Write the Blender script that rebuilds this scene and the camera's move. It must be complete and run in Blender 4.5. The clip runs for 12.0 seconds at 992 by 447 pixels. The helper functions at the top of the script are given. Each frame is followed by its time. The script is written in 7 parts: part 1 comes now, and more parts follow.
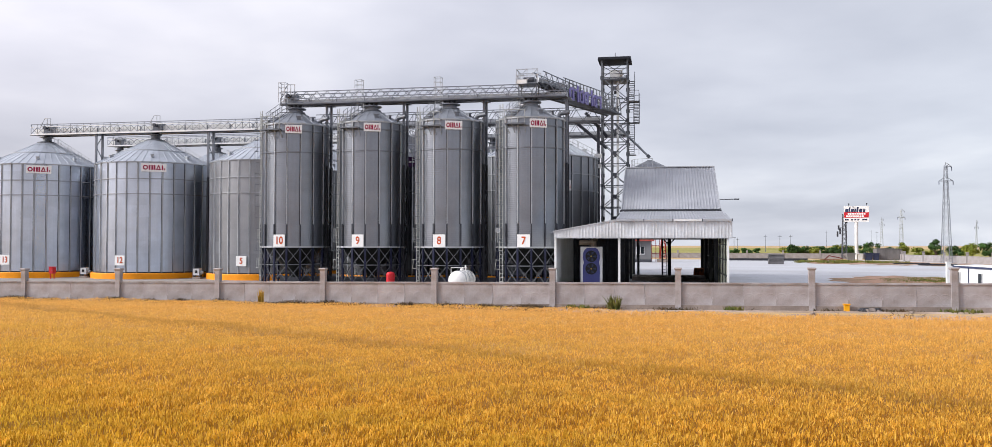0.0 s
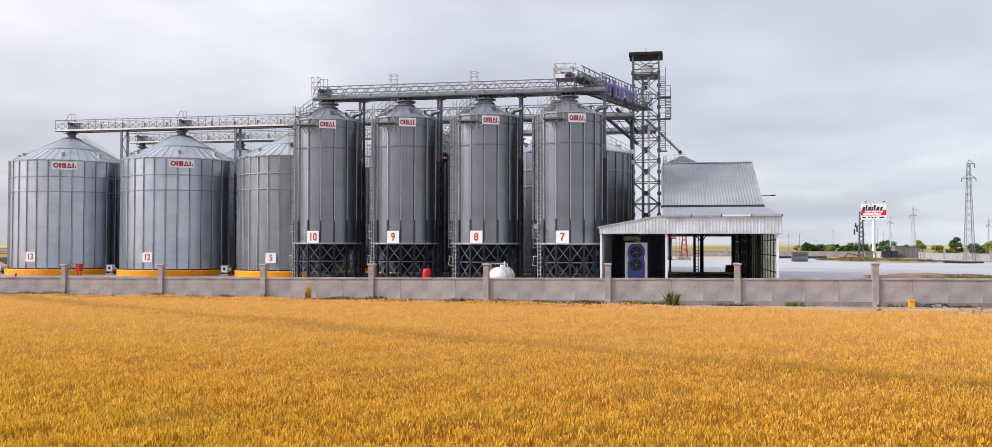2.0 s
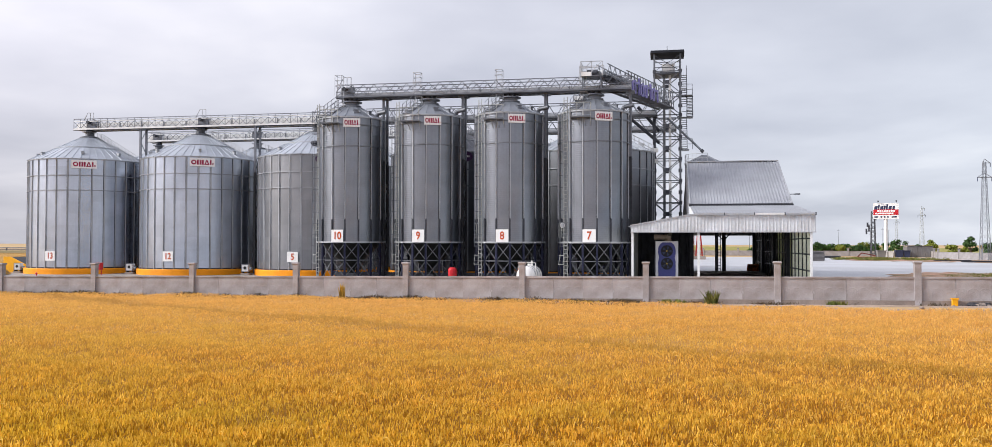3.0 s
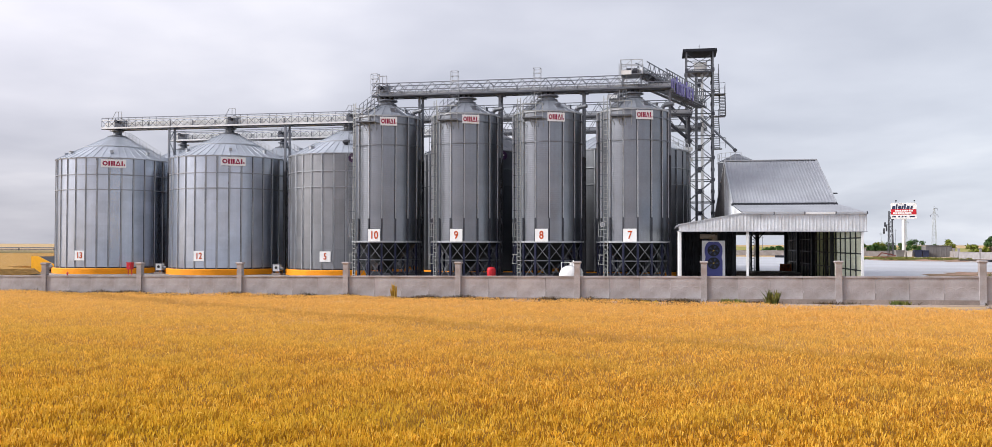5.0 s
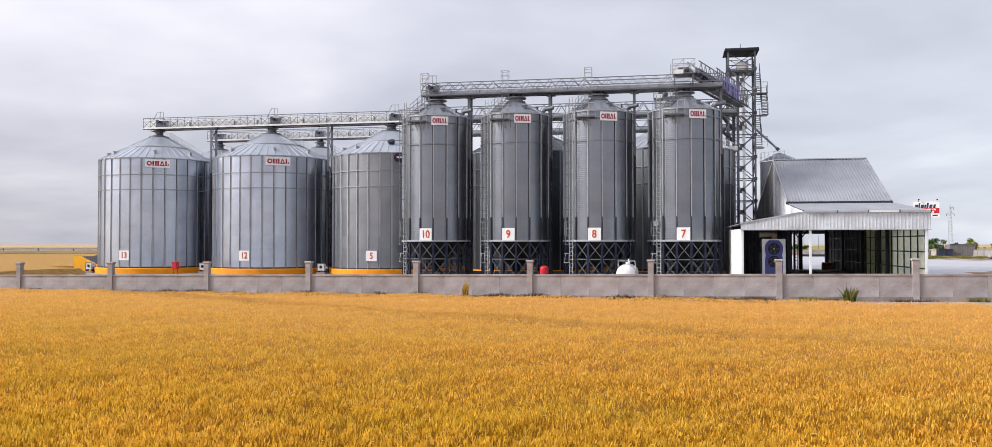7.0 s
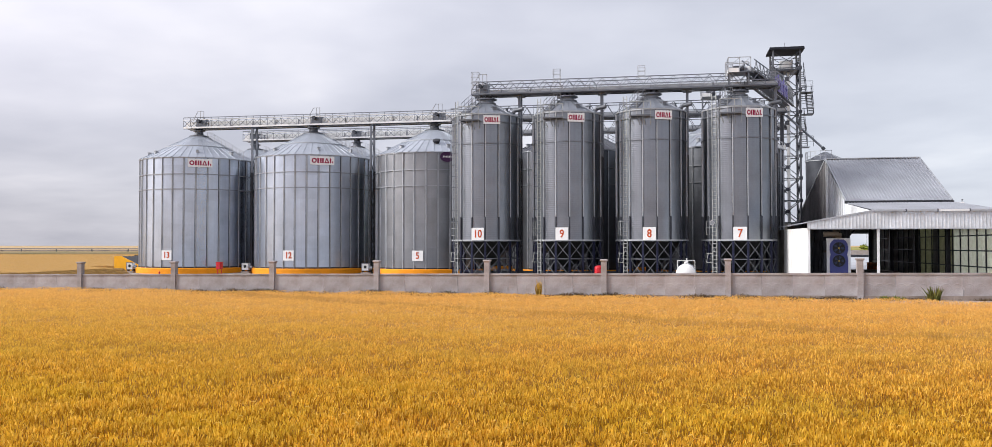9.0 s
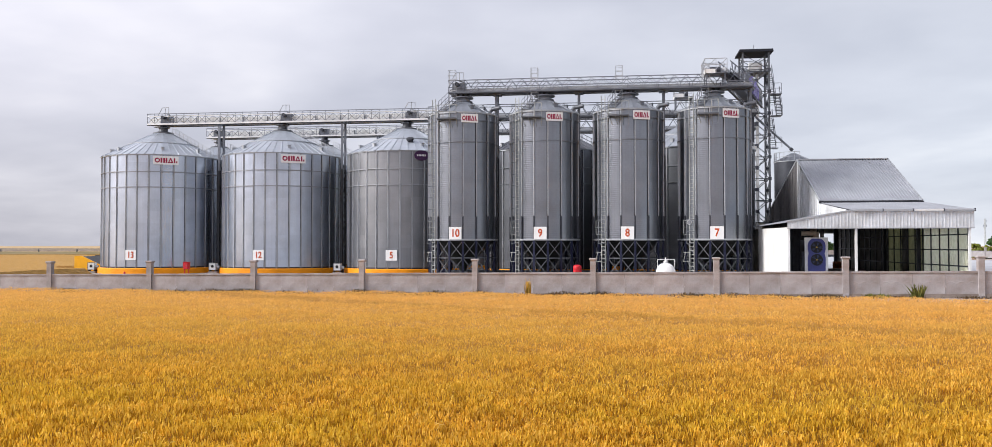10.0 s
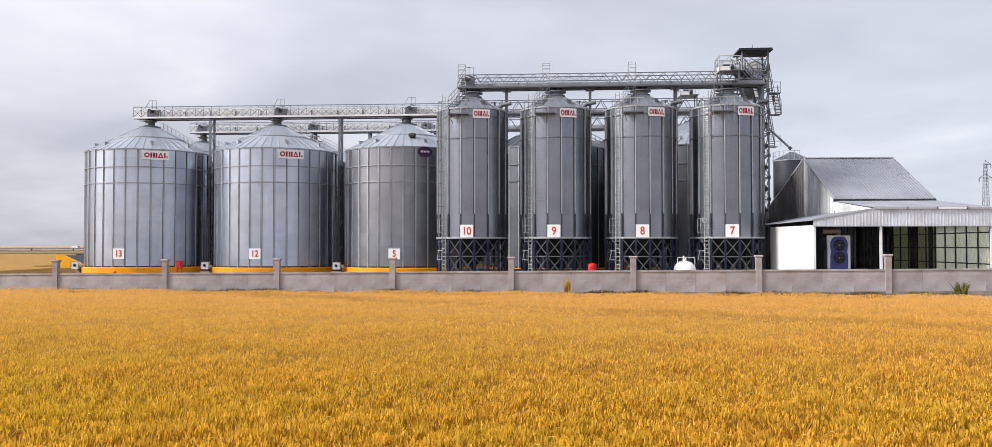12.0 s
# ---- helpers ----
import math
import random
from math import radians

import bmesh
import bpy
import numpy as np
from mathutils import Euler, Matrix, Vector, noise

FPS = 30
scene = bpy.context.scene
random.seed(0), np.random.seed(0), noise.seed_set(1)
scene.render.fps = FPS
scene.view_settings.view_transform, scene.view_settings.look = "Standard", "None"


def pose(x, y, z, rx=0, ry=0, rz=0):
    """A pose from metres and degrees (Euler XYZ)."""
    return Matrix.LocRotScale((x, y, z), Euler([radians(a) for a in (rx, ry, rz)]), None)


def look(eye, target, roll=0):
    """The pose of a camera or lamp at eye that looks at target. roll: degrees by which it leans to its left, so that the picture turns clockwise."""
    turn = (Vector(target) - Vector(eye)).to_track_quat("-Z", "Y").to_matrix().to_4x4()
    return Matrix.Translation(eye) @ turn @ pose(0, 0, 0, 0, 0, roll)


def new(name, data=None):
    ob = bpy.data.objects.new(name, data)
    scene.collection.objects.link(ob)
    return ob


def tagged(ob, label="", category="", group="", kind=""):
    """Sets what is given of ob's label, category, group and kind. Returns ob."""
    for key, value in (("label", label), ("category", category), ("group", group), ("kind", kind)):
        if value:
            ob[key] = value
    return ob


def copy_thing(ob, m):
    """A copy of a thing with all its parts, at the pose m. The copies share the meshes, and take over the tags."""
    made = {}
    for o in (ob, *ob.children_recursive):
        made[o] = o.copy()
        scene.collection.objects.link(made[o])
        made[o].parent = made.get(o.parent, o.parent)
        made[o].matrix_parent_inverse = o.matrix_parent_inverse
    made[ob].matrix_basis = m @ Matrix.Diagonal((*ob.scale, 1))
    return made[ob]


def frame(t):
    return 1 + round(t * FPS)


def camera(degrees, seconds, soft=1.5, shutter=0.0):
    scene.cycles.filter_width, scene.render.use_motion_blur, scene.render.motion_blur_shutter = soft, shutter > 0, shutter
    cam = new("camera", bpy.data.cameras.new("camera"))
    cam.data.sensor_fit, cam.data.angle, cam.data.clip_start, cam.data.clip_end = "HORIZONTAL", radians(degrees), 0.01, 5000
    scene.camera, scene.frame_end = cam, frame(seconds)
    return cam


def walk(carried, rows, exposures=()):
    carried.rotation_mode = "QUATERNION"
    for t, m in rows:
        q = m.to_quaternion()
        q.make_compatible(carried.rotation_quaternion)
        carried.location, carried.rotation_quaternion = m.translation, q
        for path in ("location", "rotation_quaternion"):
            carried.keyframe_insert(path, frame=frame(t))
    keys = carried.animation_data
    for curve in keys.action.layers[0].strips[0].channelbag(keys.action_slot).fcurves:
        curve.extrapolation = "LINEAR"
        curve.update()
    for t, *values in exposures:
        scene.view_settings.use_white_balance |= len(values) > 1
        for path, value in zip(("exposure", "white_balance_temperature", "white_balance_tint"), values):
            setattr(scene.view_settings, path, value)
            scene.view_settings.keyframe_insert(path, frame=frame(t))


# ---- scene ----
cam = camera(59.0, 12.0, soft=0.72)
PATH = [
    (0, (0.522, 0.682, 3.376), (0.146, 2.646, 3.425), 0.1),
    (0.5, (0.216, 0.547, 3.311), (-0.159, 2.511, 3.361), 0.1),
    (1, (-0.393, 0.515, 3.238), (-0.767, 2.479, 3.287), 0.1),
    (1.5, (-1.358, 0.675, 3.196), (-1.731, 2.639, 3.244), 0.1),
    (2, (-2.545, 0.896, 3.154), (-2.919, 2.86, 3.201), 0.1),
    (2.5, (-3.594, 0.915, 3.101), (-3.967, 2.879, 3.148), 0.1),
    (3, (-4.533, 0.838, 3.06), (-4.908, 2.802, 3.107), 0.1),
    (5, (-7.565, 0.723, 3.017), (-7.94, 2.687, 3.064), 0.1),
    (5.5, (-8.368, 0.528, 3.003), (-8.743, 2.492, 3.05), 0.0),
    (6, (-9.379, 0.284, 2.958), (-9.755, 2.248, 3.005), 0.0),
    (6.5, (-10.383, -0.001, 2.943), (-10.759, 1.963, 2.99), 0.0),
    (7, (-11.437, -0.225, 2.934), (-11.814, 1.738, 2.981), 0.0),
    (9, (-15.516, -0.587, 2.798), (-15.895, 1.376, 2.848), -0.0),
    (9.2, (-15.908, -0.6, 2.788), (-16.283, 1.364, 2.838), 0.0),
    (9.3, (-16.111, -0.605, 2.782), (-16.480, 1.361, 2.832), 0.0),
    (9.4, (-16.32, -0.609, 2.776), (-16.669, 1.360, 2.826), 0.0),
    (9.5, (-16.541, -0.61, 2.768), (-16.872, 1.362, 2.818), -0.0),
    (9.6, (-16.774, -0.608, 2.758), (-17.083, 1.368, 2.808), 0.0),
    (9.8, (-17.261, -0.597, 2.735), (-17.546, 1.383, 2.785), 0.0),
    (10, (-17.743, -0.586, 2.709), (-18.009, 1.395, 2.76), -0.0),
    (10.5, (-18.857, -0.575, 2.654), (-19.098, 1.41, 2.706), 0.0),
    (11, (-20.072, -0.368, 2.63), (-20.301, 1.619, 2.681), -0.0),
    (11.5, (-21.36, -0.115, 2.622), (-21.545, 1.876, 2.673), -0.0),
    (12, (-22.869, 0.213, 2.603), (-23.016, 2.207, 2.653), -0.0),
]
walk(cam, [(t, look(eye, target, roll)) for t, eye, target, roll in PATH])

# ---- light ----
def setup_world():
    w = bpy.data.worlds.new("overcast_sky")
    scene.world = w
    w.use_nodes = True
    nt = w.node_tree
    nt.nodes.clear()
    N, L = nt.nodes.new, nt.links.new
    out, bg = N("ShaderNodeOutputWorld"), N("ShaderNodeBackground")
    sky = N("ShaderNodeTexSky")
    sky.sky_type = "NISHITA"
    sky.sun_disc = False
    sky.sun_elevation, sky.sun_rotation = radians(31), radians(-107)
    sky_dim = N("ShaderNodeMix"); sky_dim.data_type = "RGBA"; sky_dim.blend_type = "MULTIPLY"
    sky_dim.inputs[0].default_value = 1.0
    L(sky.outputs[0], sky_dim.inputs[6]); sky_dim.inputs[7].default_value = (0.09, 0.09, 0.09, 1)
    tc, sep = N("ShaderNodeTexCoord"), N("ShaderNodeSeparateXYZ")
    L(tc.outputs["Generated"], sep.inputs[0])

    def m(op, a, b=None):
        n = N("ShaderNodeMath"); n.operation = op
        for i, v in enumerate((a, b)):
            if v is None: continue
            if isinstance(v, (int, float)): n.inputs[i].default_value = v
            else: L(v, n.inputs[i])
        return n.outputs[0]
    up = m("ADD", m("MAXIMUM", sep.outputs[2], 0.0), 0.16)
    comb = N("ShaderNodeCombineXYZ")
    L(m("DIVIDE", sep.outputs[0], up), comb.inputs[0])
    L(m("DIVIDE", sep.outputs[1], up), comb.inputs[1])
    comb.inputs[2].default_value = 3.7
    big = N("ShaderNodeTexNoise"); big.inputs["Scale"].default_value = 0.55; big.inputs["Detail"].default_value = 4; big.inputs["Roughness"].default_value = 0.5
    big.inputs["Distortion"].default_value = 0.4
    L(comb.outputs[0], big.inputs[0])
    small = N("ShaderNodeTexNoise"); small.inputs["Scale"].default_value = 2.1; small.inputs["Detail"].default_value = 7
    L(comb.outputs[0], small.inputs[0])
    mixn = m("ADD", m("MULTIPLY", big.outputs[0], 0.62), m("ADD", m("MULTIPLY", small.outputs[0], 0.2), 0.09))
    west = m("MULTIPLY", sep.outputs[0], -0.03)
    tone = m("ADD", mixn, west)
    # thinner cloud low in the north-west and along the eastern horizon
    for way, sharp, gain in (((-0.50, 0.835, 0.23), 46.0, 0.038), ((0.37, 0.92, 0.11), 36.0, 0.035), ((0.05, 0.96, 0.25), 40.0, -0.04), ((-0.57, 0.82, 0.03), 60.0, -0.075)):
        lobe = N("ShaderNodeVectorMath"); lobe.operation = "DOT_PRODUCT"
        L(tc.outputs["Generated"], lobe.inputs[0]); lobe.inputs[1].default_value = way
        tone = m("ADD", tone, m("MULTIPLY", m("POWER", m("MAXIMUM", lobe.outputs["Value"], 0.0), sharp), gain))
    ramp = N("ShaderNodeValToRGB")
    e = ramp.color_ramp.elements
    e[0].position, e[0].color = 0.40, (0.52, 0.535, 0.625, 1)
    e[1].position, e[1].color = 0.70, (0.95, 0.94, 0.985, 1)
    k = ramp.color_ramp.elements.new(0.54); k.color = (0.69, 0.70, 0.785, 1)
    L(tone, ramp.inputs[0])
    mix = N("ShaderNodeMix"); mix.data_type = "RGBA"; mix.inputs[0].default_value = 0.9
    L(sky_dim.outputs[2], mix.inputs[6]); L(ramp.outputs[0], mix.inputs[7])
    # the cloud is thinnest and brightest round the hidden sun, and thickest opposite
    dot = N("ShaderNodeVectorMath"); dot.operation = "DOT_PRODUCT"
    L(tc.outputs["Generated"], dot.inputs[0]); dot.inputs[1].default_value = (-0.819, -0.246, 0.519)
    glow = m("MULTIPLY", m("POWER", m("MAXIMUM", dot.outputs["Value"], 0.0), 4.0), 0.9)
    low = m("SUBTRACT", 1.0, m("MINIMUM", m("DIVIDE", m("MAXIMUM", sep.outputs[2], 0.0), 0.32), 1.0))
    haze = m("ADD", 1.0, m("MULTIPLY", low, m("SUBTRACT", m("MULTIPLY", sep.outputs[0], 0.52), -0.02)))
    lift = m("MULTIPLY", m("ADD", m("ADD", m("MULTIPLY", dot.outputs["Value"], 0.36), 1.0), glow), haze)
    lit = N("ShaderNodeMix"); lit.data_type = "RGBA"; lit.blend_type = "MULTIPLY"; lit.inputs[0].default_value = 1.0
    L(mix.outputs[2], lit.inputs[6]); L(lift, lit.inputs[7])
    # warmer cloud towards the sun, cooler away from it
    warm = N("ShaderNodeCombineXYZ")
    L(m("ADD", m("MULTIPLY", dot.outputs["Value"], 0.07), 1.0), warm.inputs[0])
    warm.inputs[1].default_value = 1.0
    L(m("ADD", m("MULTIPLY", dot.outputs["Value"], -0.015), 1.0), warm.inputs[2])
    tinted = N("ShaderNodeMix"); tinted.data_type = "RGBA"; tinted.blend_type = "MULTIPLY"; tinted.inputs[0].default_value = 1.0
    L(lit.outputs[2], tinted.inputs[6]); L(warm.outputs[0], tinted.inputs[7])
    L(tinted.outputs[2], bg.inputs[0])
    bg.inputs[1].default_value = 0.85
    L(bg.outputs[0], out.inputs[0])


setup_world()
sun = new("sun", bpy.data.lights.new("sun", "SUN"))
sun.data.energy, sun.data.angle, sun.data.color = 3.2, radians(18), (1.0, 0.965, 0.92)
sun.matrix_world = look((-60, -18, 38), (0, 0, 0))
scene.view_settings.exposure = 0.5


# ---- materials ----
def material(name, color, rough=0.6, metal=0.0, var=0.12, scale=1.2, fine=14.0, bump=0.15, tint=None, dist=0.02):
    """A surface with broad stains, fine grain and relief; tint: a second colour that the broad noise brings in."""
    m = bpy.data.materials.new(name)
    m.use_nodes = True
    nt = m.node_tree
    b = nt.nodes["Principled BSDF"]
    N, L = nt.nodes.new, nt.links.new
    tc = N("ShaderNodeTexCoord")
    n1, n2 = N("ShaderNodeTexNoise"), N("ShaderNodeTexNoise")
    n1.inputs["Scale"].default_value, n1.inputs["Detail"].default_value = scale, 5
    n2.inputs["Scale"].default_value, n2.inputs["Detail"].default_value = fine, 3
    L(tc.outputs["Object"], n1.inputs[0]); L(tc.outputs["Object"], n2.inputs[0])
    ramp = N("ShaderNodeValToRGB")
    c2 = tint or [c * (1 - 2.2 * var) for c in color]
    ramp.color_ramp.elements[0].position, ramp.color_ramp.elements[0].color = 0.35, (*c2, 1)
    ramp.color_ramp.elements[1].position, ramp.color_ramp.elements[1].color = 0.62, (*color, 1)
    L(n1.outputs[0], ramp.inputs[0])
    info = N("ShaderNodeObjectInfo")
    mr = N("ShaderNodeMapRange")
    mr.inputs[3].default_value, mr.inputs[4].default_value = 1 - var, 1 + var
    add = N("ShaderNodeMath"); add.operation = "MULTIPLY_ADD"
    L(info.outputs["Random"], add.inputs[0]); add.inputs[1].default_value = 0.35
    L(n2.outputs[0], add.inputs[2])
    L(add.outputs[0], mr.inputs[0])
    mr.inputs[1].default_value, mr.inputs[2].default_value = 0.3, 1.0
    mul = N("ShaderNodeMix"); mul.data_type = "RGBA"; mul.blend_type = "MULTIPLY"; mul.inputs[0].default_value = 1.0
    L(ramp.outputs[0], mul.inputs[6]); L(mr.outputs[0], mul.inputs[7])
    L(mul.outputs[2], b.inputs["Base Color"])
    b.inputs["Roughness"].default_value, b.inputs["Metallic"].default_value = rough, metal
    b.inputs["Specular IOR Level"].default_value = 0.3
    if bump:
        bp = N("ShaderNodeBump"); bp.inputs["Strength"].default_value = bump; bp.inputs["Distance"].default_value = dist
        L(n2.outputs[0], bp.inputs["Height"]); L(bp.outputs[0], b.inputs["Normal"])
    return m


def sheet_material(name, color, columns, row, rough=0.42, metal=0.75, spread=0.10, phase=0.0):
    """Galvanised wall sheets laid round a cylinder: each sheet of a column and a row weathers a little differently."""
    m = material(name, color, rough, metal, var=0.06, scale=0.5, fine=9, bump=0.03)
    nt = m.node_tree
    N, L = nt.nodes.new, nt.links.new
    b = nt.nodes["Principled BSDF"]
    tc, sep = N("ShaderNodeTexCoord"), N("ShaderNodeSeparateXYZ")
    L(tc.outputs["Object"], sep.inputs[0])

    def mth(op, a, c):
        n = N("ShaderNodeMath"); n.operation = op
        for i, v in enumerate((a, c)):
            if isinstance(v, (int, float)): n.inputs[i].default_value = v
            elif v is not None: L(v, n.inputs[i])
        return n.outputs[0]
    ang = mth("ARCTAN2", sep.outputs[1], sep.outputs[0])
    col = mth("FLOOR", mth("MULTIPLY", mth("SUBTRACT", ang, radians(phase)), columns / (2 * math.pi)), None)
    rw = mth("FLOOR", mth("DIVIDE", sep.outputs[2], row), None)
    cb = N("ShaderNodeCombineXYZ")
    L(col, cb.inputs[0]); L(rw, cb.inputs[1])
    info = N("ShaderNodeObjectInfo"); L(info.outputs["Random"], cb.inputs[2])
    wn = N("ShaderNodeTexWhiteNoise"); L(cb.outputs[0], wn.inputs[0])
    cc = N("ShaderNodeCombineXYZ")
    L(col, cc.inputs[0]); L(info.outputs["Random"], cc.inputs[2])
    wc = N("ShaderNodeTexWhiteNoise"); L(cc.outputs[0], wc.inputs[0])
    blotch = N("ShaderNodeTexNoise"); blotch.inputs["Scale"].default_value = 0.9; blotch.inputs["Detail"].default_value = 6
    L(tc.outputs["Object"], blotch.inputs[0])
    # vertical streaks of run-off
    mp = N("ShaderNodeMapping"); mp.inputs["Scale"].default_value = (6, 6, 0.12)
    L(tc.outputs["Object"], mp.inputs[0])
    st = N("ShaderNodeTexNoise"); st.inputs["Scale"].default_value = 1.0; st.inputs["Detail"].default_value = 4
    L(mp.outputs[0], st.inputs[0])
    fac = mth("ADD", mth("MULTIPLY", wn.outputs[0], spread * 0.4), mth("MULTIPLY", st.outputs[0], 0.22))
    fac = mth("ADD", fac, mth("ADD", mth("MULTIPLY", wc.outputs[0], spread * 0.8), mth("MULTIPLY", blotch.outputs[0], 0.24)))
    fac = mth("ADD", fac, 1 - 0.6 * spread - 0.23)
    old = b.inputs["Base Color"].links[0].from_socket
    mul = N("ShaderNodeMix"); mul.data_type = "RGBA"; mul.blend_type = "MULTIPLY"; mul.inputs[0].default_value = 1.0
    L(old, mul.inputs[6]); L(fac, mul.inputs[7]); L(mul.outputs[2], b.inputs["Base Color"])
    rr = mth("ADD", mth("MULTIPLY", wc.outputs[0], 0.10), rough - 0.05)
    L(rr, b.inputs["Roughness"])
    return m


GALV = material("galvanised_steel", (0.19, 0.205, 0.235), 0.45, 0.6, 0.10, 1.5, 20, 0.03)
GALV_LIGHT = material("bright_galvanised_steel", (0.41, 0.43, 0.46), 0.5, 0.4, 0.08, 1.0, 20, 0.03)
GALV_WHITE = material("pale_new_galvanised_steel", (0.72, 0.73, 0.735), 0.5, 0.1, 0.08, 1.0, 20, 0.03)
GALV_MID = material("grey_galvanised_steel", (0.14, 0.15, 0.168), 0.5, 0.5, 0.10, 1.2, 20, 0.03)
RING = material("ring_galvanised_steel", (0.30, 0.315, 0.345), 0.5, 0.5, 0.08, 1.0, 20, 0.03)
LADDER = material("ladder_galvanised_steel", (0.36, 0.375, 0.37), 0.5, 0.4, 0.12, 1.2, 20, 0.03)
GALV_DARK = material("dull_galvanised_steel", (0.075, 0.08, 0.095), 0.5, 0.5, 0.12, 1.2, 16, 0.04)
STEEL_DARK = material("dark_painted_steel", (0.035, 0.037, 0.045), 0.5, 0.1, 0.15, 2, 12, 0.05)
LEG_BLUE = material("navy_painted_steel", (0.013, 0.016, 0.042), 0.45, 0.1, 0.12, 2, 12, 0.04)
SHEET_FLAT = sheet_material("storage_silo_sheets", (0.50, 0.55, 0.635), 32, 1.12, 0.32, 0.97, 0.24, 4.3)
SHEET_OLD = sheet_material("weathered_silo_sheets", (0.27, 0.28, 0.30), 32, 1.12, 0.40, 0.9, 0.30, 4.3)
# darker copy of the sheets, carrying the shade behind the hopper silos
SHEET_SHADED = sheet_material("gap_shaded_silo_sheets", (0.12, 0.128, 0.145), 32, 1.12, 0.34, 0.92, 0.26, 4.3)
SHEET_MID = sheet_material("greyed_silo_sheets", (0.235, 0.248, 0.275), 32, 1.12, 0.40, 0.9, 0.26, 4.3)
SHEET_TALL = sheet_material("hopper_silo_sheets", (0.242, 0.261, 0.294), 16, 1.12, 0.345, 0.96, 0.08, 9.5)
ROOF_MET = sheet_material("silo_roof_sheets", (0.40, 0.435, 0.49), 30, 40, 0.5, 0.5, 0.10)
ROOF_MID = sheet_material("greyed_roof_sheets", (0.25, 0.272, 0.31), 22, 40, 0.5, 0.5, 0.10)
ROOF_DULL = sheet_material("dark_silo_roof_sheets", (0.11, 0.118, 0.14), 32, 40, 0.55, 0.5, 0.10)
HOPPER_IN = material("dark_hopper_steel", (0.022, 0.026, 0.026), 0.5, 0.5, 0.12, 1.2, 12, 0.04)
ORANGE = material("orange_painted_concrete", (0.84, 0.30, 0.004), 0.65, 0, 0.08, 0.8, 10, 0.1)
YELLOW = material("yellow_painted_steel", (0.80, 0.38, 0.008), 0.5, 0, 0.06, 1, 12, 0.04)
CONC = material("precast_concrete", (0.368, 0.35, 0.364), 0.88, 0, 0.18, 0.9, 22, 0.35, tint=(0.247, 0.218, 0.21))
# darker copy of the precast tone, with the far fences' shade in it
CONC_SHADED = material("shaded_precast_concrete", (0.30, 0.285, 0.29), 0.9, 0, 0.14, 0.7, 15, 0.3, tint=(0.22, 0.20, 0.195))
CONC_DARK = material("concrete_footing", (0.30, 0.252, 0.225), 0.9, 0, 0.2, 0.8, 18, 0.4)
WHITE = material("white_sign_paint", (0.80, 0.80, 0.80), 0.45, 0, 0.03, 1, 9, 0.02)
RED = material("red_paint", (0.55, 0.02, 0.03), 0.45, 0, 0.06, 1, 9, 0.02)
CRIMSON = material("crimson_sign_paint", (0.30, 0.012, 0.06), 0.5, 0, 0.05, 1, 9, 0.02)
NUM_RED = material("red_orange_numerals", (0.50, 0.075, 0.012), 0.5, 0, 0.05, 1, 9, 0.02)
PURPLE = material("purple_letter_paint", (0.16, 0.145, 0.37), 0.45, 0, 0.06, 1, 9, 0.02)
BADGE = material("plum_badge", (0.055, 0.02, 0.07), 0.4, 0, 0.05, 1, 9, 0.02)
FANBLUE = material("blue_fan_panel", (0.062, 0.07, 0.235), 0.45, 0, 0.06, 1, 9, 0.03)
BLACK = material("black_grille", (0.012, 0.012, 0.014), 0.5, 0, 0.1, 2, 9, 0.05)
WHITE_SHEET = material("white_wall_sheet", (0.70, 0.705, 0.71), 0.5, 0.0, 0.06, 0.6, 10, 0.03, tint=(0.60, 0.60, 0.585))
CORR = material("corrugated_galvanised_sheet", (0.60, 0.625, 0.66), 0.55, 0.1, 0.14, 0.5, 10, 0.04, tint=(0.40, 0.41, 0.42))
ROOF_CORR = material("corrugated_roof_sheet", (0.335, 0.35, 0.385), 0.48, 0.4, 0.08, 0.4, 8, 0.04)
TANKW = material("white_tank_paint", (0.78, 0.78, 0.77), 0.35, 0, 0.04, 1.3, 9, 0.02)
SHED_DARK = material("dark_shed_sheet", (0.22, 0.215, 0.19), 0.7, 0.2, 0.2, 0.7, 8, 0.06, tint=(0.12, 0.11, 0.09))
JOINT_SHADOW = material("shadowed_sheet_joint", (0.05, 0.052, 0.06), 0.6, 0.3, 0.1, 2, 9, 0)
APRON = material("worn_concrete_apron", (0.27, 0.25, 0.235), 0.85, 0, 0.12, 0.2, 3, 0.15, tint=(0.20, 0.185, 0.17))
TAN = material("tan_canvas_duct", (0.13, 0.105, 0.075), 0.8, 0, 0.1, 2, 9, 0.1)
def let_light_through(m, color, share):
    nt = m.node_tree
    tr, mx = nt.nodes.new("ShaderNodeBsdfTranslucent"), nt.nodes.new("ShaderNodeMixShader")
    tr.inputs[0].default_value = (*color, 1)
    mx.inputs[0].default_value = share
    out = [k for k in nt.nodes if k.bl_idname == "ShaderNodeOutputMaterial"][0]
    nt.links.new(nt.nodes["Principled BSDF"].outputs[0], mx.inputs[1]); nt.links.new(tr.outputs[0], mx.inputs[2])
    nt.links.new(mx.outputs[0], out.inputs[0])


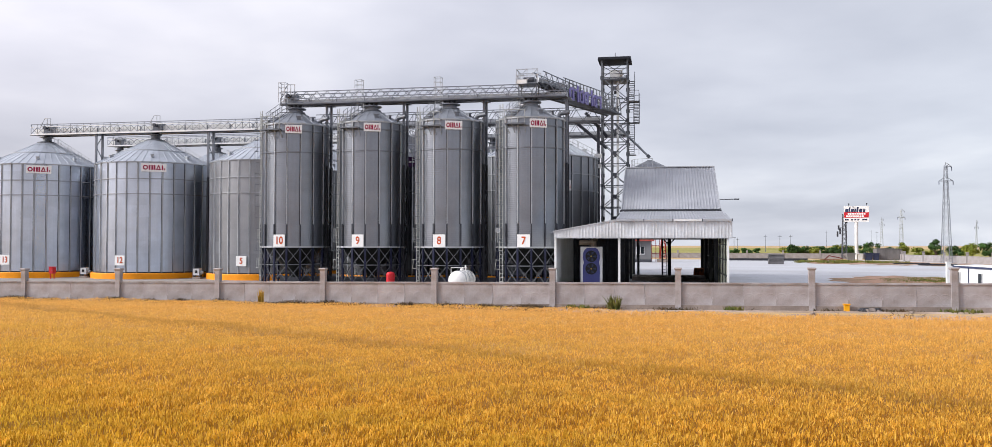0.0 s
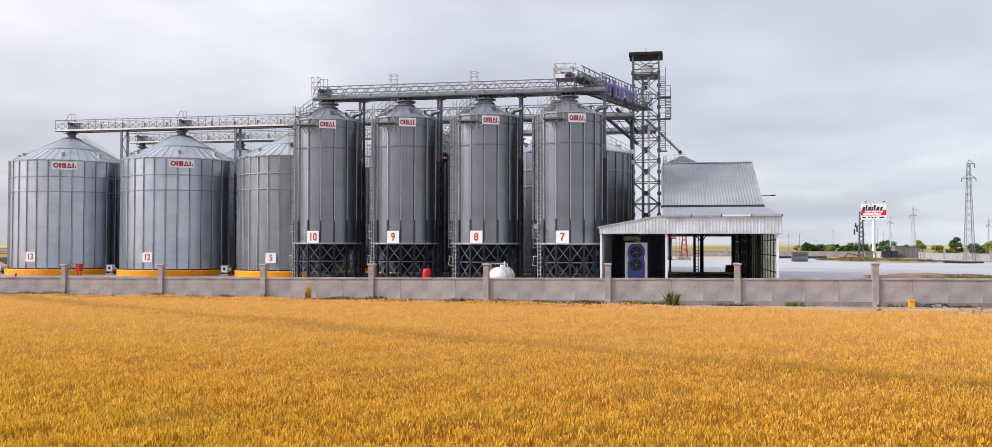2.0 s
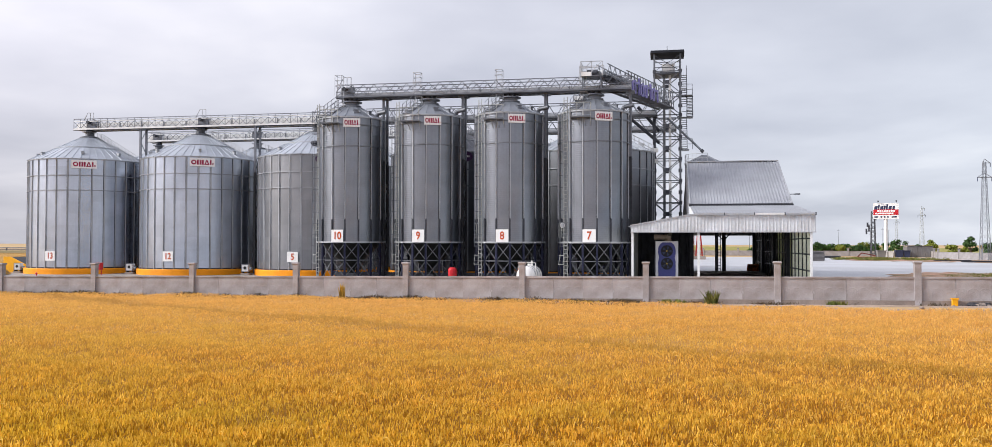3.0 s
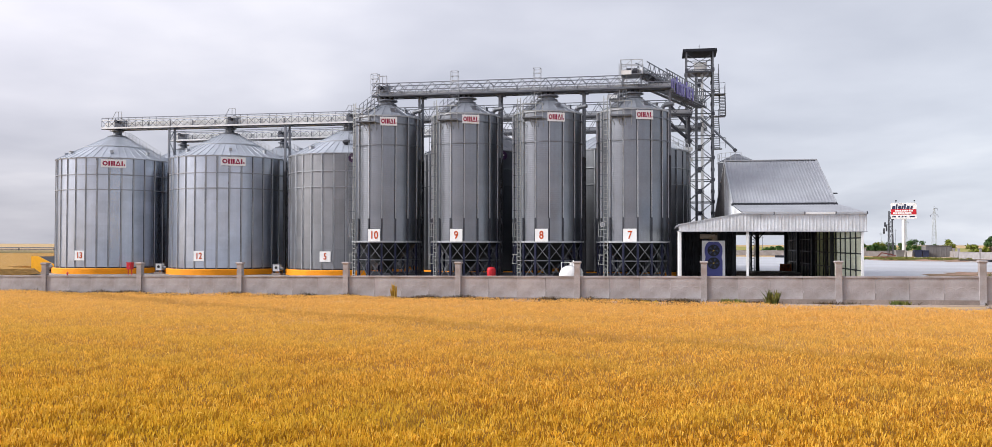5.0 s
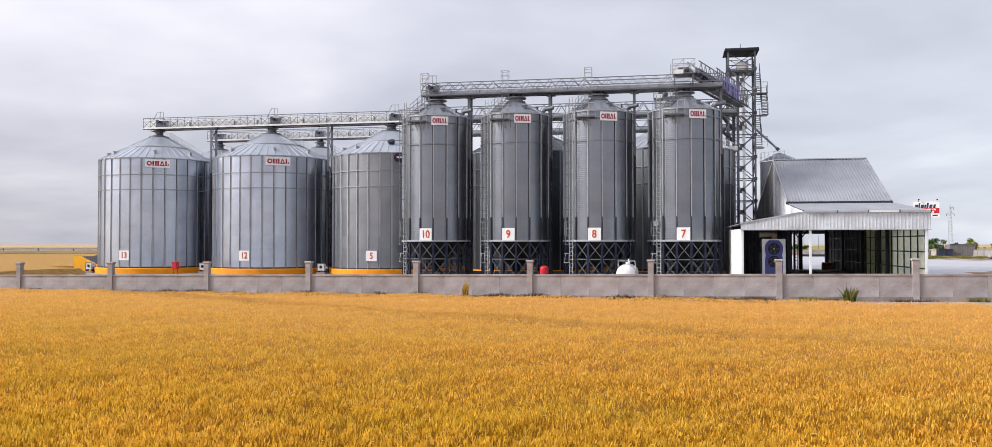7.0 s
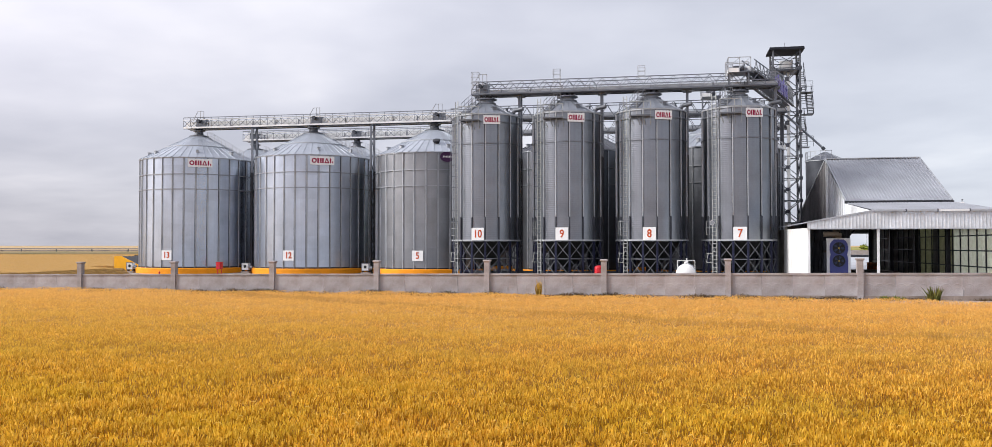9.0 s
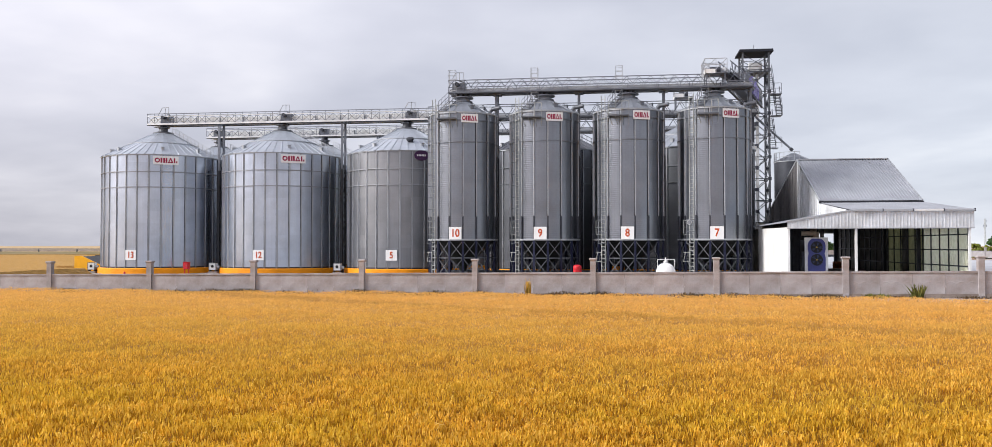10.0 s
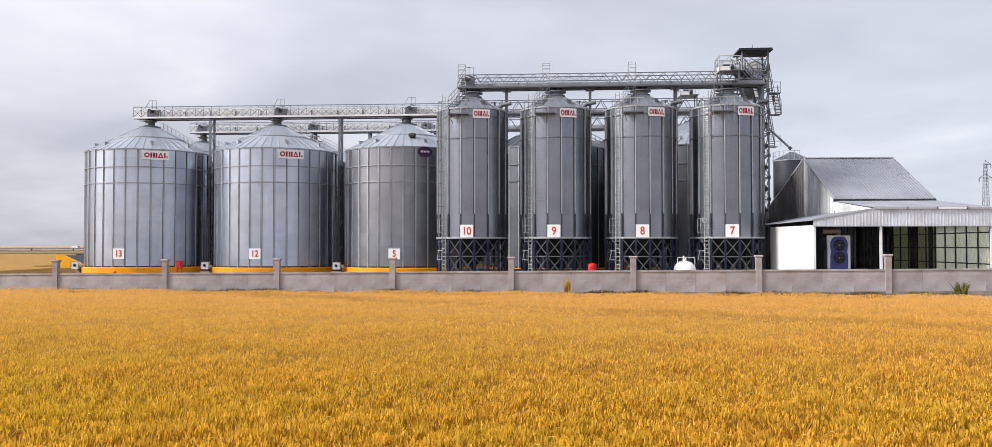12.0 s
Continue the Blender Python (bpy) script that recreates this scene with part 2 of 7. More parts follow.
SKYLIGHT = material("translucent_fibreglass_sheet", (0.84, 0.86, 0.77), 0.5, 0, 0.5, 3.2, 8, 0.04, tint=(0.30, 0.27, 0.14))
let_light_through(SKYLIGHT, (0.95, 0.95, 0.83), 0.78)
# duller copy of the sheet, its colour standing for the dim-lit bays
SKYLIGHT_DIM = material("dim_fibreglass_sheet", (0.40, 0.41, 0.31), 0.6, 0, 0.5, 2.4, 8, 0.04, tint=(0.14, 0.13, 0.07))
let_light_through(SKYLIGHT_DIM, (0.60, 0.60, 0.42), 0.5)
PAVE = material("concrete_yard", (0.405, 0.42, 0.455), 0.5, 0, 0.10, 0.12, 3, 0.08, tint=(0.34, 0.345, 0.365))
tex = [k for k in PAVE.node_tree.nodes if k.bl_idname == "ShaderNodeTexNoise"][0]
squash = PAVE.node_tree.nodes.new("ShaderNodeMapping")
squash.inputs["Scale"].default_value = (0.35, 1.6, 1.0)
PAVE.node_tree.links.new(tex.inputs[0].links[0].from_socket, squash.inputs[0])
PAVE.node_tree.links.new(squash.outputs[0], tex.inputs[0])
DIRT = material("dry_dirt", (0.34, 0.205, 0.15), 0.95, 0, 0.25, 0.5, 5, 0.6, tint=(0.15, 0.115, 0.06), dist=0.05)
WALL_DIRT = material("dusty_verge_dirt", (0.36, 0.285, 0.245), 0.95, 0, 0.2, 0.8, 9, 0.6, tint=(0.22, 0.165, 0.12), dist=0.05)
WEED = material("weed_green", (0.075, 0.10, 0.022), 0.8, 0, 0.3, 1.5, 9, 0.1, tint=(0.16, 0.14, 0.03))
STRAW = material("straw_yellow", (0.50, 0.33, 0.06), 0.8, 0, 0.2, 1.5, 9, 0.1)
LEAF = material("tree_leaves", (0.045, 0.105, 0.018), 0.75, 0, 0.35, 0.5, 6, 0.1, tint=(0.025, 0.06, 0.012))
LEAF_Y = material("yellow_green_leaves", (0.20, 0.21, 0.02), 0.75, 0, 0.3, 0.5, 6, 0.1, tint=(0.12, 0.15, 0.02))
BARK = material("bark", (0.10, 0.075, 0.05), 0.9, 0, 0.2, 3, 20, 0.3)
GREYBOX = material("weathered_grey_sheet", (0.17, 0.165, 0.17), 0.7, 0.1, 0.12, 0.6, 7, 0.08)
NAVY = material("navy_plastic", (0.03, 0.04, 0.09), 0.5, 0, 0.1, 1, 9, 0.03)
GREENBAR = material("grey_stucco", (0.19, 0.19, 0.195), 0.85, 0, 0.08, 0.8, 10, 0.15)
GLASS_DARK = material("dark_window_glass", (0.02, 0.025, 0.03), 0.08, 0, 0.05, 1, 3, 0)


# ---- mesh tools ----
class Mesh:
    """Collects faces of one part."""

    def __init__(self):
        self.v, self.f = [], []

    def face_block(self, verts, faces):
        o = len(self.v)
        self.v += [tuple(p) for p in verts]
        self.f += [tuple(o + i for i in f) for f in faces]
        return self

    def box(self, x0, x1, y0, y1, z0, z1):
        vs = [(x, y, z) for x in (x0, x1) for y in (y0, y1) for z in (z0, z1)]
        return self.face_block(vs, [(0, 1, 3, 2), (4, 6, 7, 5), (0, 4, 5, 1), (2, 3, 7, 6), (0, 2, 6, 4), (1, 5, 7, 3)])

    def beam(self, a, b, w=0.08, h=None):
        """A square bar from a to b."""
        a, b = Vector(a), Vector(b)
        h = h or w
        d = (b - a).normalized()
        s = d.cross(Vector((0, 0, 1)))
        s = s.normalized() if s.length > 1e-4 else Vector((1, 0, 0))
        u = s.cross(d).normalized()
        vs = [p + s * i * w / 2 + u * j * h / 2 for p in (a, b) for i, j in ((-1, -1), (1, -1), (1, 1), (-1, 1))]
        return self.face_block(vs, [(3, 2, 1, 0), (4, 5, 6, 7), (0, 1, 5, 4), (1, 2, 6, 5), (2, 3, 7, 6), (3, 0, 4, 7)])

    def tube(self, a, b, r=0.05, n=10, r2=None):
        a, b = Vector(a), Vector(b)
        r2 = r if r2 is None else r2
        d = (b - a).normalized()
        s = d.cross(Vector((0, 0, 1)))
        s = s.normalized() if s.length > 1e-4 else Vector((1, 0, 0))
        u = s.cross(d)
        vs = [p + (s * math.cos(k * 2 * math.pi / n) + u * math.sin(k * 2 * math.pi / n)) * q for p, q in ((a, r), (b, r2)) for k in range(n)]
        fs = [(k, (k + 1) % n, n + (k + 1) % n, n + k) for k in range(n)] + [tuple(range(n - 1, -1, -1)), tuple(range(n, 2 * n))]
        return self.face_block(vs, fs)

    def turned(self, prof, n=48, closed_ends=True, cx=0, cy=0):
        """A body of revolution round z from (radius, height) pairs."""
        vs = [(cx + r * math.cos(k * 2 * math.pi / n), cy + r * math.sin(k * 2 * math.pi / n), z) for r, z in prof for k in range(n)]
        fs = [(i * n + k, i * n + (k + 1) % n, (i + 1) * n + (k + 1) % n, (i + 1) * n + k) for i in range(len(prof) - 1) for k in range(n)]
        if closed_ends:
            fs += [tuple(range(n - 1, -1, -1)), tuple((len(prof) - 1) * n + k for k in range(n))]
        return self.face_block(vs, fs)

    def path(self, pts, r, n=8):
        for a, b in zip(pts[:-1], pts[1:]):
            self.tube(a, b, r, n)
        return self

    def slab(self, pts, t):
        """A flat plate from a convex outline of points, thickened by the vector t."""
        n = len(pts)
        t = Vector(t)
        vs = [Vector(p) for p in pts] + [Vector(p) + t for p in pts]
        fs = [tuple(range(n - 1, -1, -1)), tuple(range(n, 2 * n))] + [(k, (k + 1) % n, n + (k + 1) % n, n + k) for k in range(n)]
        return self.face_block(vs, fs)

    def corrugated(self, a, b, up_a, up_b, pitch, depth, t=0.02):
        """A ribbed sheet between the edge a-b and the edge a+up_a - b+up_b, its ribs running along 'up'."""
        a, b, ua, ub = Vector(a), Vector(b), Vector(up_a), Vector(up_b)
        nrm = (b - a).cross(ua).normalized()
        steps = max(2, int((b - a).length / pitch))
        prof = [(0.0, 0), (0.5, 0), (0.62, 1), (0.88, 1)]
        cols = []
        for i in range(steps):
            for q, d in prof:
                cols.append(((i + q) / steps, d * depth))
        cols.append((1.0, 0))
        vs = []
        for q, d in cols:
            p, u = a.lerp(b, q), ua.lerp(ub, q)
            for back in (0, t):
                off = nrm * (d - back)
                vs += [p + off, p + u + off]
        fs = []
        for i in range(len(cols) - 1):
            o = 4 * i
            fs += [(o, o + 4, o + 5, o + 1), (o + 2, o + 3, o + 7, o + 6), (o, o + 2, o + 6, o + 4), (o + 1, o + 5, o + 7, o + 3)]
        e = 4 * (len(cols) - 1)
        fs += [(0, 1, 3, 2), (e, e + 2, e + 3, e + 1)]
        return self.face_block(vs, fs)


def mesh_data(name, M, mat, smooth=False):
    me = bpy.data.meshes.new(name)
    me.from_pydata(M.v, [], M.f)
    me.materials.append(mat)
    if smooth:
        me.shade_smooth()
        me.set_sharp_from_angle(angle=radians(35))
    return me


def part(name, M, mat, parent, label="", smooth=False):
    ob = new(name, mesh_data(name, M, mat, smooth))
    ob.parent = parent
    return tagged(ob, label=label)


def shared(name, me, parent, m=None):
    ob = new(name, me)
    ob.parent = parent
    if m is not None:
        ob.matrix_basis = m
    return ob


def thing(name, label, category, group="", at=(0, 0, 0), turn=0, kind=""):
    ob = new(name)
    ob.empty_display_size = 0.3
    ob.matrix_basis = pose(*at, 0, 0, turn)
    return tagged(ob, label, category, group, kind)


def solid(name, M, mat, label, category, group="", kind="", smooth=False):
    return tagged(new(name, mesh_data(name, M, mat, smooth)), label, category, group, kind)


def text_mesh(body, size, mat, depth=0.01):
    cu = bpy.data.curves.new("numeral", "FONT")
    cu.body, cu.size, cu.align_x, cu.align_y, cu.extrude, cu.offset = body, size, "CENTER", "CENTER", depth, 0.016
    ob = bpy.data.objects.new("numeral", cu)
    scene.collection.objects.link(ob)
    bpy.context.view_layer.update()
    me = bpy.data.meshes.new_from_object(ob.evaluated_get(bpy.context.evaluated_depsgraph_get()))
    bpy.data.objects.remove(ob)
    me.materials.clear(); me.materials.append(mat)
    return me


# ---- terrain ----
def wall_base(x):
    return 0.04 + (min(max(x, -90), 40) + 5) * 0.0083


def wall_y(x):
    return 48.85 - 0.030 * (x + 18.9)


def yard_z(y):
    return 0.12 + 0.83 * min(max((y - 75) / 45, 0), 1)


def wheat_top(x, y):
    return -0.24 + (y - 13) * 0.0095


def bank(x):
    """How far before the wall the crop ends: close in the west, two metres off in the east."""
    return 0.8 + 1.6 * min(max((x + 14) / 14, 0), 1)


def ground_z(x, y):
    cx = min(max(x, -90), 45)
    d = wall_y(cx) - y
    soil = wheat_top(x, min(y, 50)) - 0.72
    if d < -0.5:
        return yard_z(y) - 0.06
    base = wall_base(x) - 0.05 - 0.10 * min(max((cx + 14) / 14, 0), 1)
    e = bank(cx)
    return soil + (base - soil) * min(max((e - d) / (e * 0.5), 0), 1)


def terrain():
    xs = [-4000, -1500, -600, -300, -180] + list(range(-120, 80, 5)) + [120, 200, 400, 1000, 2200, 4000]
    rows = [(0, v) for v in (-400, -120, -40, -15, 0, 5, 10, 15, 20, 25, 30, 35, 40, 44)] + [(1, d) for d in (3.2, 2.4, 1.8, 1.2, 0.8, 0.4, 0.0, -0.45, -0.55)]
    rows += [(0, v) for v in (55, 65, 75, 85, 97, 108, 120, 140, 170, 220, 320, 600, 1200, 2500, 4600)]
    ys = list(range(len(rows)))

    def row_y(x, j):
        k, v = rows[j]
        return wall_y(min(max(x, -90), 45)) - v if k else v
    M = Mesh()
    M.v = [(x, row_y(x, j), ground_z(x, row_y(x, j))) for j in ys for x in xs]
    n = len(xs)
    M.f = [(j * n + i, j * n + i + 1, (j + 1) * n + i + 1, (j + 1) * n + i) for j in range(len(ys) - 1) for i in range(n - 1)]
    m = material("open_plain", (0.43, 0.30, 0.16), 0.95, 0, 0.12, 0.02, 0.8, 0.3, tint=(0.31, 0.22, 0.10), dist=0.1)
    nt = m.node_tree
    mp = nt.nodes.new("ShaderNodeMapping")
    mp.inputs["Scale"].default_value = (0.12, 1.0, 1.0)
    tex = [k for k in nt.nodes if k.bl_idname == "ShaderNodeTexNoise"][0]
    src = tex.inputs[0].links[0].from_socket
    nt.links.new(src, mp.inputs[0]); nt.links.new(mp.outputs[0], tex.inputs[0])
    solid("ground", M, m, "dry farmland plain with straw-coloured and brown strips", "ground", kind="structure", smooth=True)

    P = Mesh()
    px = [-71 + 4 * i for i in range(29)]
    py = [49.6, 51.2, 55, 60, 65, 70] + [75 + 5 * j for j in range(17)]
    P.v = [(x, max(y, wall_y(min(x, 45)) + 0.3 + 0.1 * k), yard_z(y)) for k, y in enumerate(py) for x in px]
    n = len(px)
    P.f = [(j * n + i, j * n + i + 1, (j + 1) * n + i + 1, (j + 1) * n + i) for j in range(len(py) - 1) for i in range(n - 1)]
    solid("pavement", P, PAVE, "pale grey concrete yard surface, swept and dry", "pavement", kind="structure")
    Q2 = Mesh()
    for ya, yb in ((51.4, 75.0), (75.0, 96.0)):
        Q2.slab([(-70.8, ya, yard_z(ya)), (-7.2, ya, yard_z(ya)), (-7.2, yb, yard_z(yb)), (-70.8, yb, yard_z(yb))], (0, 0, 0.012))
    solid("apron", Q2, APRON, "worn brown-grey concrete apron round the silos", "pavement", kind="structure")


def patch(name, cx, cy, rx, ry, mat, label, lift, seed):
    rnd = random.Random(seed)
    n = 40
    M = Mesh()
    ring = []
    for k in range(n):
        a = 2 * math.pi * k / n
        q = 0.8 + 0.3 * rnd.random()
        ring.append((cx + rx * q * math.cos(a), cy + ry * q * math.sin(a)))
    M.v = [(cx, cy, yard_z(cy) + lift + 0.06)] + [((x + cx) / 2, (y + cy) / 2, yard_z((y + cy) / 2) + lift + rnd.random() * 0.1) for x, y in ring] + [(x, y, yard_z(y) + lift) for x, y in ring]
    M.f = [(0, 1 + k, 1 + (k + 1) % n) for k in range(n)] + [(1 + k, 1 + n + k, 1 + n + (k + 1) % n, 1 + (k + 1) % n) for k in range(n)]
    solid(name, M, mat, label, "bare ground", kind="structure", smooth=True)


terrain()
patch("dirt_patch", 22.6, 82, 7.6, 9.5, DIRT, "bare brown dirt patch in the concrete yard", 0.012, 3)
patch("dirt_patch", 30, 131, 10.5, 15, DIRT, "dry reddish earth strip before the far yard fence", 0.012, 4)


# ---- perimeter wall ----
def perimeter_wall(name, pts, label, height_scale=1.0, mat=None, rise=0.0):
    """pts: the posts' feet in order. Panels with a row of arches in relief run between square posts with caps."""
    mat = mat or CONC
    root = thing(name, label, "wall", kind="structure")
    H = 1.31 * height_scale
    pm = Mesh()
    hw = 0.155
    pm.face_block([(-hw, -hw, -0.3), (hw, -hw, -0.3), (hw, hw, -0.3), (-hw, hw, -0.3), (-hw, -hw, H + rise + 0.62), (hw, -hw, H + rise + 0.62), (hw, hw, H + rise + 0.62), (-hw, hw, H + rise + 0.62)],
                  [(3, 2, 1, 0), (4, 5, 6, 7), (0, 1, 5, 4), (1, 2, 6, 5), (2, 3, 7, 6), (3, 0, 4, 7)])
    # a cap that flares out from the shaft, with a low sloped top
    flare = [(0.155, 0.62), (0.165, 0.66), (0.19, 0.695), (0.212, 0.71), (0.212, 0.755), (0.19, 0.79)]
    pm.face_block([(sx * q, sy * q, H + rise + z) for q, z in flare for sx, sy in ((-1, -1), (1, -1), (1, 1), (-1, 1))],
                  [(4 * i + k, 4 * i + (k + 1) % 4, 4 * i + 4 + (k + 1) % 4, 4 * i + 4 + k) for i in range(5) for k in range(4)] + [(20, 21, 22, 23)])
    post_me = mesh_data("post", pm, mat)
    meshes = {}
    for a, b in zip(pts[:-1], pts[1:]):
        a, b = Vector(a), Vector(b)
        L = (b - a).length
        key = round(L, 1)
        if key not in meshes:
            lo, hi = 0.14, L - 0.14
            nb = max(1, round(L / 1.7))
            pw = (hi - lo) / nb
            q = Mesh().box(0.005, pw - 0.005, -0.045, 0.045, 0.12, H - 0.09)
            w = pw / 3
            for i in range(3):
                cx = (i + 0.5) * w
                for r, t in ((w * 0.62, 0.06), (w * 0.30, 0.05)):
                    K = 10
                    vs = []
                    for k in range(K + 1):
                        an = math.pi * k / K
                        for rr, yy in ((r, -0.045), (r - 0.02, -0.0505), (r - t + 0.02, -0.0505), (r - t, -0.045)):
                            vs.append((cx + rr * math.cos(an), yy, 0.42 + rr * math.sin(an) * 1.05))
                    fs = []
                    for k in range(K):
                        o = 4 * k
                        fs += [(o + j, o + 4 + j, o + 4 + (j + 1) % 4, o + (j + 1) % 4) for j in range(3)]
                    q.face_block(vs, fs)
                q.box(cx - w * 0.49, cx - w * 0.42, -0.052, -0.045, 0.3, 0.46)
                q.box(cx + w * 0.42, cx + w * 0.49, -0.052, -0.045, 0.3, 0.46)
            q.box(0.005, pw - 0.005, -0.058, -0.045, 0.12, 0.26)
            c = Mesh().box(lo, hi, -0.09, 0.09, H - 0.09, H)
            ft = Mesh().box(lo - 0.15, hi + 0.15, -0.12, 0.12, -0.7, 0.12)
            meshes[key] = (nb, pw, mesh_data("panel", q, mat), mesh_data("coping", c, mat), mesh_data("footing", ft, CONC_DARK))
        d = (b - a).normalized()
        m = Matrix.Translation(a) @ Euler((0, -math.asin(d.z), math.atan2(d.y, d.x))).to_matrix().to_4x4()
        nb, pw, panel, coping, footing = meshes[key]
        for i in range(nb):
            shared("panel", panel, root, m @ Matrix.Translation((0.14 + i * pw, 0, 0)))
        shared("coping", coping, root, m); shared("footing", footing, root, m)
    for p in pts:
        d = pts[1][0] - pts[0][0], pts[1][1] - pts[0][1]
        shared("post", post_me, root, pose(*p, 0, 0, math.degrees(math.atan2(d[1], d[0]))))
    return root


def line_posts(a, b, step):
    n = max(1, round(math.dist(a, b) / step))
    return [(a[0] + (b[0] - a[0]) * i / n, a[1] + (b[1] - a[1]) * i / n) for i in range(n + 1)]


perimeter_wall("wall_south", [(-18.9 + 6.72 * k, wall_y(-18.9 + 6.72 * k), wall_base(-18.9 + 6.72 * k)) for k in range(-9, 10)],
               "grey precast concrete panel wall with arches in relief")
perimeter_wall("wall_east", [(x, y, yard_z(y) - 0.1) for x, y in line_posts((42.5, 172), (38.4, 151), 6.8) + line_posts((38.4, 151), (45.6, 105), 6.8)[1:]],
               "grey precast concrete fence wall at the yard's far side", 0.84, CONC_SHADED, -0.26)
perimeter_wall("wall_north", [(x, y, yard_z(y) - 0.1) for x, y in line_posts((42.5, 172), (-36, 186), 6.8)],
               "grey precast concrete fence wall along the yard's back", 0.8, CONC_SHADED, -0.26)


# ---- silos ----
def ring_beam(M, r, z, h, d, n=60):
    vs = []
    for k in range(n):
        a = 2 * math.pi * k / n
        for rr, zz in ((r, z), (r + d, z), (r + d, z + h), (r, z + h)):
            vs.append((rr * math.cos(a), rr * math.sin(a), zz))
    fs = []
    for k in range(n):
        o, p = 4 * k, 4 * ((k + 1) % n)
        fs += [(o + j, p + j, p + (j + 1) % 4, o + (j + 1) % 4) for j in range(4)]
    return M.face_block(vs, fs)


def roof_cone(M, R, z0, r1, z1, n, rib=0.045):
    """Roof sheets with a raised rib on each joint."""
    vs, fs = [], []
    for k in range(n):
        for da, up in ((-0.06, 0), (-0.05, rib), (0.05, rib), (0.06, 0)):
            a = 2 * math.pi * (k + da * 0.8) / n
            for f in (0.0, 0.5, 1.0):
                r, z = R + (r1 - R) * f, z0 + (z1 - z0) * f
                vs.append((r * math.cos(a), r * math.sin(a), z + up * (1 - 0.6 * f)))
    T = 4 * n
    for i in range(T):
        j = (i + 1) % T
        for h in range(2):
            fs.append((3 * i + h, 3 * j + h, 3 * j + h + 1, 3 * i + h + 1))
    return M.face_block(vs, fs)


FR, TR = 5.456, 2.73


def flat_silo(sheet, label):
    s = thing("grain_silo", label, "grain silo", "flat-bottom silos")
    part("plinth", Mesh().turned([(FR + 0.32, -0.25), (FR + 0.32, 0.33), (FR + 0.28, 0.38), (0.2, 0.38)], 72), ORANGE, s, "orange painted concrete plinth", True)
    part("wall", Mesh().turned([(FR, 0.38), (FR, 10.82)], 90, False), sheet, s, "", True)
    for z0 in (7.77, 9.19):
        part("wind_ring", ring_beam(Mesh(), FR + 0.02, z0, 0.08, 0.09, 90), GALV_MID if sheet == SHEET_SHADED else RING, s)
    part("eave_ring", ring_beam(Mesh(), FR, 10.75, 0.1, 0.09, 90), GALV_LIGHT, s)
    part("base_ring", ring_beam(Mesh(), FR, 0.38, 0.12, 0.05, 90), STEEL_DARK, s)
    me = mesh_data("stiffener", Mesh().box(FR - 0.02, FR + 0.09, -0.03, 0.03, 0.38, 10.78).box(FR - 0.02, FR + 0.02, 0.03, 0.11, 0.38, 10.78), GALV_LIGHT)
    # near-black strip that paints in the shadow line beside each stiffener
    jm = mesh_data("joint_strip", Mesh().box(FR - 0.02, FR + 0.03, -0.068, -0.03, 0.38, 10.78), JOINT_SHADOW)
    for k in range(32):
        shared("stiffener", me, s, pose(0, 0, 0, 0, 0, 11.25 * k + 4.3))
        shared("joint_strip", jm, s, pose(0, 0, 0, 0, 0, 11.25 * k + 4.3))
    part("roof", roof_cone(Mesh(), FR + 0.14, 10.82, 0.78, 13.42, 46), ROOF_DULL if sheet == SHEET_SHADED else ROOF_MET, s)
    part("roof_seam", ring_beam(Mesh(), 3.1, 12.14, 0.06, 0.1, 60), GALV_LIGHT, s)
    part("roof_cap", Mesh().turned([(0.95, 13.3), (0.95, 13.44), (0.66, 13.52), (0.46, 13.58), (0.42, 13.66), (0.42, 14.0)], 28), GALV_MID, s, "", True)
    for a in (-118, -62, -20, 215):
        c, sn = math.cos(radians(a)), math.sin(radians(a))
        v = Mesh().box(-0.15, 0.15, -0.12, 0.12, 0, 0.26).box(-0.2, 0.2, -0.16, 0.16, 0.26, 0.3)
        ob = part("roof_vent", v, GALV_LIGHT, s)
        ob.matrix_basis = pose(c * 4.6, sn * 4.6, 11.3, 0, 0, a)
    # stair with rails down the roof
    for side in (-0.28, 0.28):
        r = Mesh()
        for f in range(0, 11):
            x = 1.2 + (FR - 1.2) * f / 10
            z = 13.28 - (x - 0.78) * 2.6 / (FR - 0.64)
            r.beam((x, side, z), (x, side, z + 0.75), 0.03)
        za, zb = 13.28 - 0.42 * 2.6 / 4.82, 13.28 - (FR - 0.78) * 2.6 / 4.82
        for up in (0.4, 0.75):
            r.beam((1.2, side, za + up), (FR, side, zb + up), 0.03)
        ob = part("roof_rail", r, GALV if sheet == SHEET_SHADED else GALV_LIGHT, s)
        ob.matrix_basis = pose(0, 0, 0, 0, 0, -8)
    return s


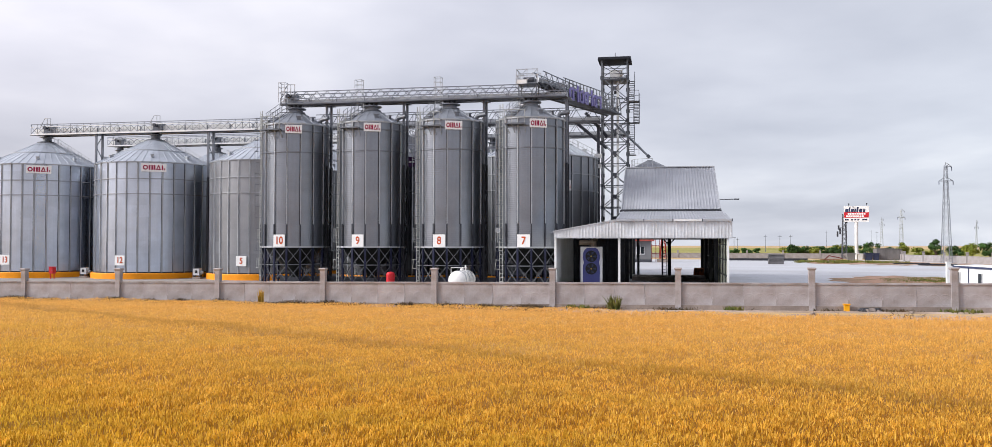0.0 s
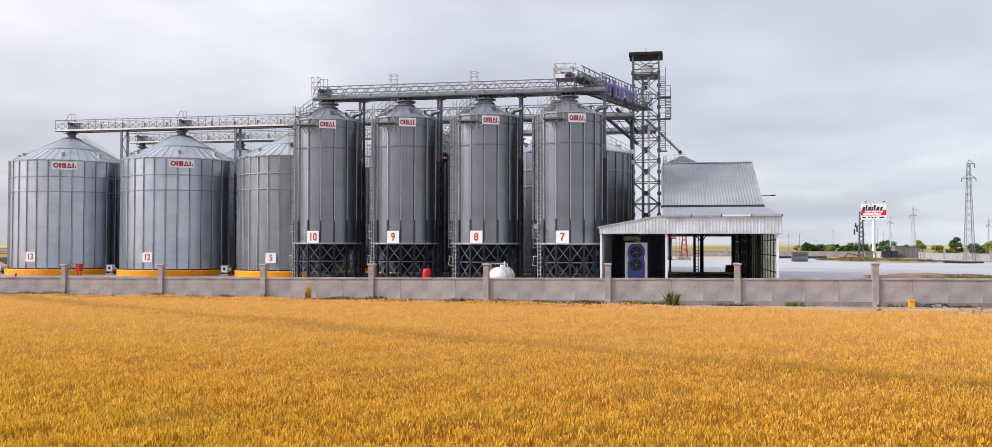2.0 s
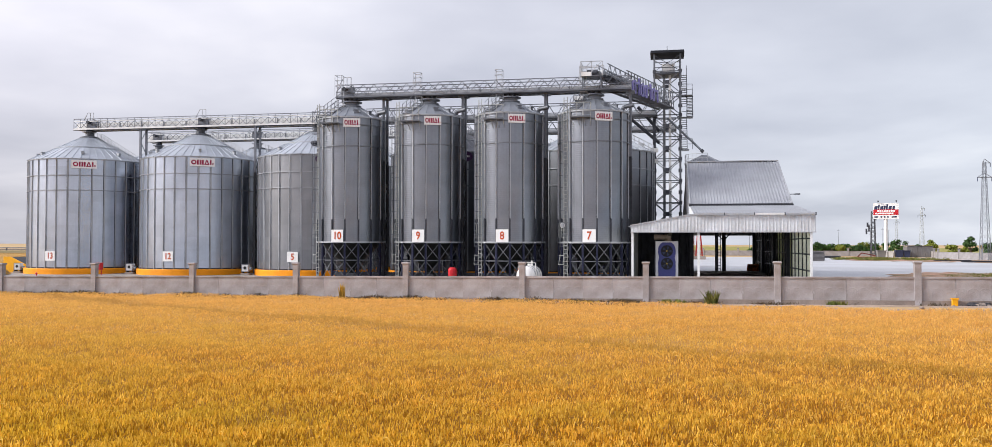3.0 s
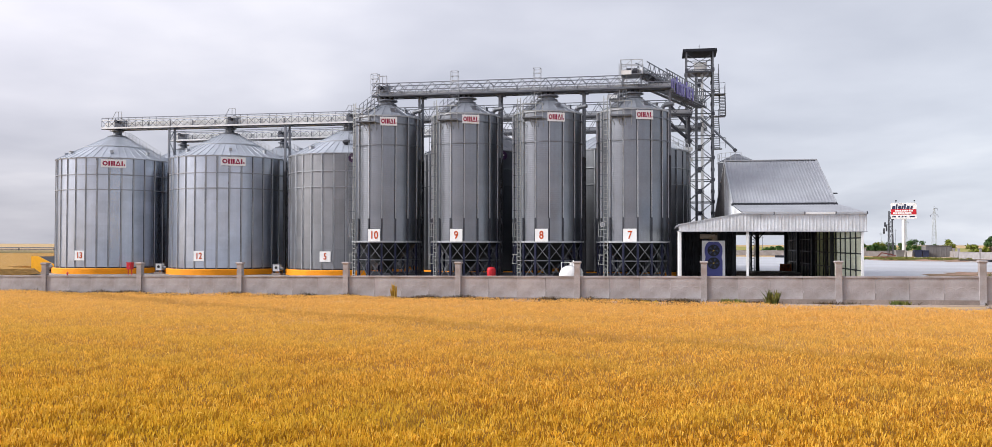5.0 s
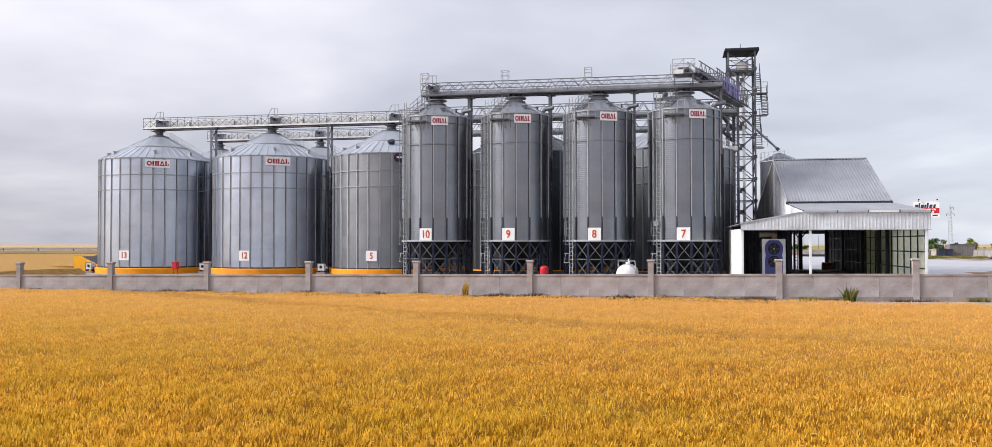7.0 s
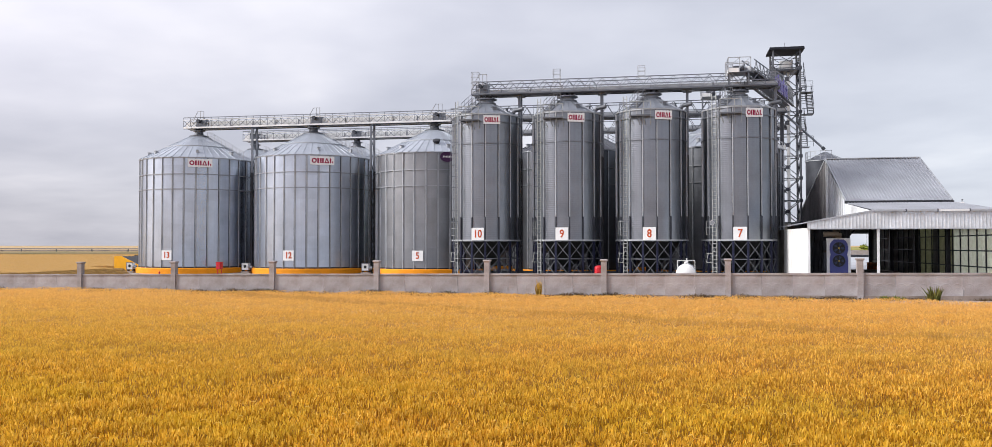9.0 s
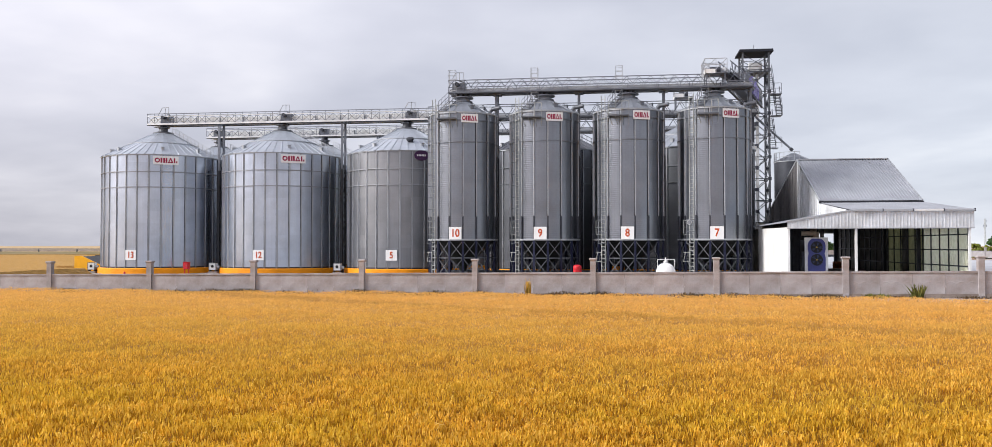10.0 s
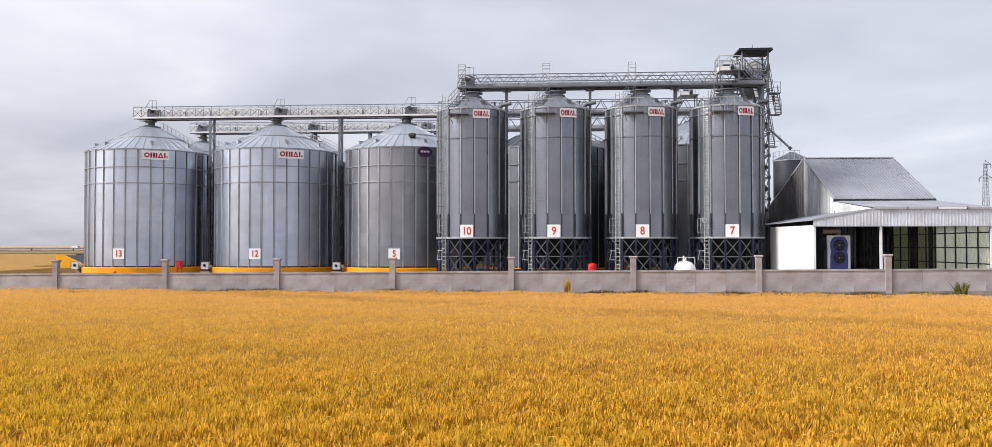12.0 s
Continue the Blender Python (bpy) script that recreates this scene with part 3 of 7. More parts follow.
def hopper_silo():
    s = thing("hopper_silo", "tall galvanised hopper-bottom grain silo on navy steel legs", "grain silo", "hopper silos")
    Z = -0.3
    prof, z = [], 2.9
    while z < 12.85:
        prof += [(TR, z), (TR + 0.004, z + 0.045), (TR, z + 0.09), (TR - 0.002, z + 0.12)]
        z += 0.15
    part("wall", Mesh().turned(prof + [(TR, 12.95)], 60, False), SHEET_TALL, s, "", True)
    for z0 in (12.28, 10.56):
        part("wind_ring", ring_beam(Mesh(), TR + 0.03, z0, 0.08, 0.08), GALV, s)
    part("eave_ring", ring_beam(Mesh(), TR, 12.88, 0.1, 0.09), GALV_LIGHT, s)
    part("skirt_ring", ring_beam(Mesh(), TR - 0.02, 2.83, 0.13, 0.14), GALV_LIGHT, s)
    me = mesh_data("stiffener", Mesh().box(TR - 0.02, TR + 0.11, -0.025, 0.03, 4.7, 12.9).box(TR - 0.02, TR + 0.045, 0.03, 0.06, 4.7, 12.9), GALV_LIGHT)
    # the stiffener's shadow line again, as a dark strip
    jn = mesh_data("joint_strip", Mesh().box(TR - 0.02, TR + 0.03, -0.085, -0.03, 4.7, 12.9), JOINT_SHADOW)
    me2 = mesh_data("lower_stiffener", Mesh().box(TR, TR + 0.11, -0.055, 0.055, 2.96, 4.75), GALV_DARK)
    leg = mesh_data("leg", Mesh().box(TR - 0.08, TR + 0.08, -0.075, 0.075, -0.2, 2.86).box(TR - 0.14, TR + 0.16, -0.16, 0.16, -0.2, -0.15), LEG_BLUE)
    a7 = 2 * math.pi / 16
    p0, p1 = Vector((TR, 0, 0)), Vector((TR * math.cos(a7), TR * math.sin(a7), 0))
    br = Mesh()
    for lo, hi in ((0.1, 1.42), (1.5, 2.8)):
        br.beam(p0 + Vector((0, 0, lo)), p1 + Vector((0, 0, hi)), 0.03, 0.055)
        br.beam(p1 + Vector((0.02, 0.02, lo)), p0 + Vector((0.02, 0.02, hi)), 0.03, 0.055)
    br.beam(p0 + Vector((0.03, 0, 1.46)), p1 + Vector((0.03, 0, 1.46)), 0.06, 0.08)
    brm = mesh_data("cross_brace", br, GALV_MID)
    for k in range(16):
        m = pose(0, 0, 0, 0, 0, 22.5 * k + 9.5)
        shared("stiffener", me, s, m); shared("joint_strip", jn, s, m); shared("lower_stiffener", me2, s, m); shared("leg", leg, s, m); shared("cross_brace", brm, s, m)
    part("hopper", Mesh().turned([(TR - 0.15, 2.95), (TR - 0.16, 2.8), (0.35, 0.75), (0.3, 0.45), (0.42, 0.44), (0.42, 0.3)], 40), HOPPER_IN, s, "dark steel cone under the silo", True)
    part("unloading_box", Mesh().box(-0.45, 0.45, -0.45, 0.45, -0.2, 0.36), GALV_DARK, s)
    part("roof", roof_cone(Mesh(), TR + 0.1, 12.92, 0.62, 14.15, 22, 0.04), ROOF_MID, s)
    part("roof_cap", Mesh().turned([(0.78, 14.1), (0.78, 14.2), (0.58, 14.26), (0.58, 14.4), (0.85, 14.44), (0.85, 14.52)], 24), GALV, s, "", True)
    box = Mesh()
    for x in (-0.35, 0, 0.35):
        box.tube((x, 0, 14.5), (x * 1.3, 0, 14.86), 0.11, 10)
    part("inlet", box, GALV_DARK, s)
    for a, w in ((-60, 0.16), (-25, 0.13)):
        ob = part("roof_vent", Mesh().box(-w, w, -w, w, 0, 0.25).box(-w - .05, w + .05, -w - .05, w + .05, 0.25, 0.3), GALV, s)
        ob.matrix_basis = pose(1.95 * math.cos(radians(a)), 1.95 * math.sin(radians(a)), 13.32, 0, 0, a)
    # caged ladder with landing
    lad = Vector((-1.95, -2.42, 0))
    da = math.degrees(math.atan2(lad.y, lad.x)) + 90
    for x in (-0.21, 0.21):
        ob = part("ladder_rail", Mesh().beam((x, 0, -0.2), (x, 0, 14.0), 0.05), LADDER, s)
        ob.matrix_basis = pose(lad.x, lad.y, 0, 0, 0, da - 8)
    rung = mesh_data("rung", Mesh().beam((-0.21, 0, 0), (0.21, 0, 0), 0.042), LADDER)
    for i in range(46):
        shared("rung", rung, s, pose(lad.x, lad.y, 0.25 + 0.3 * i, 0, 0, da - 8))
    M = Mesh()
    K = 8
    for i in range(13):
        z = 2.6 + 0.9 * i
        pts = [(0.29 * math.cos(math.pi * k / K), -0.03 - 0.5 * math.sin(math.pi * k / K), z) for k in range(K + 1)]
        for a, b in zip(pts[:-1], pts[1:]):
            M.beam(a, b, 0.015, 0.03)
    for k in (2, 4, 6):
        q = (0.29 * math.cos(math.pi * k / K), -0.03 - 0.5 * math.sin(math.pi * k / K))
        M.beam((*q, 2.6), (*q, 13.4), 0.018)
    ob = part("ladder_cage", M, GALV, s); ob.matrix_basis = pose(lad.x, lad.y, 0, 0, 0, da - 8)
    M = Mesh()
    for z in (1.2, 1.9):
        M.beam((-0.75, -0.1, z), (-0.05, -0.1, z), 0.04)
    M.beam((-0.75, -0.1, 1.2), (-0.55, -0.1, 1.95), 0.04); M.beam((-0.1, -0.1, 1.2), (-0.1, -0.1, 1.95), 0.04)
    ob = part("ladder_gate", M, LADDER, s); ob.matrix_basis = pose(lad.x, lad.y, 0, 0, 0, da - 8)
    M = Mesh()
    for z in (3.3, 3.85, 4.35):
        M.beam((-0.85, 0, z), (-0.25, 0, z), 0.035)
    for x in (-0.85, -0.55):
        M.beam((x, 0, 3.3), (x, 0, 4.35), 0.035)
    ob = part("rest_frame", M, LADDER, s); ob.matrix_basis = pose(lad.x, lad.y, 0, 0, 0, da - 8)
    part("landing", Mesh().box(-1.55, 0.0, -3.25, -2.35, 12.36, 12.42).box(-1.55, 0.0, -3.29, -3.25, 12.34, 12.45), GALV_MID, s)
    for x in (-1.55, -1.03, -0.52, 0.0):
        part("rail_post", Mesh().beam((x, -3.25, 12.4), (x, -3.25, 13.45), 0.045), LADDER, s)
        part("landing_strut", Mesh().beam((x, -3.2, 12.4), (x * 0.8, -2.7, 11.7), 0.04), LADDER, s)
    for z in (12.9, 13.45):
        part("landing_rail", Mesh().beam((-1.55, -3.25, z), (0.0, -3.25, z), 0.045).beam((-1.55, -3.25, z), (-1.55, -2.5, z), 0.045).beam((0.0, -3.25, z), (0.0, -2.5, z), 0.045), LADDER, s)
    # steps and rails from the landing up the roof, and the high cage above
    M = Mesh()
    for off in (-0.3, 0.3):
        pts = [(-1.3 + off, -2.3, 13.1), (-0.75 + off, -0.9, 14.1)]
        M.beam(*pts, 0.04)
        for up in (0.4, 0.75):
            M.beam((pts[0][0], pts[0][1], pts[0][2] + up), (pts[1][0], pts[1][1], pts[1][2] + up), 0.028)
        for f in (0, 0.33, 0.66, 1.0):
            p = Vector(pts[0]).lerp(Vector(pts[1]), f)
            M.beam(p, p + Vector((0, 0, 0.75)), 0.028)
    for i in range(7):
        p = Vector((-1.3, -2.3, 13.1)).lerp(Vector((-0.75, -0.9, 14.1)), i / 6)
        M.beam(p - Vector((0.3, 0, 0)), p + Vector((0.3, 0, 0)), 0.1, 0.03)
    part("roof_steps", M, GALV_MID, s)
    M = Mesh()
    for x in (-1.0, -0.45):
        M.beam((x, -0.75, 13.9), (x, -0.75, 16.6), 0.045)
    for i in range(9):
        M.beam((-1.0, -0.75, 14.1 + 0.3 * i), (-0.45, -0.75, 14.1 + 0.3 * i), 0.03)
    for z in (15.7, 16.15, 16.55):
        for a, b in (((-1.0, -0.75), (-1.0, -1.3)), ((-1.0, -1.3), (-0.45, -1.3)), ((-0.45, -1.3), (-0.45, -0.75))):
            M.beam((*a, z), (*b, z), 0.035)
    for x in (-1.0, -0.45):
        M.beam((x, -1.3, 14.9), (x, -1.3, 16.55), 0.03)
    part("access_ladder", M, GALV_LIGHT, s)
    return s


YA, YB, YT = 79.9, 92.2, 69.9
silo = flat_silo(SHEET_FLAT, "bright galvanised flat-bottom grain silo on an orange plinth")
silo.matrix_basis = pose(-61.4, YA, 0.3)
for x, y in ((-49.2, YA), (-61.4, YB), (-49.2, YB)):
    copy_thing(silo, pose(x, y, 0.3, 0, 0, 0.6))
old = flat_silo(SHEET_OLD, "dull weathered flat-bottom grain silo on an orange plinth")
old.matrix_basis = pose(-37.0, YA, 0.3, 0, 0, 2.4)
# hidden back silo, set further east to close the bright gap
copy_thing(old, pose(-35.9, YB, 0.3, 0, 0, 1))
hatch = part("roof_hatch", Mesh().turned([(0.26, 0), (0.26, 0.16), (0.34, 0.2), (0.34, 0.34), (0.1, 0.42)], 18), STEEL_DARK, old, "dark round roof hatch", True)
hatch.matrix_basis = pose(1.0, -3.6, 11.77, 28, 0, 0)
dull = flat_silo(SHEET_SHADED, "flat-bottom grain silo on an orange plinth, sheets darkened for the gap's shade")
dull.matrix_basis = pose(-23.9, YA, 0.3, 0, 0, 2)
# unseen back silo, added here to block the bright gap between the silos
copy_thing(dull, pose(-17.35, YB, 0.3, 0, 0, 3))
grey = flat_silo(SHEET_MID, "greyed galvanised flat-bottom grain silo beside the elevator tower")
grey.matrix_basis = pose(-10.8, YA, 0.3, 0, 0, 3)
HX = (-9.9, -16.57, -23.25, -29.92)
tall = hopper_silo()
tall.matrix_basis = pose(HX[0], YT, 0.3)
for x in HX[1:]:
    copy_thing(tall, pose(x, YT, 0.3))


def sign_pose(cx, cy, R, x, z):
    """A board held flat against a cylinder's camera side at the given x."""
    a = -math.acos((x - cx) / R)
    return pose(cx + R * math.cos(a), cy + R * math.sin(a), z, 0, 0, math.degrees(a) + 90)


def number_sign(body, cx, cy, R, x, z, w, h):
    s = thing("number_sign", f"white square sign with the red number {body}", "sign", "silo number signs")
    s.matrix_basis = sign_pose(cx, cy, R + 0.12, x, z)
    part("board", Mesh().box(-w / 2, w / 2, -0.02, 0.02, -h / 2, h / 2), WHITE, s)
    ob = shared("numeral", text_mesh(body, h * 0.86, NUM_RED), s, pose(0, -0.028, -0.01, 90, 0, 0) @ Matrix.Diagonal((0.84, 1, 1, 1)))
    for q in (-h * 0.3, h * 0.3):
        part("bracket", Mesh().box(-w * 0.3, w * 0.3, 0.02, 0.12, q - 0.03, q + 0.03), GALV, s)


def logo_sign(cx, cy, R, x, z, w, h, group):
    s = thing("logo_sign", "white sign with a crimson lettering-like logo in plain shapes", "sign", group)
    s.matrix_basis = sign_pose(cx, cy, R + 0.1, x, z)
    part("board", Mesh().box(-w / 2, w / 2, -0.02, 0.02, -h / 2, h / 2), WHITE, s)
    bw, n = w * 0.88, 5
    widths = (0.24, 0.2, 0.08, 0.24, 0.16)
    pos, q = -bw / 2, 0.02 * w
    for i, f in enumerate(widths):
        x0, x1 = pos, pos + f * bw
        t, hh = 0.05 * w, h * 0.29
        M = Mesh()
        if i == 0:
            K = 16
            cxx, rx = (x0 + x1) / 2, (x1 - x0) / 2
            vs = []
            for k in range(K):
                a = 2 * math.pi * k / K
                for r in (1.0, 1 - t / rx):
                    vs += [(cxx + rx * r * math.cos(a), -0.034, hh * (r if r == 1 else r * 0.98) * math.sin(a)), (cxx + rx * r * math.cos(a), -0.018, hh * r * math.sin(a))]
            M.face_block(vs, [f2 for k in range(K) for j in [(k + 1) % K] for f2 in ((4 * k, 4 * j, 4 * j + 2, 4 * k + 2), (4 * k, 4 * k + 1, 4 * j + 1, 4 * j), (4 * k + 2, 4 * j + 2, 4 * j + 3, 4 * k + 3))])
        elif i == 3:
            # a narrow outlined triangle
            c, y0 = (x0 + x1) / 2, -0.034
            for e in (x0, x1):
                q = t if e == x0 else -t
                M.slab([(e, y0, -hh), (e + q, y0, -hh), (c + q * 0.4, y0, hh), (c - q * 0.4, y0, hh)] if e == x0 else [(e + q, y0, -hh), (e, y0, -hh), (c - q * 0.4, y0, hh), (c + q * 0.4, y0, hh)], (0, 0.016, 0))
            M.box(x0 + t, x1 - t, -0.033, -0.018, -hh, -hh + t * 0.8)
        elif i == 2:
            M.box(x0, x1, -0.034, -0.018, -hh, hh)
        elif i == 1:
            # two upright blocks
            M.box(x0, x0 + t * 1.4, -0.034, -0.018, -hh, hh).box(x1 - t * 1.4, x1, -0.034, -0.018, -hh, hh)
        else:
            M.box(x0, x0 + t * 1.2, -0.034, -0.018, -hh, hh).box(x0 + t * 1.9, x1, -0.034, -0.018, -hh, -hh + t * 1.6)
        part("logo_shape", M, CRIMSON, s)
        pos = x1 + 0.02 * w
    for q2 in (-w * 0.3, w * 0.3):
        part("bracket", Mesh().box(q2 - 0.03, q2 + 0.03, 0.02, 0.12, -h * 0.4, h * 0.4), GALV, s)


for n, x in zip("7 8 9 10".split(), HX):
    number_sign(n, x, YT, TR, x - 0.13, 3.70, 1.0, 0.98)
    logo_sign(x, YT, TR, x + 0.97, 12.75, 1.34, 0.68, "hopper silo logos")
for n, x in (("13", -61.4), ("12", -49.2), ("5", -37.0)):
    number_sign(n, x, YA, FR, x - 0.05, 1.88, 1.02, 0.92)
for x in (-61.4, -49.2):
    logo_sign(x, YA, FR, x + 2.85, 10.57, 2.2, 0.78, "storage silo logos")


logo_sign(-10.8, YA, FR, -7.95, 8.5, 1.6, 0.9, "storage silo logos")


def oval_badge(cx, x):
    s = thing("oval_badge", "dark plum oval badge with pale lettering-like bars", "sign", "oval badges")
    s.matrix_basis = sign_pose(cx, YA, FR + 0.1, x, 10.68)
    n = 28
    o = [(0.66 * math.cos(2 * math.pi * k / n), 0, 0.46 * math.sin(2 * math.pi * k / n)) for k in range(n)]
    part("board", Mesh().slab(o, (0, 0.05, 0)), BADGE, s)
    for i in range(6):
        part("letter_bar", Mesh().box(-0.4 + 0.135 * i, -0.31 + 0.135 * i, -0.012, 0, -0.07, 0.09), WHITE, s)
    part("bracket", Mesh().box(-0.3, 0.3, 0.05, 0.2, -0.05, 0.05), GALV, s)


oval_badge(-37.0, -34.5)
oval_badge(-23.9, -21.4)


# ---- conveyor bridges and elevator tower ----
def bridge(name, a, b, width, height, label, panel=0.92, rail_mat=None, foot=0.42):
    """A lattice bridge from a to b (bottom centre line) with a floor, two lattice sides and a closed conveyor inside."""
    mat = rail_mat or GALV_WHITE
    root = thing(name, label, "conveyor bridge", "conveyor bridges")
    a, b = Vector(a), Vector(b)
    d = (b - a).normalized()
    s = Vector((-d.y, d.x, 0)).normalized() * (width / 2)
    U = Vector((0, 0, height))
    L = (b - a).length
    pale = mat == GALV_WHITE
    n = max(2, round(L / (0.75 if pale else panel)))
    for k in (-1, 1):
        part("bottom_chord", Mesh().beam(a + s * k, b + s * k, 0.10, 0.16 if pale else 0.11), mat, root)
        part("bottom_flange", Mesh().beam(a + s * k - Vector((0, 0, 0.105)), b + s * k - Vector((0, 0, 0.105)), 0.16, 0.05), STEEL_DARK, root)
        part("top_chord", Mesh().beam(a + s * k + U, b + s * k + U, 0.06, 0.065), GALV if pale else mat, root)
        part("mid_chord", Mesh().beam(a + s * k + U * (0.76 if pale else max(foot, 0.3)), b + s * k + U * (0.76 if pale else max(foot, 0.3)), 0.06, 0.06), mat, root)
        M = Mesh()
        for i in range(n + 1):
            p = a.lerp(b, i / n) + s * k
            M.beam(p, p + U * (1.0 if pale else max(foot, 0.3)), 0.04)
            if i < n:
                q = a.lerp(b, (i + 1) / n) + s * k
                h = (p + q) / 2
                if pale:
                    M.beam(p + U * 0.06, q + U * 0.74, 0.035); M.beam(q + U * 0.06, p + U * 0.74, 0.035)
                else:
                    M.beam(p + U * foot, h + U, 0.05); M.beam(h + U, q + U * foot, 0.05)
                    if foot > 0:
                        M.beam(p, h + U * foot, 0.035); M.beam(h + U * foot, q, 0.035)
        part("lattice", M, GALV if pale else mat, root)
    part("floor_grating", Mesh().slab([a - s * 0.5, b - s * 0.5, b + s * 0.5, a + s * 0.5], (0, 0, -0.05)), GALV_DARK, root)
    c = Mesh()
    off = Vector((0, 0, 0.36 if pale else 0.2))
    c.beam(a + off + s * 0.25, b + off + s * 0.25, width * 0.5, 0.52 if pale else 0.34)
    part("conveyor", c, GALV_WHITE if pale else GALV_LIGHT, root)
    for i in range(1, int(L / 2.4)):
        p = a.lerp(b, i * 2.4 / L) + off + s * 0.25
        part("flange", Mesh().beam(p - d * 0.04, p + d * 0.04, width * 0.5 + 0.1, 0.54 if pale else 0.42), GALV, root)
    return root


def column(x, y, z0, z1, label="galvanised steel column carrying the conveyor bridge", arms=True):
    r = thing("bridge_column", label, "column", "bridge columns", (x, y, z0))
    H = z1 - z0
    for o in (-0.5, 0.5):
        part("post", Mesh().box(-0.09, 0.09, o - 0.08, o + 0.08, 9.8, H), GALV, r)
        # lower length given a dark tone in place of the shade between silos
        part("post", Mesh().box(-0.10, 0.10, o - 0.10, o + 0.10, 0, 9.8), STEEL_DARK, r, "lower column post, darkened for the shade between the silos")
    n = int((H - 0.4) / 1.15)
    for i in range(n):
        z, q = 0.2 + i * (H - 0.4) / n, -0.5 if i % 2 else 0.5
        part("brace", Mesh().beam((0, q, z), (0, -q, z + (H - 0.4) / n), 0.06), GALV, r)
    part("head_plate", Mesh().box(-0.35, 0.35, -0.6, 0.6, H - 0.12, H), GALV, r)
    part("base_plate", Mesh().box(-0.2, 0.2, -0.7, 0.7, -0.03, 0.03), GALV_DARK, r)
    return r


ZA, ZB, ZT = 14.5, 14.75, 15.15
for y, z, end in ((YA - 0.2, ZA, -5.05), (YB, ZB, -3.2)):
    bridge("conveyor_bridge", (-62.6, y, z), (-32.0, y, z), 1.3, 1.0, "light galvanised lattice conveyor bridge over the storage silos")
    bridge("conveyor_bridge", (-31.9, y, z), (end, y, z), 1.3, 1.2, "dull grey lattice conveyor bridge over the dark silos", rail_mat=GALV_MID, foot=0.0, panel=1.5)
bridge("conveyor_bridge", (-31.0, YT - 0.1, ZT), (-6.97, YT - 0.1, ZT), 1.3, 0.98, "grey lattice conveyor bridge over the tall hopper silos", rail_mat=GALV)
bridge("conveyor_bridge", (-8.03, 70.75, 15.32), (-4.2, 86.4, 16.1), 1.4, 1.5, "grey lattice bridge climbing to the elevator tower", rail_mat=GALV_MID, foot=0.0)
for x in (-55.3, -43.1):
    column(x, YA - 0.2, 0.12, ZA)
    column(x, YB, 0.12, ZB)
for x in (-27.2, -20.5, -13.75, -7.05):
    column(x, YT + 0.6, 0.12, ZT)


def drive_head(x, y, z, label="conveyor drive unit with motor on the bridge's end"):
    r = thing("drive_unit", label, "conveyor drive", "conveyor drives", (x, y, z))
    part("housing", Mesh().box(-0.55, 0.5, -0.28, 0.28, 0.0, 0.75).slab([(0.5, -0.28, 0.75), (0.5, 0.28, 0.75), (-0.2, 0.28, 1.0), (-0.2, -0.28, 1.0)], (0, 0, 0.03)), GALV, r)
    part("motor", Mesh().tube((-0.1, -0.3, 0.55), (-0.1, -0.8, 0.55), 0.16, 14), GALV_DARK, r, "", True)
    M = Mesh()
    M.beam((-0.7, -0.6, 0.6), (-0.2, -0.6, 1.5), 0.05); M.beam((-0.2, -0.6, 1.5), (0.45, -0.6, 1.5), 0.05)
    M.beam((0.45, -0.6, 1.5), (0.45, -0.6, 0.6), 0.05); M.beam((0.1, -0.6, 0.6), (0.1, -0.6, 1.5), 0.05)
    part("guard_frame", M, GALV_LIGHT, r)


for x in (-61.4, -49.2, -37.0):
    drive_head(x + 0.5, YA - 0.2, ZA + 0.1)
    drive_head(x, YB, ZB + 0.1)
drive_head(-30.2, YT - 0.1, ZT + 0.1)
# inlet under the bridge on each roof peak
for y, z, row in ((YA, ZA, (-61.4, -49.2, -37.0, -23.9, -10.8)), (YB, ZB, (-61.4, -49.2, -35.9, -17.35))):
    for x in row:
        r = thing("silo_inlet", "grey sheet-steel inlet chute on a silo's peak", "chute", "silo inlets", (x, y, 14.25))
        part("chute", Mesh().turned([(0.5, 0.0), (0.36, 0.12), (0.3, z - 14.3)], 16), GALV_DARK, r, "", True)
        part("flange", Mesh().turned([(0.62, -0.02), (0.62, 0.05)], 16), GALV, r)


def platform(x, y, z):
    r = thing("drive_platform", "railed steel platform with a white skirt above the silo", "platform", "drive platforms", (x, y, z))
    W = 0.83
    part("skirt", Mesh().box(-W, -0.05, -0.9, -0.84, 0.0, 0.32).box(-W, -W + 0.06, -0.84, 0.9, 0.0, 0.32), WHITE_SHEET, r, "white sheet skirt")
    part("floor", Mesh().box(-W + 0.06, W, -0.84, 0.9, 0.02, 0.08), GALV, r)
    M = Mesh()
    for x, y in ((-W, -0.9), (0, -0.9), (W, -0.9), (-W, 0), (-W, 0.9), (W, 0.9)):
        M.beam((x, y, 0), (x, y, 1.12), 0.05)
    for z in (0.65, 1.12):
        for a, b in (((-W, -0.9), (W, -0.9)), ((-W, -0.9), (-W, 0.9)), ((-W, 0.9), (W, 0.9))):
            M.beam((*a, z), (*b, z), 0.05)
    M.beam((-W, -0.9, 0.3), (0, -0.9, 1.12), 0.04); M.beam((0, -0.9, 0.3), (W, -0.9, 1.12), 0.04)
    part("guard_rail", M, GALV_LIGHT, r)
    part("motor", Mesh().tube((-0.4, 0, 0.4), (0.4, 0, 0.4), 0.25, 14), GALV_DARK, r, "", True)
    for x, y in ((-0.7, -0.6), (0.7, -0.6), (0.7, 0.7), (-0.7, 0.7)):
        part("support_leg", Mesh().beam((x, y, 0.03), (x, y, -0.9), 0.09), GALV, r)


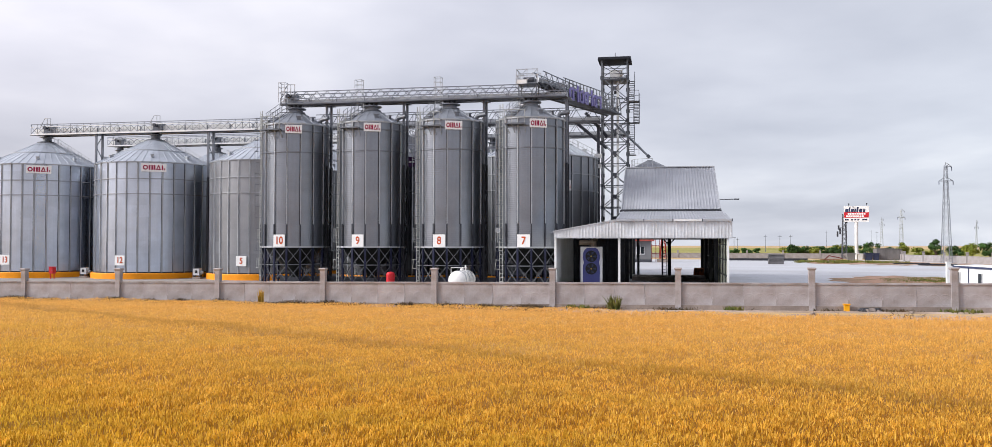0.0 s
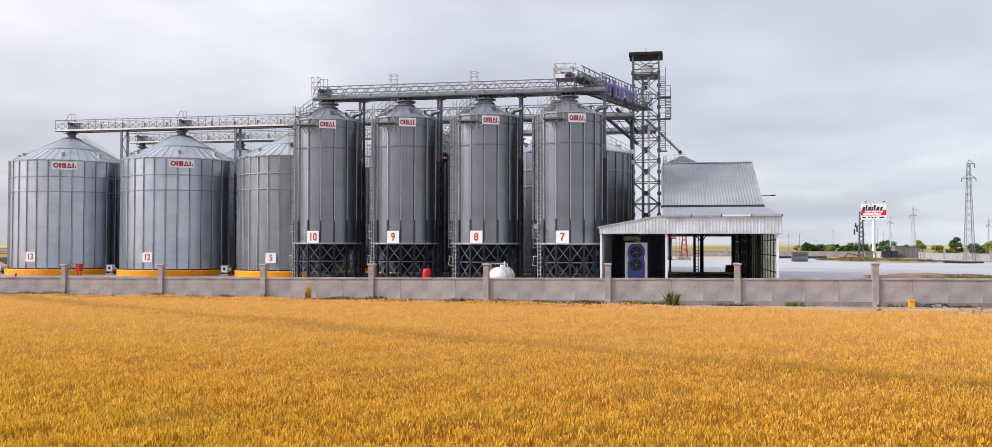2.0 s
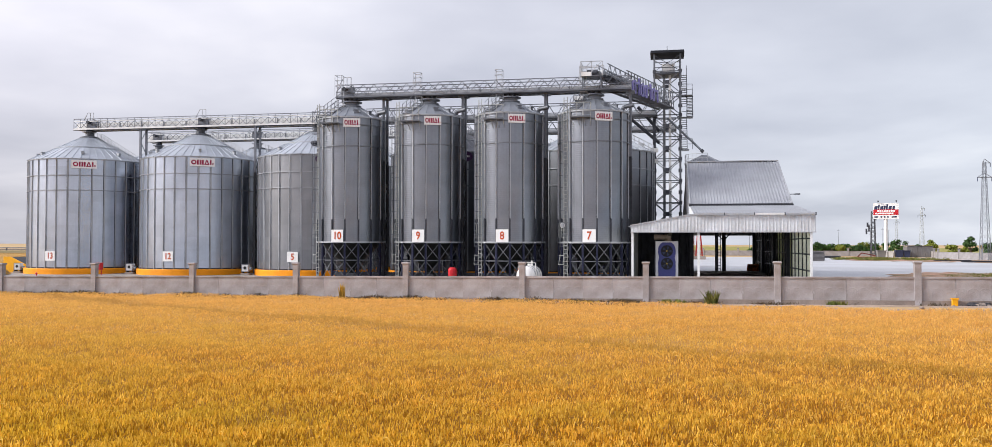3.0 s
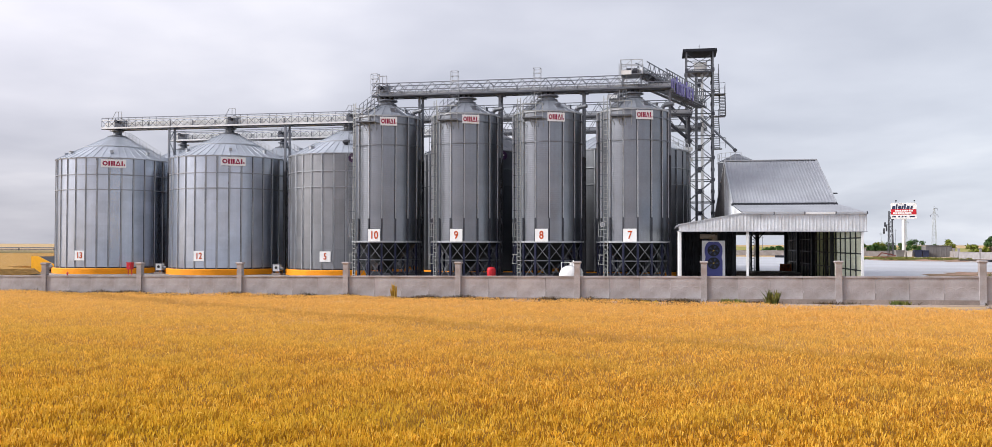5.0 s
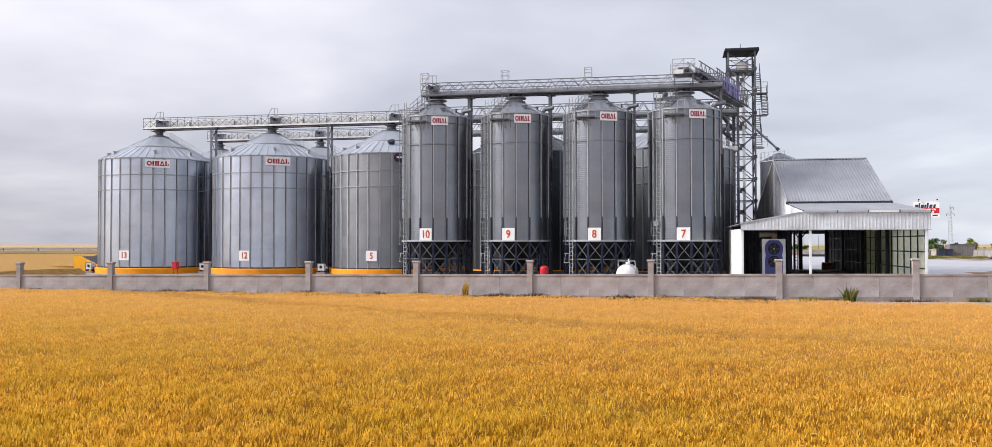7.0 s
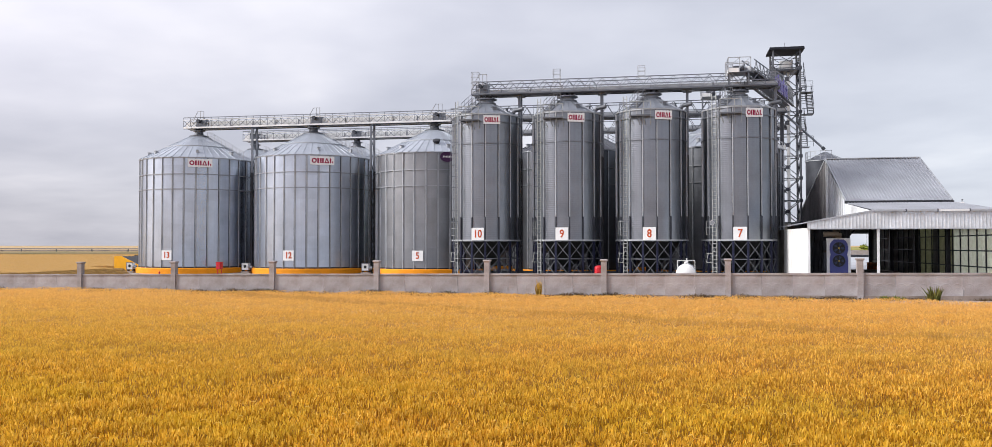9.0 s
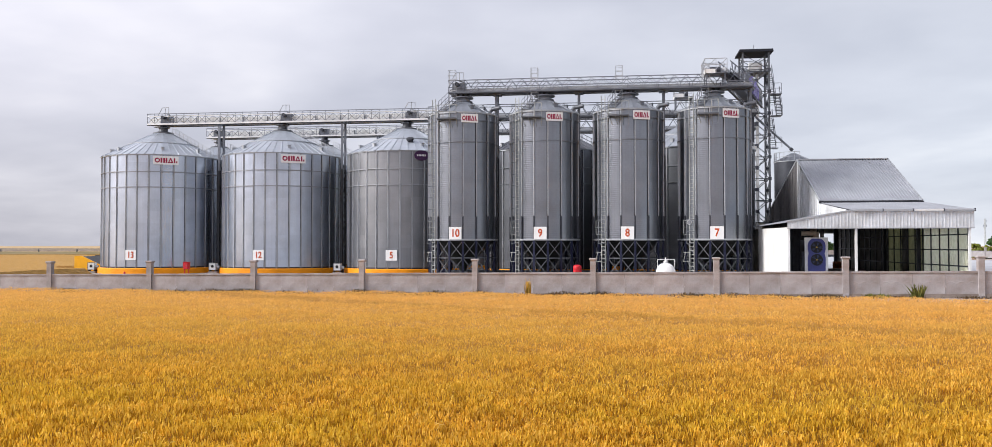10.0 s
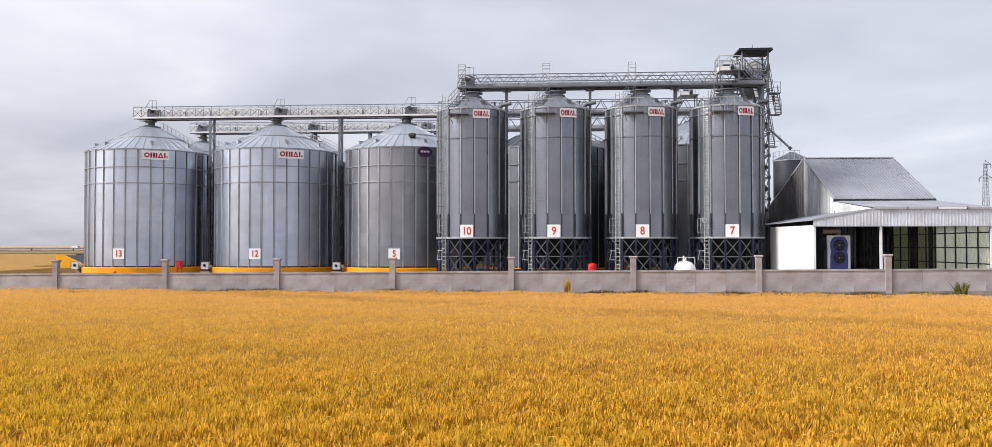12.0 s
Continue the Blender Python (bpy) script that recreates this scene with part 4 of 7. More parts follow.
bridge("conveyor_bridge", (-9.2, 68.9, 16.2), (-6.7, 74.5, 15.75), 0.95, 0.85, "short grey lattice conveyor sloping off the platform", rail_mat=GALV, foot=0.0)
platform(-9.92, 68.9, 15.98)
platform(-11.5, 79.3, 15.9)


def purple_letters():
    """A row of tall purple letters, drawn as plain strokes, along the side of the climbing bridge."""
    s = thing("purple_letter_sign", "row of purple plain letter-like shapes along the bridge side", "sign")
    a, b = Vector((-6.95, 71.1, 15.14)), Vector((-4.95, 79.5, 15.6))
    d = (b - a)
    L = d.length
    ang = math.degrees(math.atan2(d.y, d.x))
    s.matrix_basis = pose(*a, 0, -math.degrees(math.asin(d.z / L)), ang) @ Matrix.Diagonal((1, 1, 0.88, 1))
    n = 7
    w = L / n
    t = 0.29
    for i in range(n):
        x = i * w + 0.08
        ww = w * 0.86
        boxes = [(x + ww - t, x + ww, 0, 1.25)]
        if i in (0, 2, 3, 5):
            boxes += [(x, x + t, 0.1, 1.0), (x + t, x + ww - t, 0.95, 1.15), (x + t, x + ww - t, 0.0, 0.2)]
        if i in (1, 4):
            boxes += [(x + ww - t, x + ww, 1.25, 1.55), (x, x + ww - t, 0.95, 1.12)]
        if i == 6:
            boxes += [(x, x + ww - t, 0.95, 1.15)]
        M, back = Mesh(), Mesh()
        for xa, xb, za, zb in boxes:
            M.box(xa, xb, -0.06, 0.04, za, zb)
            back.box(xa, xb, 0.04, 0.058, za, zb)
        letter = part("letter_shape", M, PURPLE, s)
        part("letter_back", back, GALV_MID, letter, "bare steel back")
    part("letter_frame", Mesh().box(0, L, 0.06, 0.11, 0.25, 0.31).box(0, L, 0.06, 0.11, 0.85, 0.91), GALV_DARK, s)


purple_letters()


def tower():
    x0, x1, y0, y1 = -5.35, -2.9, 86.0, 88.4
    Z0, Z1 = 0.3, 21.36
    r = thing("elevator_tower", "tall grey lattice bucket-elevator tower with a roofed head", "elevator tower", at=(-4.12, 87.2, Z0))
    ox, oy = -4.12, 87.2
    x0, x1, y0, y1 = x0 - ox, x1 - ox, y0 - oy, y1 - oy
    H = Z1 - Z0
    cs = [(x0, y0), (x1, y0), (x1, y1), (x0, y1)]
    for c in cs:
        part("leg", Mesh().beam((*c, -0.2), (*c, H), 0.15), GALV_MID, r)
    lev = [0.45 + 2.1 * i for i in range(10)]
    gus = mesh_data("gusset_plate", Mesh().box(-0.15, 0.15, -0.11, 0.11, -0.15, 0.15), GALV_DARK)
    for k in range(4):
        a, b = cs[k], cs[(k + 1) % 4]
        for i, z in enumerate(lev):
            part("girt", Mesh().beam((*a, z), (*b, z), 0.09), GALV_MID, r)
            shared("gusset_plate", gus, r, pose(a[0], a[1], z))
            if i < 9:
                z2 = lev[i + 1]
                part("brace", Mesh().beam((*a, z), (*b, z2), 0.075), GALV_MID, r)
                part("brace", Mesh().beam((*b, z), (*a, z2), 0.075), GALV, r)
                shared("gusset_plate", gus, r, pose((a[0] + b[0]) / 2, (a[1] + b[1]) / 2, (z + z2) / 2) @ Matrix.Diagonal((1.2, 1.2, 1.1, 1)))
    for xx, mt in ((-0.3, GALV_MID), (0.25, GALV_WHITE)):
        part("elevator_leg", Mesh().box(xx - 0.12, xx + 0.12, -0.35, 0.0, -0.2, H - 1.6), mt, r, "pale sheet-steel elevator casing")
        for q in range(8):
            part("casing_flange", Mesh().box(xx - 0.16, xx + 0.16, -0.39, 0.04, 1.2 + 2.2 * q, 1.26 + 2.2 * q), GALV, r)
    part("platform", Mesh().box(x0 - 0.1, x1 + 0.1, y0 - 0.1, y1 + 0.1, 19.1, 19.24), GALV_DARK, r)
    M = Mesh()
    for k in range(4):
        M.beam((*cs[k], 19.35), (*cs[(k + 1) % 4], 20.9), 0.05); M.beam((*cs[(k + 1) % 4], 19.35), (*cs[k], 20.9), 0.05)
    for z in (19.7, 20.2):
        for k in range(4):
            M.beam((*cs[k], z), (*cs[(k + 1) % 4], z), 0.05)
    part("guard_rail", M, GALV_DARK, r)
    part("elevator_head", Mesh().tube((-0.5, 0, 19.85), (0.7, 0, 19.85), 0.45, 18).box(-0.4, 0.5, -0.45, 0.45, 19.24, 19.85), GALV_WHITE, r, "pale steel elevator head", True)
    # hipped roof
    ex, ey = (x1 - x0) / 2 + 0.38, (y1 - y0) / 2 + 0.42
    M = Mesh()
    zt, ze = H + 0.50, H + 0.0
    M.face_block([(-ex, -ey, ze), (ex, -ey, ze), (ex, ey, ze), (-ex, ey, ze), (-ex + .05, -ey + .05, ze + 0.24), (ex - .05, -ey + .05, ze + 0.24), (ex - .05, ey - .05, ze + 0.24), (-ex + .05, ey - .05, ze + 0.24), (0, 0, zt)],
                 [(3, 2, 1, 0), (0, 1, 5, 4), (1, 2, 6, 5), (2, 3, 7, 6), (3, 0, 4, 7), (4, 5, 8), (5, 6, 8), (6, 7, 8), (7, 4, 8)])
    # dark roof colour, taken near black to include the underside's shade
    part("roof", M, material("dark_shaded_roof_sheet", (0.013, 0.015, 0.022), 0.9, 0, 0.1, 2, 9, 0.05), r, "dark sheet roof")
    part("lightning_rod", Mesh().tube((0, 0, zt - 0.1), (0, 0, zt + 0.45), 0.025, 6), GALV_DARK, r)
    # stair flights on the east side
    S = x1
    for z0, z1, ya, yb, xs in ((11.9, 14.9, y0 + 0.2, y1 - 0.2, S + 0.08), (16.2, 19.3, y0 + 0.2, y1 - 0.2, S + 0.08), (14.9, 17.0, y0 - 0.3, y0 + 1.2, S + 0.6)):
        M = Mesh()
        n = 14
        for i in range(n):
            f = i / (n - 1)
            y, z = ya + (yb - ya) * f, z0 + (z1 - z0) * f
            M.box(xs, xs + 0.55, y - 0.1, y + 0.1, z - 0.02, z + 0.02)
        for xx in (xs, xs + 0.55):
            M.beam((xx, ya, z0), (xx, yb, z1), 0.05, 0.14)
            M.beam((xx, ya, z0 + 0.95), (xx, yb, z1 + 0.95), 0.045)
            for f in (0, 0.5, 1):
                p = Vector((xx, ya + (yb - ya) * f, z0 + (z1 - z0) * f))
                M.beam(p, p + Vector((0, 0, 0.95)), 0.04)
        part("stair_flight", M, GALV_MID, r)
    for z in (11.8, 14.9, 17.0):
        M = Mesh().box(S + 0.1, S + (1.15 if z < 17.1 and z > 14 else 0.8), y0 - 0.2, y0 + 0.8, z - 0.05, z)
        for zz in (0.5, 1.0):
            M.beam((S + 0.1, y0 - 0.2, z + zz), (S + 1.1, y0 - 0.2, z + zz), 0.04)
        M.beam((S + 1.1, y0 - 0.2, z), (S + 1.1, y0 - 0.2, z + 1.0), 0.04)
        part("stair_landing", M, GALV_MID, r)
    # spout to the surge bin
    sp = thing("spout", "grey steel pipe spout from the tower to the bin", "pipe", "spouts", (-4.1, 86.6, 15.2))
    part("pipe", Mesh().tube((0, 0, 0), (3.25, -0.75, -3.35), 0.105, 12), GALV, sp, "", True)
    part("flange", Mesh().tube((3.1, -0.72, -3.2), (3.3, -0.76, -3.4), 0.16, 12), GALV_DARK, sp)
    for i, (dx, dz) in enumerate(((-3.1, -2.6), (-2.0, -2.2))):
        q = thing("spout", "grey steel pipe spout slanting from the tower", "pipe", "spouts", (-4.9, 86.2 + 0.5 * i, 12.8 + 1.2 * i))
        part("pipe", Mesh().tube((0, 0, 0), (dx, -1.2, -dz), 0.16, 12), GALV_DARK, q, "", True)


tower()


def white_boxes():
    c = thing("conduit_mast", "grey steel mast with two white boxes beside the silo", "mast", at=(-5.3, 80.6, 0.25))
    part("mast", Mesh().box(-0.13, 0.13, -0.13, 0.13, -0.05, 14.1), GALV_DARK, c)
    for z in (10.1, 11.05):
        part("box", Mesh().box(-0.38, 0.3, -0.3, -0.13, z, z + 0.36), WHITE_SHEET, c, "white junction box")


white_boxes()


def spouts():
    """Short elbow pipes from the bridge down to each silo's roof."""
    for x in HX:
        r = thing("roof_duct", "short galvanised duct with an elbow on the silo's eave", "duct", "roof ducts", (x + 2.2, YT - 0.4, 13.0))
        part("duct", Mesh().tube((0.2, 0, 0.75), (0.95, -0.25, 0.85), 0.16, 12), GALV_MID, r, "", True)
        part("elbow", Mesh().tube((0.22, 0, 0.8), (-0.15, 0.1, 0.1), 0.17, 12), GALV, r, "", True)


spouts()


def surge_bin():
    r = thing("surge_bin", "round grey steel bin with a conical roof and rail", "bin", at=(-0.75, 85.8, 0.8))
    R = 1.75
    part("wall", Mesh().turned([(0.3, 4.4), (R, 6.4), (R, 9.9)], 40, False), GALV_DARK, r, "", True)
    part("roof", roof_cone(Mesh(), R + 0.08, 9.88, 0.2, 10.72, 16, 0.04), GALV, r)
    part("eave_ring", ring_beam(Mesh(), R, 9.82, 0.08, 0.06, 40), GALV_LIGHT, r)
    M = Mesh()
    for k in range(9):
        a = radians(150 + 16 * k)
        p = ((R) * math.cos(a), (R) * math.sin(a))
        M.beam((*p, 9.9), (*p, 10.75), 0.04)
        if k:
            q = (R * math.cos(a - radians(16)), R * math.sin(a - radians(16)))
            for z in (10.3, 10.72):
                M.beam((*q, z), (*p, z), 0.04)
    part("guard_rail", M, GALV_LIGHT, r)
    for k in range(4):
        a = math.pi / 4 + k * math.pi / 2
        part("leg", Mesh().beam((1.6 * math.cos(a), 1.6 * math.sin(a), -0.4), (1.6 * math.cos(a), 1.6 * math.sin(a), 6.6), 0.16), GALV_DARK, r)


surge_bin()


# ---- intake shed ----
def shed():
    X0, X1, XW = -2.58, 4.58, -6.5
    Y0, Y1, Y2, Y3 = 58.2, 66.9, 75.0, 91.3
    zf = 0.12
    r = thing("intake_shed", "open-fronted intake shed clad in galvanised corrugated sheet", "shed", at=(0, 0, 0))
    # upper roof
    part("roof", Mesh().corrugated((X0, Y1, 6.05), (X1, Y1, 6.05), (0, Y2 - Y1, 3.8), (0, Y2 - Y1, 3.8), 0.22, 0.02), ROOF_CORR, r, "grey corrugated roof slope")
    part("roof", Mesh().corrugated((X1, Y3, 5.25), (X0, Y3, 5.25), (0, Y2 - Y3, 4.6), (0, Y2 - Y3, 4.6), 0.2, 0.022), ROOF_CORR, r, "grey corrugated roof slope")
    part("ridge_cap", Mesh().beam((X0 - 0.06, Y2, 9.89), (X1 + 0.06, Y2, 9.89), 0.3, 0.08), GALV_LIGHT, r)
    for x in (X0 - 0.02, X1 + 0.02):
        part("barge_board", Mesh().beam((x, Y1 - 0.05, 6.02), (x, Y2, 9.85), 0.08, 0.16), GALV_LIGHT, r)
        part("barge_board", Mesh().beam((x, Y3, 5.22), (x, Y2, 9.85), 0.08, 0.16), GALV_LIGHT, r)
    part("eave_gutter", Mesh().beam((X0 - 0.1, Y1 - 0.06, 5.93), (X1 + 0.1, Y1 - 0.06, 5.93), 0.12, 0.16), STEEL_DARK, r, "dark eave gutter")
    # gable walls as ribbed sheets, stepping along y
    for x, out, mat in ((X0, -1, CORR), (X1, 1, CORR)):
        for ya, yb, za, zb in ((Y1, Y2, 6.0, 9.78), (Y2, Y3, 9.78, 5.2)):
            lo = 4.9
            if out < 0:
                M = Mesh().corrugated((x, yb, lo), (x, ya, lo), (0, 0, zb - lo), (0, 0, za - lo), 0.26, 0.025)
            else:
                M = Mesh().corrugated((x, ya, lo), (x, yb, lo), (0, 0, za - lo), (0, 0, zb - lo), 0.25, 0.03)
            # the rear west half's shade is put in as a darker sheet
            part("gable_wall", M, GREYBOX if out < 0 and ya == Y2 else mat, r, "ribbed rear gable sheet, greyed darker for the shade on it" if out < 0 and ya == Y2 else "")
            if out < 0:
                k = 0
                while ya + 0.4 + k * 0.7 < yb:
                    y = ya + 0.4 + k * 0.7
                    zt = za + (zb - za) * (y - ya) / (yb - ya)
                    part("sheet_seam", Mesh().box(x - 0.08, x - 0.01, y - 0.035, y + 0.035, lo, zt - 0.05), GREYBOX if ya == Y2 else CORR, r)
                    k += 1
    part("gable_wall", Mesh().corrugated((X0, Y1, 4.9), (X0, Y0 + 0.1, 4.9), (0, 0, 0.95), (0, 0, 0.06), 0.25, 0.03), CORR, r)
    # front lean-to roof
    part("lean_to_roof", Mesh().corrugated((X0, Y0 - 0.1, 5.02), (X1 + 0.2, Y0 - 0.1, 5.02), (0, Y1 - Y0 + 0.1, 0.88), (0, Y1 - Y0 + 0.1, 0.88), 0.2, 0.02), ROOF_CORR, r)
    part("side_roof", Mesh().corrugated((XW - 0.25, 74.0, 4.22), (XW - 0.25, Y0 - 0.1, 4.22), (XW * -1 + X0 + 0.25, 0, 0.78), (XW * -1 + X0 + 0.25, 0, 0.78), 0.2, 0.02), ROOF_CORR, r)
    for i in range(4):
        x0 = X0 + (X1 + 0.2 - X0) * i / 4
        x1 = X0 + (X1 + 0.2 - X0) * (i + 1) / 4
        part("gutter", Mesh().box(x0 + 0.02, x1 - 0.02, Y0 - 0.24, Y0 - 0.12, 4.93, 5.05), GALV_LIGHT if i != 2 else WHITE_SHEET, r)
        part("downpipe_joint", Mesh().box(x1 - 0.03, x1 + 0.03, Y0 - 0.26, Y0 - 0.1, 4.9, 5.08), GALV_DARK, r)
    part("fascia", Mesh().corrugated((X0, Y0 - 0.05, 3.85), (X1 + 0.2, Y0 - 0.05, 3.85), (0, 0, 1.13), (0, 0, 1.13), 0.21, 0.010), CORR, r, "bright ribbed metal fascia")
    part("fascia", Mesh().corrugated((XW - 0.1, Y0 - 0.05, 3.85), (X0, Y0 - 0.05, 3.85), (0, 0, 0.42), (0, 0, 1.13), 0.21, 0.010), CORR, r, "bright ribbed metal fascia")
    part("fascia", Mesh().corrugated((X1 + 0.2, Y0 - 0.05, 3.85), (X1 + 0.2, Y1, 3.85), (0, 0, 1.13), (0, 0, 2.0), 0.24, 0.03), CORR, r)
    part("fascia_edge", Mesh().box(XW - 0.12, X1 + 0.22, Y0 - 0.1, Y0 - 0.02, 3.82, 3.87), GALV_LIGHT, r)
    part("verge_trim", Mesh().beam((XW - 0.15, Y0 - 0.08, 4.27), (X0, Y0 - 0.08, 5.01), 0.06, 0.09), GALV_LIGHT, r)
    # columns along the front
    for x in (XW, -2.33, X1 - 0.05):
        part("column", Mesh().box(x - 0.07, x + 0.07, Y0, Y0 + 0.14, zf - 0.02, 3.9), WHITE_SHEET, r, "white steel column")
    # side wall of white sheet
    part("side_wall", Mesh().corrugated((XW, 70.2, zf), (XW, Y0 + 0.16, zf), (0, 0, 3.90), (0, 0, 3.80), 0.5, 0.015), WHITE_SHEET, r, "clean white sheet side wall")
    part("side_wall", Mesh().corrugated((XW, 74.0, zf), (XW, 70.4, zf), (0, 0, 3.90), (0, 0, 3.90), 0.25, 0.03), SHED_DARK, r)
    # east wall: sheets on dark girts, the deeper bays' gloom put into darker sheets
    for i in range(20):
        ya, yb = Y0 + 0.2 + i * 1.65, Y0 + 0.2 + (i + 1) * 1.65
        part("inner_sheet", Mesh().corrugated((X1, yb, zf), (X1, ya, zf), (0, 0, 4.88), (0, 0, 4.88), 0.3, 0.03), SKYLIGHT if i < 5 else SKYLIGHT_DIM if i < 10 and i != 7 else SHED_DARK, r)
        part("stud", Mesh().box(X1 - 0.11, X1 - 0.05, ya - 0.05, ya + 0.05, zf - 0.02, 4.9), STEEL_DARK, r)
        for z in (1.4, 2.45, 3.45):
            part("girt", Mesh().box(X1 - 0.10, X1 - 0.05, ya + 0.05, yb - 0.05, z - 0.04, z + 0.04), STEEL_DARK, r)
    # middle columns and trusses under the roof
    for y in (66.9, 75.0, 83.0, 91.2):
        for x in (X0 + 0.1, X1 - 0.3):
            part("inner_column", Mesh().box(x - 0.12, x + 0.12, y - 0.12, y + 0.12, zf - 0.02, 5.2), STEEL_DARK, r)
        part("tie_beam", Mesh().box(X0, X1 - 0.2, y - 0.08, y + 0.08, 4.5, 4.75), STEEL_DARK, r)
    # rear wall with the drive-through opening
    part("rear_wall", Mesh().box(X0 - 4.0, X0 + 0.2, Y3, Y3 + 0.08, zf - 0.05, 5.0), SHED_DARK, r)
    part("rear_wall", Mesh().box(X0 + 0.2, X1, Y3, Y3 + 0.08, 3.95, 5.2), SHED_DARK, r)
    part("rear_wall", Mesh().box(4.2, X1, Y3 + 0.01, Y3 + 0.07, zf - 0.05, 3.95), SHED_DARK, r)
    # partition added to block the view through, near-black for the bay's shade
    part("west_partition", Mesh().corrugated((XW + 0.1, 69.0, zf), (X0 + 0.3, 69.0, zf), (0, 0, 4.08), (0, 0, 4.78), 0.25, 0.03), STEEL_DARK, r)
    part("rear_post", Mesh().box(0.86, 1.2, 85.4, 85.7, zf - 0.02, 4.6).beam((1.0, 85.55, 3.4), (0.3, 85.55, 4.2), 0.1).beam((1.0, 85.55, 3.4), (1.7, 85.55, 4.2), 0.1), STEEL_DARK, r, "dark steel post with two braces")
    part("pit_edge", Mesh().box(X0 + 0.3, X1 - 0.4, 80, 86, zf, zf + 0.45), CONC_DARK, r, "dark concrete intake kerb")
    M = Mesh()
    for x in (0.42, 0.74):
        M.beam((x, 85.5, zf), (x, 85.5, 4.2), 0.06)
    for k in range(12):
        M.beam((0.42, 85.5, 0.5 + 0.3 * k), (0.74, 85.5, 0.5 + 0.3 * k), 0.04)
    part("ladder", M, STEEL_DARK, r, "dark steel ladder beside the rear post")


shed()


def grain_scoop():
    """A rusty loader scoop left in the shed."""
    r = thing("loader_scoop", "rusty orange steel loader scoop on the shed floor", "scoop", at=(3.95, 88.6, yard_z(88.6)), turn=-12)
    r.scale = (0.62, 0.8, 0.9)
    rust = material("orange_rust", (0.42, 0.11, 0.035), 0.85, 0.2, 0.2, 2.5, 14, 0.2, tint=(0.10, 0.035, 0.018))
    prof = [(-0.55, 0.0), (-0.45, 0.5), (-0.15, 0.8), (0.3, 0.9), (0.25, 0.8), (-0.1, 0.72), (-0.35, 0.45), (-0.42, 0.06), (0.5, 0.06), (0.55, 0.0)]
    M = Mesh()
    vs = [(x, y, z) for x in (-0.85, 0.85) for y, z in prof]
    n = len(prof)
    M.face_block(vs, [(k, (k + 1) % n, n + (k + 1) % n, n + k) for k in range(n)])
    part("shell", M, rust, r)
    for x in (-0.85, 0.83):
        part("cheek", Mesh().slab([(x, -0.55, 0), (x, 0.5, 0.05), (x, 0.3, 0.88), (x, -0.15, 0.8), (x, -0.45, 0.5)], (0.03, 0, 0)), rust, r)
    part("cutting_edge", Mesh().box(-0.85, 0.85, 0.5, 0.62, 0.0, 0.03), STEEL_DARK, r)


def fan_unit():
    r = thing("cooling_unit", "tall white and blue grain cooling unit with two round fans", "cooling unit", at=(-4.31, 60.38, 0.12))
    w, H = 0.74, 3.15
    part("duct", Mesh().tube((-0.85, 0.55, H + 0.28), (0.1, 0.55, H + 0.28), 0.17, 14).tube((0.1, 0.55, H + 0.36), (0.1, 0.55, H - 0.1), 0.19, 14), material("dusty_tan_duct", (0.36, 0.30, 0.23), 0.7, 0.1, 0.15, 2.0, 9, 0.05), r, "dusty tan air duct with an elbow", True)
    part("cabinet", Mesh().box(-w, w, 0.0, 0.22, 0.05, H), WHITE_SHEET, r, "white sheet cabinet front")
    part("machine_body", Mesh().box(-w + 0.08, w - 0.08, 0.22, 1.9, 0.05, H - 0.15), GALV_DARK, r, "dark machine housing")
    side = [(0.56, 0.3), (0.57, 1.3), (0.57, 1.8), (0.54, 1.96), (0.51, 2.08), (0.54, 2.2), (0.57, 2.36)]
    top = [(0.57, 2.62), (0.54, 2.78), (0.44, 2.95), (0.3, 3.07), (-0.3, 3.07), (-0.44, 2.95), (-0.54, 2.78), (-0.57, 2.62)]
    panel_outline = side + top + [(-x, z) for x, z in reversed(side)]
    part("fan_panel", Mesh().slab([(x, -0.05, z) for x, z in panel_outline], (0, 0.05, 0)), FANBLUE, r, "blue front panel")
    for z in (1.66, 2.5):
        f = part("fan", Mesh().tube((0, -0.07, z), (0, -0.03, z), 0.385, 28), BLACK, r, "round black fan grille")
        rim = Mesh()
        n = 28
        for k in range(n):
            a, b = 2 * math.pi * k / n, 2 * math.pi * (k + 1) / n
            rim.beam((0.39 * math.cos(a), -0.08, z + 0.39 * math.sin(a)), (0.39 * math.cos(b), -0.08, z + 0.39 * math.sin(b)), 0.03)
        part("rim", rim, NAVY, f)
        bl = Mesh()
        for k in range(5):
            a = 2 * math.pi * k / 5
            c, s = math.cos(a), math.sin(a)
            bl.slab([(0.06 * c, -0.085, z + 0.06 * s), (0.32 * math.cos(a - 0.3), -0.085, z + 0.32 * math.sin(a - 0.3)), (0.32 * math.cos(a + 0.25), -0.085, z + 0.32 * math.sin(a + 0.25))], (0, 0.012, 0))
        part("blades", bl, NAVY, f)
        part("hub", Mesh().tube((0, -0.12, z), (0, -0.07, z), 0.05, 12), STRAW, f)
    part("duct", Mesh().tube((0.05, 0.9, H - 0.15), (0.05, 0.9, H + 0.2), 0.34, 20, 0.24).tube((0.05, 0.9, H + 0.2), (0.1, 1.3, H + 0.5), 0.24, 20), TAN, r, "tan flexible air duct", True)
    part("side_box", Mesh().box(-w - 0.1, -w + 0.08, 0.4, 1.2, 1.0, 2.2), GALV_DARK, r)
    part("base", Mesh().box(-w - 0.05, w + 0.05, -0.05, 1.95, -0.02, 0.08), STEEL_DARK, r)


grain_scoop()
fan_unit()


